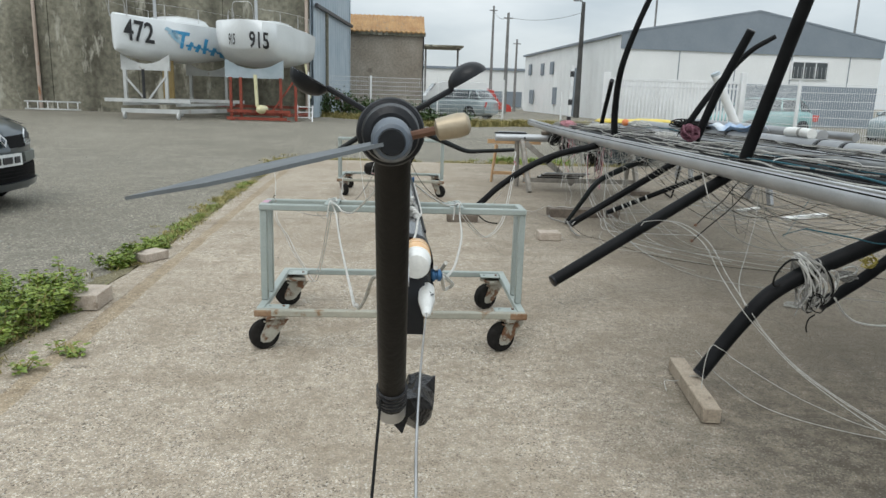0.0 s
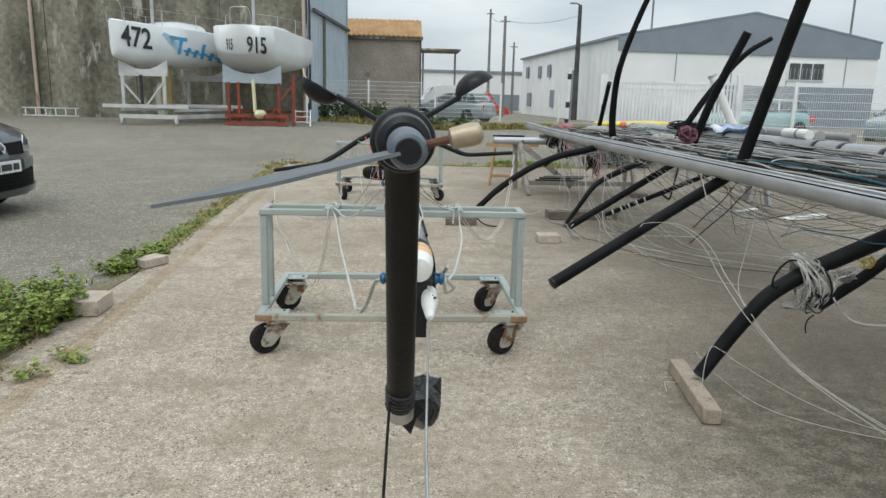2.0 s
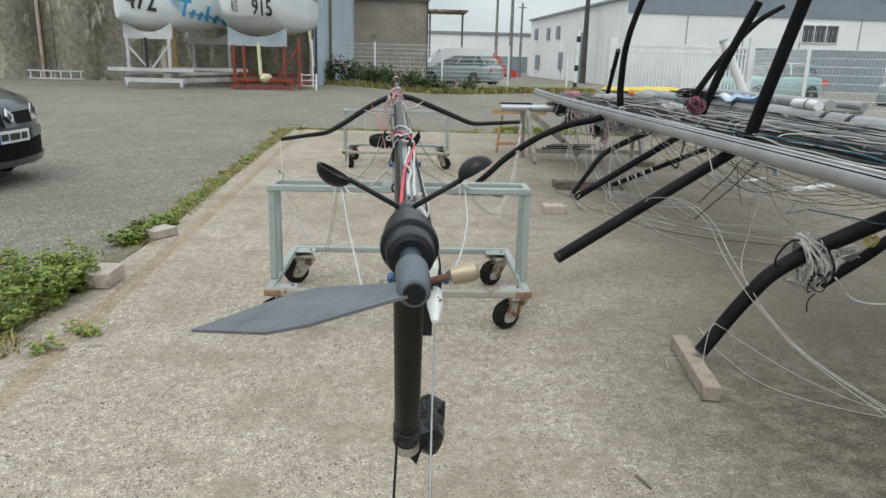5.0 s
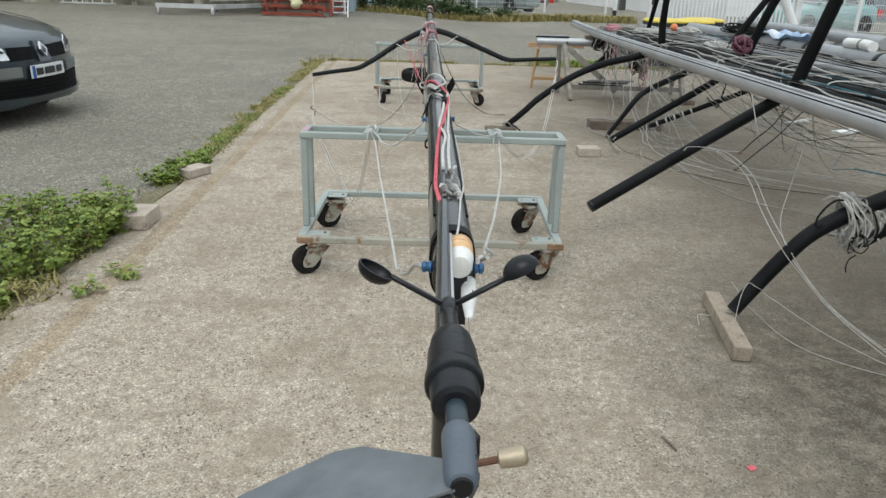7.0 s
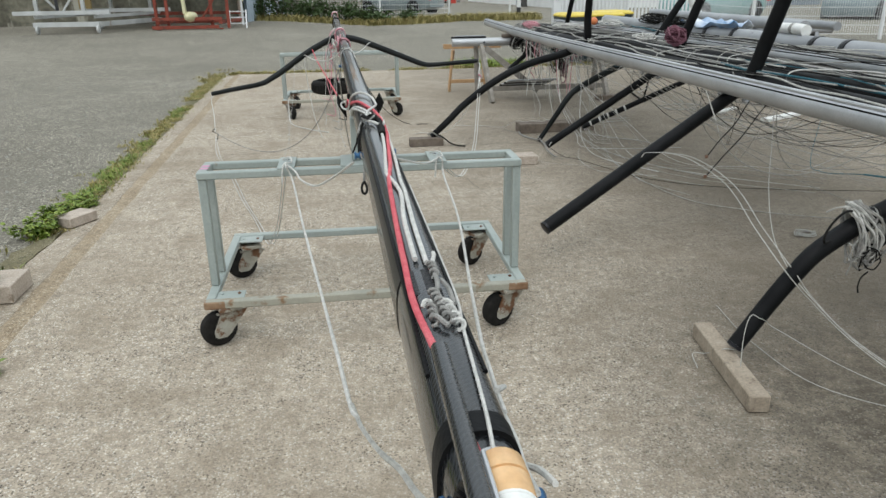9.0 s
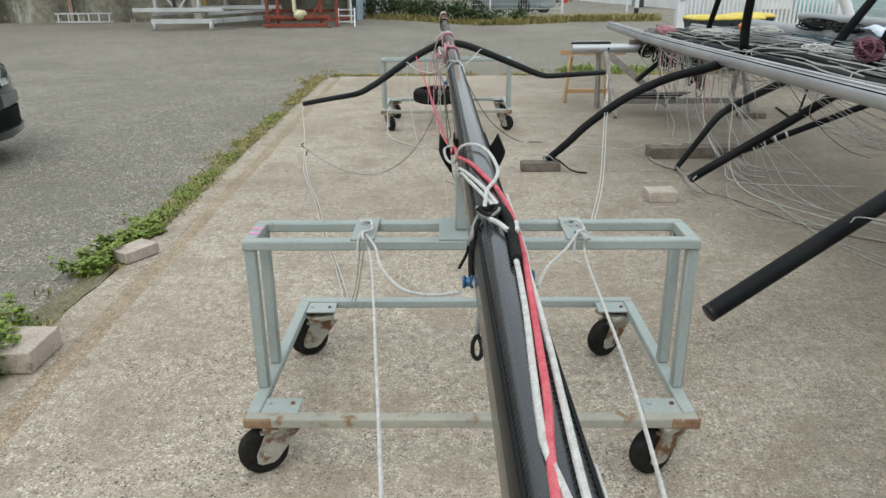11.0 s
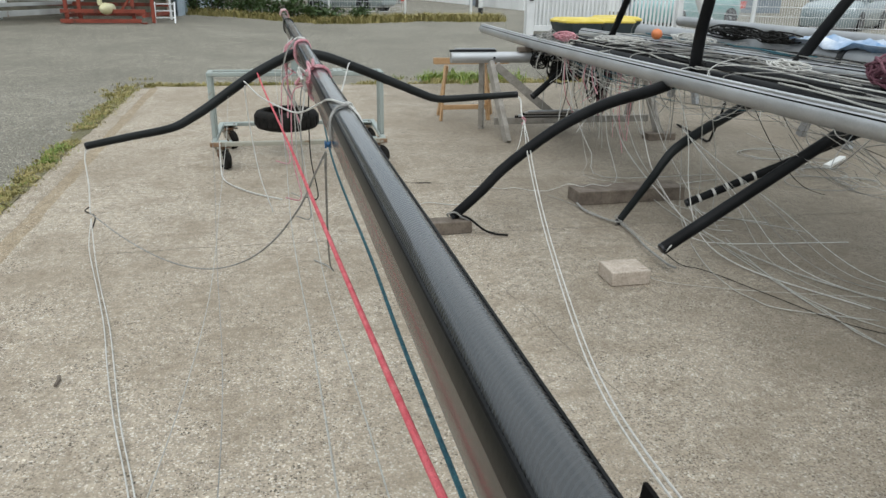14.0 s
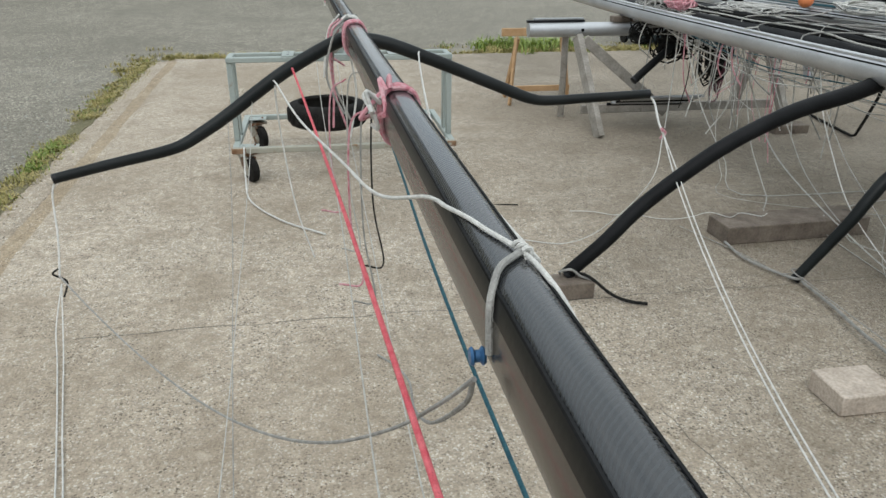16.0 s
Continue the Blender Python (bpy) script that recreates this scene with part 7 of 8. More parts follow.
rope([KR, (1.06, 7.62, 0.36), (0.93, 7.72, 0.13), (0.80, 7.83, 0.012), (0.62, 7.90, 0.010), (0.55, 7.86, 0.010)], 0.0024, ROPE_WHITE, "white rope tail trailing over the concrete")
rope([Vector((-0.29, 4.05, 0.662)), (-0.285, 3.98, 0.67), (-0.262, 3.95, 0.62), (-0.205, 3.5, 0.60), (-0.150, 3.05, 0.622), (-0.120, 2.8, 0.64), (-0.085, 2.48, 0.680), (-0.062, 2.27, 0.704), (-0.052, 2.21, 0.722)], 0.0035, ROPE_WHITE, "white rope sagging from trolley to masthead")
rope([(-0.060, 2.27, 0.706), (-0.046, 2.18, 0.724), (-0.026, 2.04, 0.785), (-0.010, 1.92, 0.850), (0.000, 1.85, 0.878), (0.012, 1.815, 0.886)], 0.0034, ROPE_DULL, "grey rope tail spliced on at the masthead")
rope([Vector((0.29, 4.05, 0.662)), (0.30, 3.98, 0.67), (0.30, 3.94, 0.62), (0.257, 3.3, 0.66), (0.192, 2.7, 0.70), (0.150, 2.35, 0.755), (0.134, 2.20, 0.790), (0.126, 2.12, 0.808), (0.118, 2.03, 0.830)], 0.0035, ROPE_WHITE, "white rope sagging from trolley to masthead")
rope([(0.122, 2.09, 0.822), (0.136, 2.13, 0.800), (0.146, 2.16, 0.783), (0.136, 2.17, 0.772), (0.126, 2.12, 0.785), (0.118, 2.04, 0.822), (0.106, 1.93, 0.864), (0.096, 1.85, 0.890), (0.093, 1.80, 0.906)], 0.0038, ROPE_WHITE, "white rope bight hooked at the masthead")
rope([(0.098, 1.88, 0.874), (0.106, 1.84, 0.897), (0.108, 1.80, 0.914)], 0.0032, ROPE_WHITE, "short white rope end at the masthead")
rope([Vector((-0.29, 4.04, 0.664)), (-0.25, 3.95, 0.655), (-0.22, 3.80, 0.66), (-0.16, 3.60, 0.69), (-0.09, 3.36, 0.78), on_mast(3.20, -104, 0.024)], 0.0035, ROPE_WHITE, "white rope slack between trolley and mast")
rope([Vector((0.29, 4.03, 0.664)), (0.22, 3.80, 0.70), (0.14, 3.5, 0.78), on_mast(3.22, 104, 0.024)], 0.0035, ROPE_WHITE, "white rope slack between trolley and mast")
for k, (x, y) in enumerate(((-0.29, 4.09), (0.29, 4.09))):
    rope([(x - 0.02, y + 0.05, 0.662), (x + 0.012, y + 0.02, 0.672), (x + 0.02, y - 0.04, 0.666), (x - 0.006, y - 0.08, 0.668), (x - 0.016, y - 0.1, 0.60)], 0.0035, ROPE_WHITE, "white rope hitched round the trolley plate")
# white rope from the spreader over the mast, with its grey tail
rope([(-0.42, 8.0, 0.72), (-0.40, 7.9, 0.735), (-0.30, 7.2, 0.76), (-0.19, 6.6, 0.80), (-0.14, 6.25, 0.845)] + along(((6.065, -78), (5.95, -48), (5.877, -23), (5.82, -5), (5.764, 14), (5.716, 36), (5.66, 62), (5.5, 92), (5.2, 112), (4.6, 118)), 0.004), 0.0033, ROPE_WHITE, "white rope from the spreader across the mast", seg=8)
rope(along(((5.765, 16), (5.75, 4), (5.726, -19), (5.70, -48), (5.685, -70), (5.674, -96)), 0.005), 0.0042, ROPE_GREY, "grey rope hitched over the mast", seg=8)
coil(on_mast(5.775, 12, 0.007), on_mast(5.75, 20, 0.007), 0.0050, 0.0028, 3, ROPE_WHITE, "white knot on the mast")
CL = mast_c(5.68) + Vector((-0.055, 0, -0.045))
rope([CL, (-0.115, 5.74, 0.765), (-0.159, 5.87, 0.635), (-0.24, 6.05, 0.478), (-0.33, 6.23, 0.351), (-0.429, 6.41, 0.252), (-0.535, 6.59, 0.178), (-0.649, 6.77, 0.129), (-0.769, 6.95, 0.103), (-0.896, 7.13, 0.10), (-1.03, 7.31, 0.119), (-1.17, 7.49, 0.16)], 0.0030, ROPE_GREY, "grey rope sagging from the mast to the spreader rope")
rope([CL, (-0.086, 5.74, 0.76), (-0.072, 6.1, 0.46), (-0.05, 6.5, 0.20), (-0.02, 6.85, 0.03), (-0.045, 6.97, 0.010), (-0.10, 7.05, 0.010)], 0.0034, ROPE_GREY, "grey rope tail hanging from the mast")
rope([Vector((0.20, 8.08, 0.80)), (0.17, 8.0, 0.82), (0.08, 7.2, 0.82), (0.02, 6.6, 0.85), on_mast(6.15, 80, 0.004), on_mast(5.75, 40, 0.006)], 0.0036, ROPE_WHITE, "thin white line from spreader to mast")
rope([Vector((-0.02, 7.9, 0.82))] + sag((-0.045, 7.6, 0.74), (-0.032, 4.35, 0.80), 0.06) + [Vector((-0.03, 4.16, 0.815))], 0.0032, ROPE_TEAL, "dark teal line running under the mast")
for k, (x0, z0, x1, z1, s_, mt) in enumerate(((-0.50, 0.655, -0.42, 0.66, 0.34, ROPE_WHITE), (-0.24, 0.80, -0.14, 0.76, 0.16, ROPE_WHITE), (-0.16, 0.80, -0.06, 0.70, 0.26, ROPE_WHITE), (-0.60, 0.60, -0.27, 0.66, 0.42, ROPE_GREY))):
    rope(sag((x0, 7.95, z0), (x1, 4.16 if k != 1 else 4.3, z1 if k != 0 else 0.658), s_, 11), 0.0014, ROPE_DULL if mt is ROPE_WHITE else mt, "thin pale line slung beneath the mast", group="thin lines")
rope([(-0.40, 8.03, 0.74), (-0.41, 7.98, 0.70), (-0.40, 7.97, 0.5), (-0.36, 7.9, 0.22), (-0.30, 7.85, 0.012)], 0.0034, ROPE_WHITE, "white rope hanging from the spreader")
rope([(-0.66, 8.93, 0.2), (-0.66, 8.90, 0.19), (-0.655, 8.80, 0.08), (-0.62, 8.6, 0.012), (-0.45, 8.3, 0.010), (-0.25, 8.1, 0.01)], 0.0045, ROPE_WHITE, "white rope trailing from the second trolley")
for k, (x, dz, mt) in enumerate(((-0.16, 0.42, ROPE_PINK), (-0.12, 0.55, ROPE_GREY), (-0.08, 0.50, ROPE_BLACK), (-0.20, 0.36, ROPE_PINK), (-0.14, 0.56, ROPE_DULL))):
    y = 6.9 + 0.14 * k
    rope([(x + 0.05, y, 0.85), (x, y, 0.80), (x - 0.01, y - 0.02, 0.80 - dz * 0.6), (x + 0.015, y - 0.05, 0.80 - dz), (x - 0.05, y - 0.08, 0.81 - dz)], 0.0030, mt, "rope tail hanging below the mast", group="hanging tails")
m2 = [on_mast(8.9, 100, 0.004), Vector((0.02, 8.8, 0.6)), Vector((0.25, 8.6, 0.2)), Vector((0.5, 8.45, 0.012)), Vector((0.72, 8.34, 0.01))]
rope(m2, 0.003, ROPE_BLACK, "thin black line trailing over the concrete")

# ---- cords in the pile ----
cr_ = random.Random(12)


def tangle(c, size, count, r, material, label, name="rope_bundle"):
    m = Mesh()
    c = Vector(c)
    for k in range(count):
        ax_ = Vector((cr_.uniform(-1, 1), cr_.uniform(-1, 1), cr_.uniform(-1, 1))).normalized()
        u = ax_.orthogonal().normalized()
        v = ax_.cross(u)
        rr_ = cr_.uniform(0.55, 1.0)
        o = Vector((cr_.uniform(-.25, .25) * size[0], cr_.uniform(-.25, .25) * size[1], cr_.uniform(-.25, .25) * size[2]))
        pts = []
        for j in range(15):
            a = j * math.tau / 14
            q = (u * math.cos(a) + v * math.sin(a)) * rr_ + Vector((cr_.uniform(-.08, .08), cr_.uniform(-.08, .08), cr_.uniform(-.08, .08)))
            pts.append(c + o + Vector((q.x * size[0], q.y * size[1], q.z * size[2])))
        m.tube(pts, r, 5)
    return solid(name, m, material, label, "rope bundle", "rope bundles", kind="stuff", at=tuple(c))


tangle((2.38, 6.54, 0.93), (0.07, 0.10, 0.07), 26, 0.006, ROPE_MAROON, "tangled maroon flecked rope on the pile")
tangle((2.03, 9.45, 0.87), (0.09, 0.12, 0.04), 14, 0.006, ROPE_PINK, "tangled pink rope on the silver mast")
tangle((2.0, 9.75, 0.80), (0.13, 0.22, 0.10), 16, 0.005, ROPE_GREY, "tangled grey cords at the masts' ends")
tangle((1.95, 9.8, 0.66), (0.09, 0.12, 0.12), 12, 0.005, ROPE_BLACK, "tangled black cords hanging at the trestle")
tangle((2.52, 9.74, 0.48), (0.05, 0.06, 0.26), 12, 0.006, ROPE_MAROON, "bundle of dark maroon cords hanging under the pile")
tangle((2.25, 9.85, 0.60), (0.10, 0.08, 0.09), 14, 0.006, ROPE_TEAL, "bundle of dark teal cords hanging at the trestle")
tangle((2.10, 9.5, 0.80), (0.16, 0.24, 0.06), 18, 0.0035, ROPE_DULL, "tangled pale cords over the masts' ends")
tangle((2.42, 9.3, 0.86), (0.22, 0.30, 0.03), 12, 0.0035, ROPE_WHITE, "loose pale cord loops on the masts")
tangle((2.62, 8.6, 0.92), (0.10, 0.25, 0.03), 8, 0.005, ROPE_WHITE, "white rope loops on the pile")
tangle((2.45, 7.3, 0.87), (0.08, 0.16, 0.03), 8, 0.005, ROPE_WHITE, "white rope loops on the pile")
tangle((3.3, 8.6, 0.93), (0.10, 0.3, 0.04), 12, 0.006, ROPE_BLACK, "black straps round the thick grey mast")
# coil hung on the thick spreader
for k in range(20):
    # pale strands gathered at one hitch, fanning down and back up behind the spar
    v = (k % 10) / 9
    top = Vector((1.592 + 0.050 * v * cr_.random(), 3.43, 0.528 + 0.02 * v))
    low = Vector((1.625 + 0.100 * v + cr_.uniform(-.012, .012), 3.415, 0.372 + 0.045 * cr_.random() - 0.02 * math.sin(3 * v)))
    if k >= 10:
        low.z += cr_.uniform(0.0, 0.05)
    belly = Vector((0.030 + 0.050 * v, 0, 0.012)) * cr_.uniform(0.5, 1.1)
    pts = []
    for j in range(12):
        a = j * math.tau / 12
        dn, side = 0.5 - 0.5 * math.cos(a), math.sin(a)
        p = top.lerp(low, dn) + belly * (4 * dn * (1 - dn)) + Vector((0.006 * side, -0.047 * side * (1 - 0.45 * dn), 0.048 * (1 - dn) ** 3))
        pts.append(p + Vector((cr_.uniform(-.007, .007), cr_.uniform(-.005, .005), cr_.uniform(-.007, .007))))
    pts.append(pts[0])
    rope(pts, cr_.choice((0.0028, 0.0034, 0.0038)), (ROPE_WHITE, ROPE_GREY, ROPE_WHITE, ROPE_DULL, ROPE_GREY)[k % 5], "loop of pale cord coiled over the thick spreader", n=4, group="coiled cord loops", name="cord_loop")
tangle((1.675, 3.405, 0.405), (0.040, 0.022, 0.048), 16, 0.0022, ROPE_GREY, "grey cords bunched inside the hanging coil")
tangle((1.690, 3.40, 0.410), (0.040, 0.024, 0.045), 7, 0.0024, ROPE_BLACK, "black cords bunched inside the hanging coil")
for k, x in enumerate((1.668, 1.682, 1.690)):
    zc = 0.516 + 0.5 * (x - 1.66)
    rope([(x + 0.024 * math.sin(a) * 0.6, 3.43 - 0.040 * math.cos(a), zc + 0.042 * math.sin(a)) for a in np.linspace(0, math.tau, 13)], 0.0034, (ROPE_BLACK, ROPE_GREY, ROPE_BLACK)[k], "dark cord turn round the thick spreader", n=3, group="coiled cord loops", name="cord_loop")
rope([(1.705, 3.385, 0.545), (1.728, 3.375, 0.500), (1.742, 3.375, 0.455), (1.738, 3.38, 0.430)], 0.004, ROPE_BLACK, "black cord end beside the coil", name="cord_loop")
rope([(1.618, 3.385, 0.470), (1.606, 3.38, 0.430), (1.612, 3.38, 0.390), (1.602, 3.38, 0.350)], 0.0024, ROPE_GREY, "frayed grey cord end below the coil", name="cord_loop")
rope([(1.690, 3.39, 0.352), (1.665, 3.385, 0.335), (1.655, 3.38, 0.305), (1.661, 3.38, 0.280)], 0.0028, ROPE_BLACK, "black cord end hooked below the coil", name="cord_loop")
rope([(1.22, 3.30, 0.012), (1.25, 3.36, 0.15), (1.285, 3.392, 0.215), (1.318, 3.388, 0.205), (1.352, 3.40, 0.185), (1.40, 3.39, 0.15), (1.62, 3.20, 0.05), (1.9, 3.0, 0.012), (2.7, 2.75, 0.012)], 0.0016, ROPE_DULL, "thin pale line hitched round the spreader foot", group="long lines")
rope([(1.595, 3.40, 0.572), (1.562, 3.385, 0.576), (1.530, 3.38, 0.556), (1.503, 3.38, 0.515), (1.497, 3.38, 0.484), (1.510, 3.39, 0.468), (1.535, 3.40, 0.470)], 0.0042, ROPE_BLACK, "black cord loop on the thick spreader", name="cord_loop")
rope([(1.585, 3.40, 0.585), (1.555, 3.42, 0.580), (1.540, 3.45, 0.555)], 0.0028, ROPE_DULL, "pale cord end on the thick spreader", name="cord_loop")
rope([(1.735, 3.40, 0.532), (1.765, 3.41, 0.525), (1.785, 3.42, 0.495), (1.790, 3.43, 0.455), (1.80, 3.45, 0.448), (1.86, 3.54, 0.462), (1.965, 3.60, 0.470), (1.985, 3.61, 0.490), (1.960, 3.61, 0.500), (1.92, 3.61, 0.490)], 0.0040, ROPE_WHITE, "white cord looped between two spreaders")
tangle((1.935, 3.605, 0.462), (0.050, 0.025, 0.026), 13, 0.0028, ROPE_GREY, "grey cords bundled on the second spreader")
rope([(1.755, 3.38, 0.425), (1.788, 3.40, 0.392), (1.833, 3.42, 0.348), (1.894, 3.42, 0.312), (2.011, 3.42, 0.300), (2.2, 3.40, 0.33), (2.6, 3.3, 0.5)], 0.0040, ROPE_WHITE, "white cord slack below the thick spreader")
tangle((2.36, 4.68, 0.012), (0.07, 0.055, 0.006), 5, 0.003, ROPE_DULL, "wad of frayed white rope on the concrete")
YELLOW = shade("yellow_flecked_cord", (0.35, 0.28, 0.05), (0.48, 0.40, 0.10), 60, 0.8, 0, 0.3, 300)
tangle((2.045, 3.63, 0.520), (0.042, 0.03, 0.038), 6, 0.0024, YELLOW, "small bundle of yellow flecked cord")
rope([(1.40, 7.95, 0.010), (1.508, 7.647, 0.010), (1.56, 7.42, 0.012), (1.588, 7.33, 0.035), (1.56, 7.10, 0.050), (1.50, 6.80, 0.085), (1.463, 6.622, 0.118)], 0.0018, ROPE_GREY, "grey line joining the spreader feet over the concrete", group="long lines")
rope([(1.462, 6.60, 0.110), (1.475, 6.585, 0.145), (1.495, 6.60, 0.155), (1.480, 6.640, 0.120), (1.462, 6.60, 0.110)], 0.0032, ROPE_WHITE, "white cord end knotted on a spreader foot", group="long lines")
rope([(1.595, 7.32, 0.03), (1.58, 7.36, 0.045), (1.612, 7.37, 0.04), (1.602, 7.325, 0.025)], 0.0032, ROPE_GREY, "grey cord knotted on a spreader foot", group="long lines")
for k in range(4):
    rope([P0 + Vector((0.01 * k, -0.02, -0.01)), P0 + Vector((0.03 + 0.02 * k, -0.06 - 0.03 * k, -0.07)), P0 + Vector((0.09 + 0.03 * k, -0.10 + 0.06 * k, -0.120)), P0 + Vector((0.20 + 0.03 * k, -0.16 + 0.09 * k, -0.122))], 0.0017, (ROPE_WHITE, ROPE_DULL)[k % 2], "frayed cord trailing from the taped spreader", group="long lines")
# long lines sweeping from the pile down to the concrete
for k, o in enumerate((0.0, 0.030)):
    rope([(1.405, 4.70, 0.468), (1.425, 4.66, 0.500), (1.434 + o, 4.3, 0.558), (1.42 + o, 3.9, 0.540), (1.385 + o, 3.6, 0.456), (1.404 + o, 3.415, 0.361), (1.474 + o * 0.5, 3.355, 0.272), (1.56 + o * 0.3, 3.20, 0.170), (1.70 + o, 2.96, 0.075), (1.86 + o, 2.78, 0.012), (2.5, 2.4 + o, 0.012)], 0.0019, ROPE_DULL, "long pale line sweeping down to the concrete", group="long lines")
rope([(2.02, 4.60, 0.76), (1.95, 4.46, 0.56), (1.77, 4.155, 0.446), (1.517, 3.694, 0.403), (1.458, 3.50, 0.353), (1.462, 3.37, 0.298), (1.57, 3.21, 0.175), (1.75, 2.99, 0.07), (1.93, 2.82, 0.012), (2.5, 2.55, 0.012)], 0.0019, ROPE_DULL, "long pale line hanging down to the concrete", group="long lines")
rope([(1.84, 4.95, 0.755), (1.79, 4.72, 0.640), (1.84, 4.70, 0.510), (1.94, 4.70, 0.425), (2.063, 4.7, 0.366), (2.238, 4.7, 0.335), (2.42, 4.7, 0.363), (2.56, 4.7, 0.40), (2.9, 4.75, 0.56), (3.1, 4.8, 0.70)], 0.0030, ROPE_DULL, "white cord slung in a deep arc under the masts", group="long lines")
rope([(2.03, 7.80, 0.088), (2.02, 7.72, 0.010), (1.95, 6.6, 0.008), (1.946, 5.95, 0.008), (2.04, 5.42, 0.008), (2.26, 5.17, 0.008), (2.6, 4.95, 0.008), (3.2, 4.7, 0.008)], 0.0022, ROPE_DULL, "pale line lying slack on the concrete", group="long lines")
rope([(1.60, 3.385, 0.700), (1.794, 3.385, 0.668), (1.928, 3.385, 0.646), (2.2, 3.45, 0.66), (2.6, 3.6, 0.72)], 0.0030, ROPE_TEAL, "teal cord passing over the thick spreader", group="long lines")
rope([(1.60, 3.385, 0.700), (1.75, 3.8, 0.60), (2.05, 4.3, 0.52), (2.5, 4.9, 0.62)], 0.0016, ROPE_TEAL, "thin teal cord slung under the masts", group="long lines")
rope([(1.45, 3.9, 0.01), (1.42, 3.55, 0.012), (1.5, 3.2, 0.012), (1.9, 2.95, 0.01), (2.6, 2.8, 0.01)], 0.0016, ROPE_DULL, "thin pale line lying on the concrete", group="long lines")
rope([(1.13, 3.42, 0.012), (1.16, 3.52, 0.012), (1.20, 3.50, 0.02), (1.235, 3.44, 0.066), (1.275, 3.42, 0.07)], 0.0018, ROPE_DULL, "frayed cord end at the spreader foot", group="long lines")
for a, b in (((1.61, 4.42, 0.53), (2.02, 4.75, 0.78)), ((1.545, 4.29, 0.47), (2.08, 4.70, 0.76))):
    rope(sag(a, b, 0.01, 5), 0.003, ROPE_BLACK, "thin dark rod slung under the masts", group="thin rods")
    solid("rod_end", Mesh().lathe(a, (-1, -0.6, -0.4), [(0, 0.004), (0.01, 0.009), (0.02, 0.004)], 8), RUST_HUB, "small knob at the dark rod's end", "knob", "rod ends", at=a)
# slack lines under the silver mast
for k in range(24):
    y0 = cr_.uniform(5.8, 8.8)
    y1 = y0 + cr_.uniform(-1.6, 1.2)
    x0, x1 = cr_.choice((1.86, 1.92, 2.1, 2.35)), cr_.uniform(1.9, 3.0)
    a, b = (x0, y0, 0.76), (x1, y1, cr_.choice((0.74, 0.76, 0.78)))
    rope(sag(a, b, cr_.uniform(0.05, 0.24), 9, cr_.uniform(-.2, .1)), cr_.choice((0.0012, 0.0016, 0.0024)), cr_.choice((ROPE_DULL, ROPE_GREY, ROPE_GREY, WIRE)), "slack pale cord slung below the masts", n=4, group="slack cords", name="cord")
for k in range(16):
    # taut weathered lines strung low under the near masts
    y0 = cr_.uniform(4.6, 5.6)
    rope(sag((1.88 + cr_.uniform(0, .1), y0, 0.74), (cr_.uniform(2.7, 3.4), y0 + cr_.uniform(-0.6, 0.4), 0.72), cr_.uniform(0.10, 0.36), 9, cr_.uniform(-.3, 0.1)), cr_.choice((0.0012, 0.0016, 0.0022)), cr_.choice((ROPE_GREY, ROPE_BLACK, ROPE_GREY, ROPE_DULL)), "grey weathered line slung below the masts", n=4, group="slack cords", name="cord")
for k in range(64):
    y0 = cr_.uniform(8.4, 9.95)
    x0 = cr_.choice((1.95, 2.08, 2.37, 2.52))
    dn = cr_.uniform(0.2, 0.68)
    rope([(x0, y0, 0.79), (x0 - 0.06, y0 - 0.03, 0.74), (x0 - 0.07 + cr_.uniform(-.05, .05), y0 - 0.06, 0.76 - dn * 0.6), (x0 - 0.05 + cr_.uniform(-.1, .1), y0 - 0.08 + cr_.uniform(-.1, .1), 0.77 - dn)], cr_.choice((0.002, 0.003, 0.004)), cr_.choice((ROPE_DULL, ROPE_DULL, ROPE_WHITE, ROPE_GREY, ROPE_BLACK, ROPE_PINK)), "cord hanging from the masts' ends", n=5, group="hanging cords", name="cord")
# cords lying along the top of the pile
for k in range(16):
    x = cr_.uniform(1.95, 3.0)
    ya = cr_.uniform(2.0, 6.0)
    yb = ya + cr_.uniform(2.0, 4.5)
    yb = min(yb, 10.2)
    nn_ = 12
    ph = cr_.uniform(0, 6)
    rope([(x + 0.05 * math.sin(ph + 1.1 * j) + cr_.uniform(-.02, .02), ya + (yb - ya) * j / nn_, 0.852 + (0.045 if 2.6 < x < 2.85 else 0.0) + cr_.uniform(-.004, .01)) for j in range(nn_ + 1)], cr_.choice((0.0025, 0.0035, 0.0045)), cr_.choice((ROPE_WHITE, ROPE_DULL, ROPE_DULL, ROPE_GREY, ROPE_BLACK)), "slack cord lying along the stacked masts", n=4, group="cords along the pile", name="cord")
for k in range(14):
    y = cr_.uniform(4.0, 9.8)
    xa, xb = cr_.uniform(1.86, 2.3), cr_.uniform(2.4, 3.3)
    rope([(xa, y, 0.80), (xa + 0.05, y + 0.05, 0.862), ((xa + xb) / 2, y + cr_.uniform(-.4, .4), 0.875), (xb, y + cr_.uniform(-.5, .5), 0.88), (xb + 0.06, y + cr_.uniform(-.5, .5), 0.80)], cr_.choice((0.0025, 0.0035)), cr_.choice((ROPE_WHITE, ROPE_DULL, ROPE_GREY)), "cord thrown across the stacked masts", n=5, group="cords along the pile", name="cord")
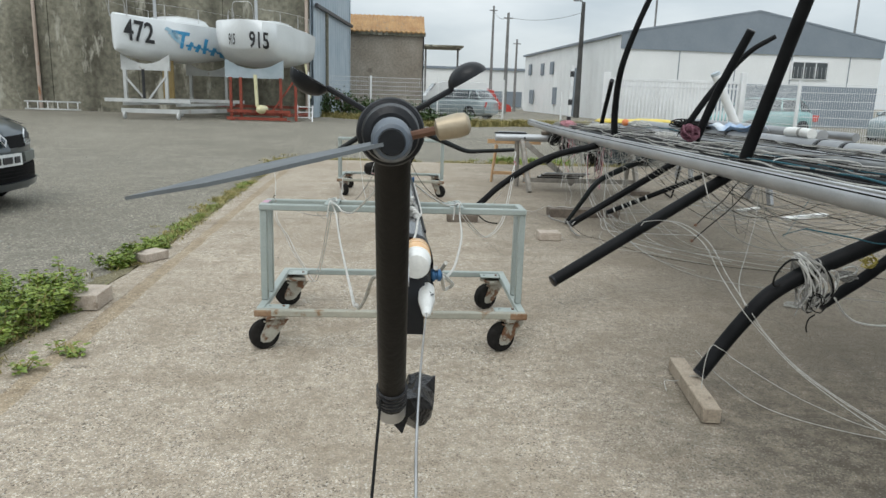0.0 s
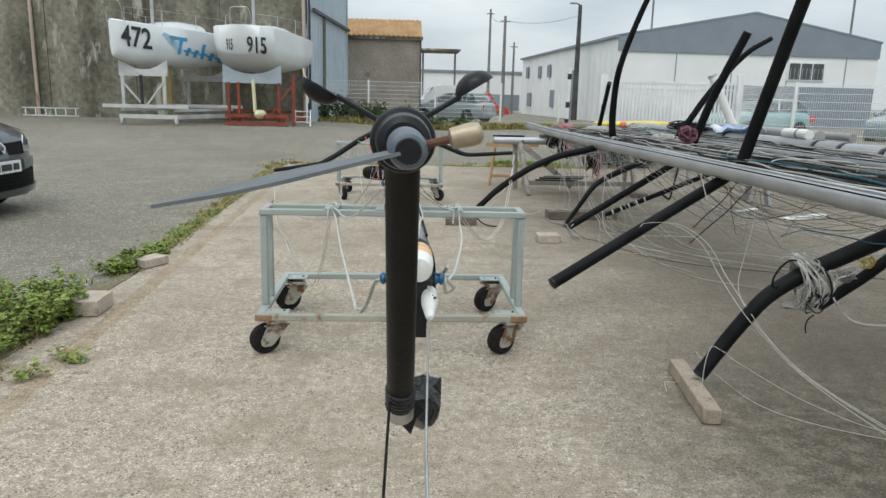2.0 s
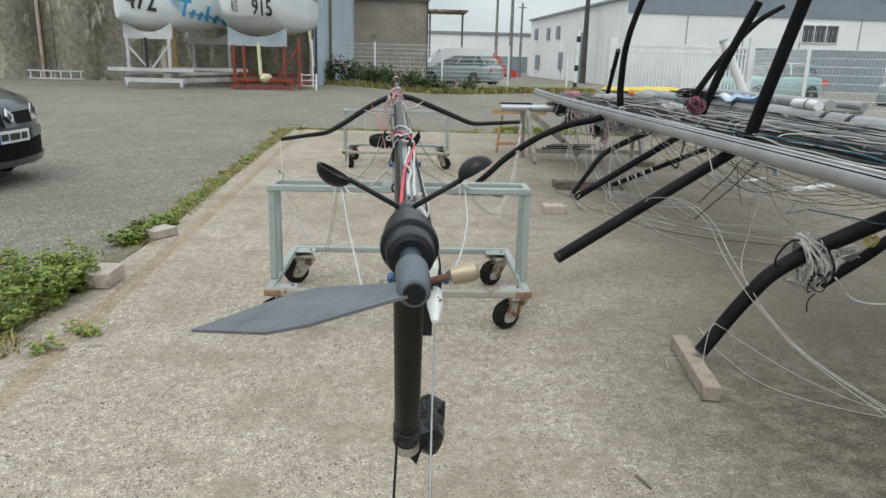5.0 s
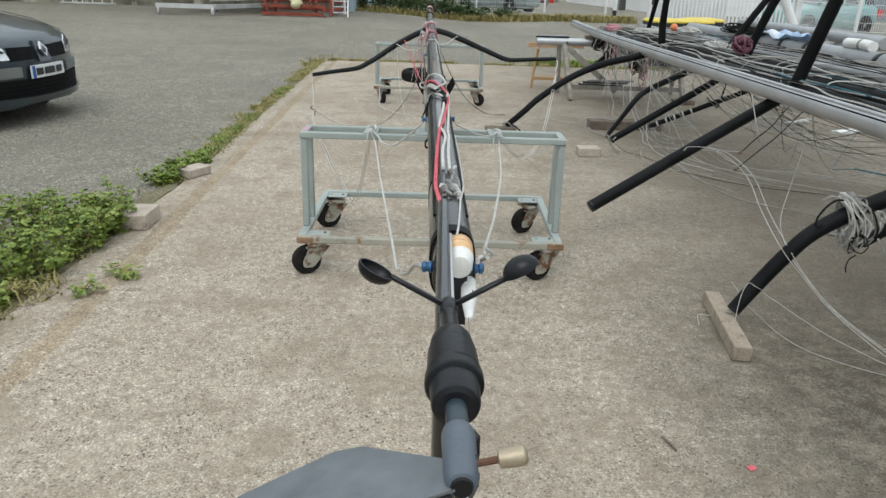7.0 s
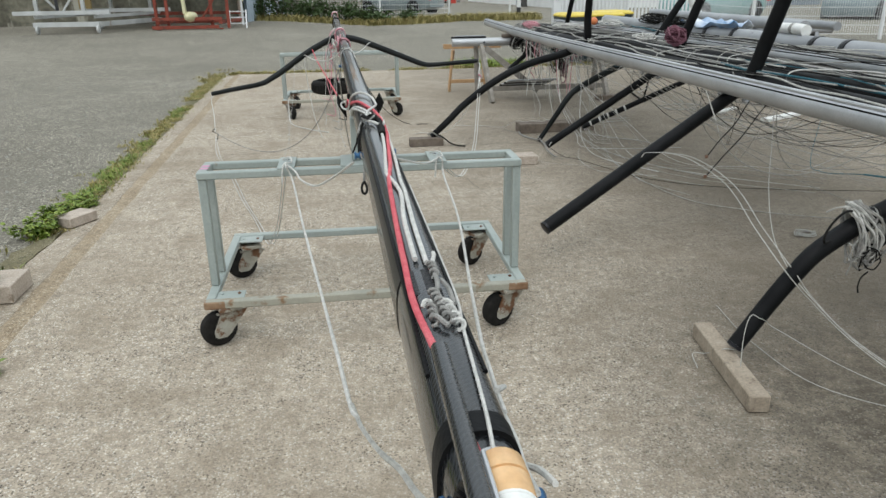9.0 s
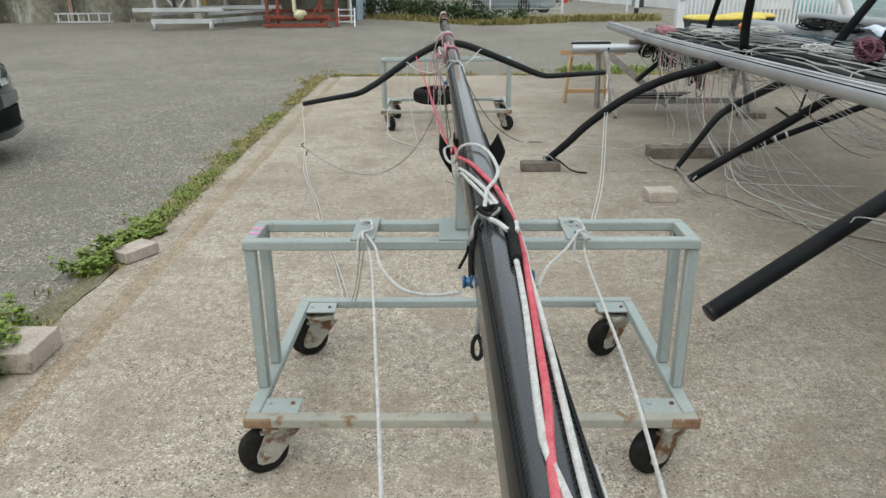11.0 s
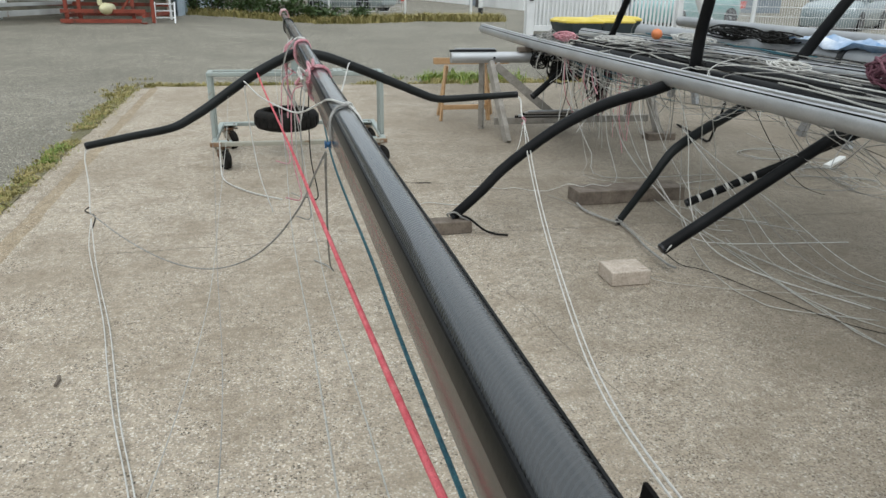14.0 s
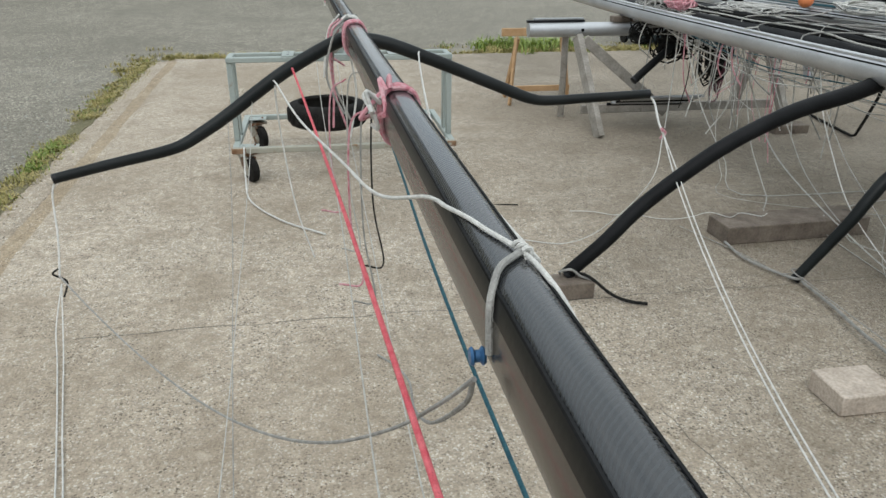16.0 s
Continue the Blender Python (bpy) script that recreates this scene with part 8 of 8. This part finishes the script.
# thin lines sweeping out low to the side of the pile
for k in range(34):
    ya, yb = cr_.uniform(3.9, 7.6), cr_.uniform(3.4, 8.2)
    a = (cr_.choice((1.88, 2.0, 2.2)), ya, cr_.uniform(0.60, 0.76))
    b = (cr_.uniform(3.6, 5.2), yb, cr_.uniform(0.02, 0.72))
    rope(sag(a, b, min(cr_.uniform(0.10, 0.42), (a[2] + b[2]) / 2 - 0.02), 11, cr_.uniform(-.3, .3)), cr_.choice((0.0012, 0.0016, 0.0022)), cr_.choice((ROPE_DULL, ROPE_DULL, ROPE_WHITE, ROPE_GREY, ROPE_GREY, ROPE_BLACK)), "thin line sweeping out below the masts", n=3, group="sweeping thin lines", name="cord")
for k in range(6):
    ya = cr_.uniform(7.6, 9.2)
    a = (cr_.choice((1.90, 2.02)), ya, 0.75)
    b = (cr_.uniform(1.75, 2.2), ya - cr_.uniform(0.3, 1.0), 0.012)
    rope([a] + sag(a, b, cr_.uniform(-0.05, 0.14), 7, cr_.uniform(-.12, .05))[1:] + [(b[0] + cr_.uniform(0.2, 0.9), b[1] - cr_.uniform(-0.2, 0.6), 0.012)], cr_.choice((0.0018, 0.0026, 0.0032)), cr_.choice((ROPE_WHITE, ROPE_DULL, ROPE_DULL)), "pale cord dropping from the silver mast to the concrete", n=4, group="long lines", name="cord")
# tight dark lines and straps among the stacked masts
for k in range(26):
    x = cr_.uniform(1.98, 2.95)
    ya = cr_.uniform(3.0, 8.0)
    nn_, ph, yb = 10, cr_.uniform(0, 6), min(10.1, ya + cr_.uniform(1.5, 4.0))
    rope([(x + 0.04 * math.sin(ph + 0.9 * j) + cr_.uniform(-.015, .015), ya + (yb - ya) * j / nn_, 0.852 + (0.045 if 2.6 < x < 2.85 else 0.0) + cr_.uniform(-.004, .008)) for j in range(nn_ + 1)], cr_.choice((0.003, 0.0045, 0.006)), cr_.choice((ROPE_BLACK, ROPE_BLACK, ROPE_BLACK, ROPE_GREY, ROPE_TEAL)), "dark line lying along the stacked masts", n=3, group="cords along the pile", name="cord")
tangle((2.15, 9.70, 0.62), (0.16, 0.14, 0.14), 26, 0.006, ROPE_BLACK, "dense black cord bundle at the trestle")
tangle((2.40, 9.60, 0.55), (0.10, 0.10, 0.24), 18, 0.005, ROPE_BLACK, "black cords hanging under the masts' ends")
tangle((2.20, 9.55, 0.70), (0.22, 0.26, 0.12), 22, 0.0028, ROPE_DULL, "fine pale cords tangled at the masts' ends")
tangle((3.38, 9.2, 0.92), (0.11, 0.34, 0.05), 16, 0.007, ROPE_BLACK, "black straps wound on the thick grey mast")
# lines from the curved spreader's root, fanning out from a knot
KN = Vector((1.926, 7.297, 0.507))
rope([(2.10, 7.42, 0.835), (2.0, 7.42, 0.842), (1.93, 7.40, 0.852), (1.858, 7.37, 0.80), tuple(KN), (1.885, 7.15, 0.25), (1.865, 6.95, 0.06), (1.9, 6.6, 0.012), (2.15, 6.1, 0.012)], 0.0028, ROPE_WHITE, "white rope over the silver mast and down to the concrete", group="long lines")
for k in range(5):
    rope([KN + Vector((0, 0.02, 0.05)), tuple(KN), KN.lerp(Vector((2.05 + 0.09 * k, 6.55 - 0.05 * k, 0.03)), 0.5) + Vector((0, 0, -0.02 * (k % 3))), (2.05 + 0.09 * k, 6.55 - 0.05 * k, 0.02), (2.3 + 0.16 * k, 5.9 + 0.05 * k, 0.012), (2.9 + 0.1 * k, 5.4 + 0.1 * k, 0.012)], 0.0017, (ROPE_DULL, ROPE_WHITE, ROPE_GREY)[k % 3], "thin pale line fanning out from a knot", group="long lines")
rope([(1.95, 8.46, 0.852), (1.862, 8.45, 0.80), (2.0, 8.42, 0.45), (2.02, 8.2, 0.24), (1.96, 7.6, 0.11), (1.95, 7.1, 0.04), (2.1, 6.5, 0.012), (2.5, 5.8, 0.012)], 0.0036, ROPE_DULL, "pale rope running down and out over the concrete", group="long lines")
# taut cords running along under the silver mast from the tangle at its end
for k in range(18):
    a = (1.95 + 0.5 * cr_.random(), 9.3 + 0.4 * cr_.random(), 0.745)
    b = (cr_.choice((1.90, 2.10, 2.37, 2.55)), cr_.uniform(6.2, 8.2), 0.765)
    rope(sag(a, b, cr_.uniform(0.02, 0.22), 7, cr_.uniform(-.10, .06)), cr_.choice((0.0016, 0.0024, 0.003)), cr_.choice((ROPE_DULL, ROPE_DULL, ROPE_GREY, ROPE_WHITE, ROPE_TEAL)), "cord strung along under the silver mast", n=4, group="slack cords", name="cord")
rope([(1.595, 7.31, 0.02), (1.58, 7.1, 0.02), (1.54, 6.9, 0.03), (1.53, 6.68, 0.03), (1.545, 6.62, 0.03)], 0.006, ROPE_GREY, "grey rope tying two spreader feet")
rope([(1.50, 7.72, 0.02), (1.50, 7.55, 0.015), (1.57, 7.35, 0.02), (1.60, 7.31, 0.03)], 0.006, ROPE_GREY, "grey rope end at a spreader foot")
rope([(0.655, 7.41, 0.075), (0.72, 7.36, 0.085), (0.80, 7.30, 0.03), (0.86, 7.27, 0.012), (0.92, 7.24, 0.012)], 0.006, ROPE_BLACK, "short black rope at a spreader foot")
rope([(0.63, 7.40, 0.08), (0.62, 7.38, 0.10), (0.66, 7.37, 0.11), (0.70, 7.37, 0.08), (0.74, 7.35, 0.07)], 0.005, ROPE_GREY, "grey lashing at a spreader foot")
for k in range(7):
    c0 = Vector((3.3 + 0.5 * cr_.random(), 7.9 + 1.0 * cr_.random(), 0.011))
    w = cr_.uniform(0.12, 0.3)
    pts = [c0 + Vector((w * math.cos(j * 0.75 + k) * (1 - 0.03 * j), w * 0.7 * math.sin(j * 0.75 + k), 0.002 * (j % 3))) for j in range(12)]
    rope(pts, 0.0032, (ROPE_DULL, ROPE_GREY)[k % 2], "loops of pale rope lying on the concrete", n=3, group="rope loops on the ground")
rope([(1.466, 6.62, 0.12), (1.59, 6.655, 0.03), (1.70, 6.60, 0.010), (1.82, 6.30, 0.010), (1.96, 5.98, 0.010), (2.25, 5.72, 0.010), (2.65, 5.55, 0.010), (3.4, 5.36, 0.010), (4.4, 5.2, 0.010)], 0.0020, ROPE_BLACK, "dark line lying across the concrete", group="long lines")
for pts in ([(1.93, 7.40, 0.75), (1.95, 7.36, 0.30), (1.96, 7.30, 0.02), (1.75, 6.73, 0.010), (1.70, 6.42, 0.010), (1.72, 6.29, 0.010), (1.78, 6.17, 0.010), (2.1, 6.0, 0.010)],
            [(1.95, 7.25, 0.75), (2.00, 7.24, 0.30), (2.01, 7.20, 0.02), (1.97, 6.63, 0.010), (1.94, 6.28, 0.010), (1.95, 6.12, 0.010), (1.94, 5.86, 0.010), (2.1, 5.5, 0.010)],
            [(2.05, 7.35, 0.75), (2.15, 7.33, 0.30), (2.15, 7.28, 0.02), (2.01, 6.80, 0.010), (1.95, 6.32, 0.010), (2.04, 5.99, 0.010), (2.3, 5.7, 0.010)],
            [(1.365, 6.53, 0.070), (1.40, 6.52, 0.020), (1.67, 6.40, 0.010), (2.04, 6.27, 0.010), (2.6, 6.1, 0.010)]):
    rope(pts, 0.0021 if len(pts) > 5 else 0.0013, ROPE_DULL, "pale line trailing over the concrete below the masts", group="long lines")
solid("hose", Mesh().tube([(3.50, 10.1, 0.012), (3.42, 9.7, 0.012), (3.345, 9.32, 0.014), (3.335, 9.27, 0.03), (3.34, 9.22, 0.15), (3.342, 9.16, 0.30), (3.37, 9.08, 0.74)], 0.010, 8), ROPE_BLACK, "stiff bent black cable hanging to the concrete", "cable", at=(3.4, 9.5, 0.0))

# ---- clutter round the pile ----
solid("float_ball", Mesh().lathe((2.58, 9.07, 0.915), (1, 0, 0.1), [(0, 0.012), (0.008, 0.028), (0.028, 0.04), (0.052, 0.04), (0.072, 0.028), (0.08, 0.012)], 16), ORANGE, "orange plastic float on the masts", "float", at=(2.62, 9.07, 0.86))
wr = thing("sail_roll", (3.32, 6.6, 0.915), "white sailcloth rolled on the thick grey mast", "sail roll")
part("roll", Mesh().tube(spline([(3.36, 6.45, 0.945), (3.37, 6.6, 0.95), (3.375, 6.85, 0.945)], 5), 0.042, 12, None), WHITE_PLASTIC, wr)
part("band", Mesh().lathe((3.368, 6.6, 0.949), (0, 1, 0), [(0, 0.044), (0.03, 0.044)], 12), ROPE_GREY, wr)
sh = Mesh()
nn = 9
for j in range(nn):
    for i in range(nn):
        sh.v.append((3.30 + 0.22 * i / 8, 7.45 + 1.0 * j / 8, 0.925 + 0.03 * math.sin(i * 1.3 + j) + 0.02 * math.cos(j * 2.1)))
for j in range(nn - 1):
    for i in range(nn - 1):
        a = j * nn + i
        sh.f.append((a, a + 1, a + 1 + nn, a + nn))
sb = new("plastic_sheet", build("plastic_sheet", sh, shade("blue_white_plastic_sheet", (0.10, 0.25, 0.48), (0.66, 0.70, 0.74), 5, 0.4, 0, 0.1, 40), (3.3, 7.4, 0.92)))
sb.location = (3.3, 7.4, 0.92)
so = sb.modifiers.new("thickness", "SOLIDIFY")
so.thickness = 0.006
tagged(sb, "crumpled blue and white plastic sheet on the masts", "plastic sheet")
pile_mast([(5.0, 8.4, 0.85), (5.12, 12.2, 0.85)], 0.045, ALU_DULL, "dull grey spar resting beyond the pile")
pile_mast([(4.5, 8.2, 0.865), (4.7, 12.4, 0.865)], 0.06, ALU_DULL, "grey spar with black straps beyond the pile")
trestle((4.2, 9.2, 0.765), (5.5, 9.2, 0.765), 0.04, [(4.4, 8.9, 4.4, 9.2), (4.4, 9.5, 4.4, 9.2), (5.3, 8.9, 5.3, 9.2), (5.3, 9.5, 5.3, 9.2)], "grey steel trestle under the far spars", ALU_DULL, ALU_DULL)
trestle((4.3, 11.6, 0.765), (5.6, 11.6, 0.765), 0.04, [(4.4, 11.3, 4.4, 11.6), (4.4, 11.9, 4.4, 11.6), (5.4, 11.3, 5.4, 11.6), (5.4, 11.9, 5.4, 11.6)], "grey steel trestle under the far spars", ALU_DULL, ALU_DULL)
lp = thing("leaning_pole", (7.3, 15.4, 0.0), "white steel pole leaning by the wire fence", "pole")
part("shaft", Mesh().tube([(7.32, 15.4, 0.0), (6.84, 15.4, 0.89), (6.36, 15.4, 1.78)], 0.088, 16), WHITE_STEEL, lp)
part("end_band", Mesh().tube([(6.385, 15.4, 1.735), (6.356, 15.4, 1.79)], 0.092, 16), GELCOAT_GREY, lp)
fm = thing("spare_fitting", (2.0, 9.75, 0.13), "bundle of metal fittings on the trestle's brace", "fitting")
for k in range(5):
    part("rod", Mesh().tube([(1.75 + 0.02 * k, 9.80 - 0.03 * k, 0.175 + 0.016 * k), (2.28 + 0.03 * k, 9.74 - 0.02 * k, 0.18 + 0.016 * k)], 0.011, 8), (BLACK_SPAR, ALU, BLACK_SPAR, STEEL, ALU_DULL)[k], fm)
bt = thing("white_batten", (4.2, 8.0, 0.0), "broken white batten lying on the concrete", "batten")
part("strip", Mesh().bar((4.0, 7.85, 0.016), (4.65, 8.2, 0.016), 0.09, 0.03), WHITE_PLASTIC, bt)
part("strip", Mesh().bar((3.75, 8.35, 0.014), (4.1, 8.6, 0.014), 0.05, 0.025), WHITE_PLASTIC, bt)
solid("red_scrap", Mesh().box((0.975, 2.497, 0.003), (0.025, 0.02, 0.004), Matrix.Rotation(0.5, 4, "Z"), 0.001), ROPE_RED, "scrap of red plastic on the concrete", "litter", at=(0.975, 2.497, 0))
solid("twig", Mesh().tube([(0.75, 2.64, 0.005), (0.765, 2.60, 0.006), (0.775, 2.57, 0.004)], 0.004, 6), WOOD_DARK, "short dark twig on the concrete", "twig", at=(0.76, 2.6, 0))
solid("twig", Mesh().tube([(-0.975, 6.13, 0.006), (-0.967, 6.10, 0.008), (-0.97, 6.07, 0.005)], 0.006, 6), WOOD_DARK, "short dark twig on the concrete", "twig", at=(-0.97, 6.1, 0))

# ---- plants ----
lf = random.Random(31)


def leaf(m, p, d, n, size, fold=0.25):
    """A small pointed, folded leaf."""
    d, n = d.normalized(), n.normalized()
    s_ = d.cross(n).normalized() * (size * 0.29)
    u = s_.cross(d).normalized() * size * fold
    a = p + d * size * 0.18
    b = p + d * size * 0.55
    tip = p + d * size - u * 0.4
    k = len(m.v)
    m.v += [tuple(p), tuple(a + s_ * 0.8 + u * 0.4), tuple(b + s_ + u * 0.5), tuple(tip), tuple(b - s_ + u * 0.5), tuple(a - s_ * 0.8 + u * 0.4), tuple(b), tuple(a)]
    m.f += [(k, k + 1, k + 7), (k + 1, k + 2, k + 6, k + 7), (k + 2, k + 3, k + 6), (k, k + 7, k + 5), (k + 7, k + 6, k + 4, k + 5), (k + 6, k + 3, k + 4)]


def weed(name, c, spread, height, stems, leaf_size, label, mat=LEAF, per=34):
    t = thing(name, tuple(c), label, "weed", "weeds along the slab's edge")
    lm, sm = Mesh(), Mesh()
    c = Vector(c)
    for k in range(stems):
        a, rr_ = lf.uniform(0, math.tau), math.sqrt(lf.random())
        b0 = c + Vector((math.cos(a) * spread[0] * rr_, math.sin(a) * spread[1] * rr_, 0))
        h = height * (1.05 - 0.55 * rr_) * lf.uniform(0.6, 1.1)
        top = b0 + Vector((math.cos(a) * 0.25 * h + lf.uniform(-.06, .06), math.sin(a) * 0.25 * h + lf.uniform(-.06, .06), h))
        pts = [b0, b0.lerp(top, 0.5) + Vector((lf.uniform(-.02, .02), lf.uniform(-.02, .02), 0.03)), top]
        sm.tube(pts, 0.003, 5)
        for j in range(per):
            u = lf.uniform(0.12, 1.0)
            p = b0.lerp(top, u) + Vector((lf.uniform(-.03, .03), lf.uniform(-.03, .03), lf.uniform(-.02, .02)))
            an = lf.uniform(0, math.tau)
            d = Vector((math.cos(an), math.sin(an), lf.uniform(-0.3, 0.5)))
            for q in range(3):
                dd = Matrix.Rotation(0.8 * (q - 1), 3, "Z") @ d
                leaf(lm, p + d * leaf_size * 0.5, dd, Vector((lf.uniform(-.5, .5), lf.uniform(-.5, .5), 1)), leaf_size * lf.uniform(0.6, 1.15))
    part("stem", sm, WOOD_DARK if mat is LEAF_DARK else GRASS, t)["kind"] = "stuff"
    f_ = part("foliage", lm, mat, t, smooth=False)
    f_["kind"] = "stuff"
    return t


weed("weed_clump", (-2.02, 4.12, -0.02), (0.38, 0.52, 0), 0.31, 80, 0.031, "dense green weed clump at the slab's edge")
weed("weed_clump", (-1.82, 4.55, -0.02), (0.16, 0.28, 0), 0.24, 22, 0.030, "leafy green weeds beside a timber block")
weed("weed_clump", (-1.84, 3.52, -0.02), (0.14, 0.20, 0), 0.14, 12, 0.034, "low green weeds at the slab's edge")
weed("weed_sprig", (-1.36, 3.74, 0.0), (0.025, 0.03, 0), 0.05, 3, 0.030, "small weed sprig growing from the slab", per=8)
weed("weed_sprig", (-1.52, 3.60, 0.0), (0.03, 0.03, 0), 0.045, 3, 0.030, "small weed sprig growing from the slab", per=8)
weed("weed_sprig", (-1.45, 3.80, 0.0), (0.02, 0.02, 0), 0.04, 2, 0.026, "small weed sprig growing from the slab", per=7)
weed("weed_clump", (-1.84, 5.55, -0.02), (0.10, 0.20, 0), 0.13, 16, 0.032, "low weeds round a timber block")
weed("weed_clump", (-1.80, 5.98, -0.02), (0.10, 0.22, 0), 0.11, 12, 0.03, "low weeds along the slab's edge")


def blades(name, spots, label, mat, wide=0.004, kind="stuff"):
    m = Mesh()
    for x, y, z, h in spots:
        a = lf.uniform(0, math.tau)
        d = Vector((math.cos(a), math.sin(a), 0))
        s_ = Vector((-d.y, d.x, 0)) * wide
        p = Vector((x, y, z))
        q, tip = p + d * h * 0.25 + Vector((0, 0, h * 0.65)), p + d * h * 0.75 + Vector((0, 0, h * lf.uniform(0.7, 1.0)))
        k = len(m.v)
        m.v += [tuple(p - s_), tuple(p + s_), tuple(q + s_ * 0.8), tuple(q - s_ * 0.8), tuple(tip)]
        m.f += [(k, k + 1, k + 2, k + 3), (k + 3, k + 2, k + 4)]
    return solid(name, m, mat, label, "grass", kind=kind, smooth=False)


def tufts(count, where, h, per=14, r=0.03):
    out = []
    for _ in range(count):
        x, y = where()
        hh = h * lf.uniform(0.5, 1.25)
        for _ in range(per):
            xx, yy2 = x + lf.gauss(0, r), y + lf.gauss(0, r)
            out.append((xx, yy2, rise(xx, yy2) - 0.004, hh * lf.uniform(0.5, 1.1)))
    return out


def verge():
    while True:
        y = lf.uniform(2.6, 13.4)
        x = outer_x(y) + 0.01 - abs(lf.gauss(0, 0.085))
        if noise.noise(Vector((x * 2.0, y * 1.4, 3.0))) > -0.22:
            return x, y


blades("verge_grass", tufts(1050, verge, 0.042), "dry green grass along the slab's edge", GRASS)
blades("verge_grass", tufts(150, verge, 0.036), "fresh green grass along the slab's edge", LEAF)


def lush():
    while True:
        y = lf.uniform(3.0, 12.5)
        x = outer_x(y) - 0.03 - abs(lf.gauss(0, 0.06))
        if noise.noise(Vector((x * 1.5, y * 1.1, 17.0))) > 0.16:
            return x, y


blades("verge_grass", tufts(240, lush, 0.055, 16, 0.028), "lush green grass lumps along the slab's edge", LEAF)


def far_verge():
    while True:
        x = lf.uniform(-1.9, 4.2)
        y = 13.42 + abs(lf.gauss(0, 0.13 if x < 1.2 else 0.3))
        if noise.noise(Vector((x * 1.6, y * 1.5, 8.0))) > (-0.1 if x < 1.2 else -0.3):
            return x, y


blades("far_verge_grass", tufts(560, far_verge, 0.055, 12, 0.04), "dry grass along the slab's far edge", GRASS, 0.006)


def patch(cx, cy, sx, sy):
    return lambda: (cx + lf.gauss(0, sx), cy + lf.gauss(0, sy))


blades("grass_patch", tufts(90, patch(2.4, 13.9, 0.45, 0.2), 0.14, 16, 0.05), "green grass patch behind the trestle", LEAF, 0.006)
blades("grass_patch", tufts(46, patch(-1.80, 3.5, 0.07, 0.22), 0.09, 14, 0.03), "dry yellow grass below the weed clump", GRASS, 0.005)
blades("grass_patch", tufts(45, patch(-2.1, 13.0, 0.12, 0.5), 0.06, 12, 0.04), "grass at the slab's corner", GRASS, 0.006)
blades("fence_grass", tufts(900, lambda: (lf.uniform(1.0, 7.2), 29.0 + lf.gauss(0, 0.35)), 0.28, 12, 0.09), "rough grass along the wire fence", GRASS, 0.014)
blades("fence_grass", tufts(350, lambda: (lf.uniform(-3.5, 1.5), 28.7 + lf.gauss(0, 0.3)), 0.25, 12, 0.09), "rough grass along the wire fence", GRASS, 0.014)


def shrub(c, spread, height, label, count=420):
    t = thing("shrub", tuple(c), label, "shrub", "shrubs along the fence")
    lm, sm = Mesh(), Mesh()
    c = Vector(c)
    for k in range(9):
        a = lf.uniform(0, math.tau)
        top = c + Vector((math.cos(a) * spread * 0.6, math.sin(a) * spread * 0.4, height * lf.uniform(0.6, 1.0)))
        sm.tube([c + Vector((0.05 * math.cos(a), 0.05 * math.sin(a), 0)), c.lerp(top, 0.5) + Vector((0, 0, 0.08)), top], 0.014, 5, [1.2, 0.8, 0.4])
        for _ in range(count // 9):
            p = c.lerp(top, lf.uniform(0.25, 1.05)) + Vector((lf.gauss(0, 0.16), lf.gauss(0, 0.16), lf.gauss(0, 0.10)))
            if p.z < c.z + 0.03:
                p.z = c.z + 0.05
            leaf(lm, p, Vector((lf.uniform(-1, 1), lf.uniform(-1, 1), lf.uniform(-.4, .8))), Vector((lf.uniform(-1, 1), lf.uniform(-1, 1), 1)), lf.uniform(0.08, 0.15))
    part("stem", sm, WOOD_DARK, t)["kind"] = "stuff"
    part("crown", lm, LEAF_DARK, t, smooth=False)["kind"] = "stuff"


for x, y, sp, h in ((-3.0, 28.9, 0.5, 1.0), (-2.35, 29.0, 0.5, 0.95), (-1.7, 29.1, 0.5, 0.8), (-1.1, 29.0, 0.5, 0.85), (-0.5, 29.1, 0.5, 0.7), (0.1, 29.1, 0.45, 0.75), (0.65, 29.0, 0.45, 0.55), (1.3, 28.95, 0.4, 0.4), (2.3, 29.05, 0.4, 0.35), (-3.5, 28.6, 0.4, 0.9)):
    shrub((x, y, rise(x, y)), sp, h, "dark green straggling shrub by the wire fence")
bl = Mesh()
for k in range(60):
    p = Vector((-2.5 + lf.gauss(0, 0.16), 28.75 + lf.gauss(0, 0.1), 1.0 + lf.gauss(0, 0.12)))
    leaf(bl, p, Vector((lf.uniform(-1, 1), lf.uniform(-1, 1), 0.3)), Vector((0, 0, 1)), 0.09)
solid("shrub_blossom", bl, ROPE_PINK, "dull red blossom on the fence shrub", "blossom", kind="stuff", smooth=False)
pb = Mesh()
for _ in range(1400):
    x, y = lf.uniform(-7, -1.9), lf.uniform(2.5, 14)
    s_ = lf.uniform(0.006, 0.014)
    pb.lathe((x, y, rise(x, y) - 0.002), (0, 0, 1), [(0, s_), (s_ * 0.5, s_ * 0.9), (s_ * 0.9, s_ * 0.4)], 5)
solid("loose_gravel", pb, PEBBLE, "loose gravel scattered on the asphalt", "gravel", kind="stuff", smooth=False)
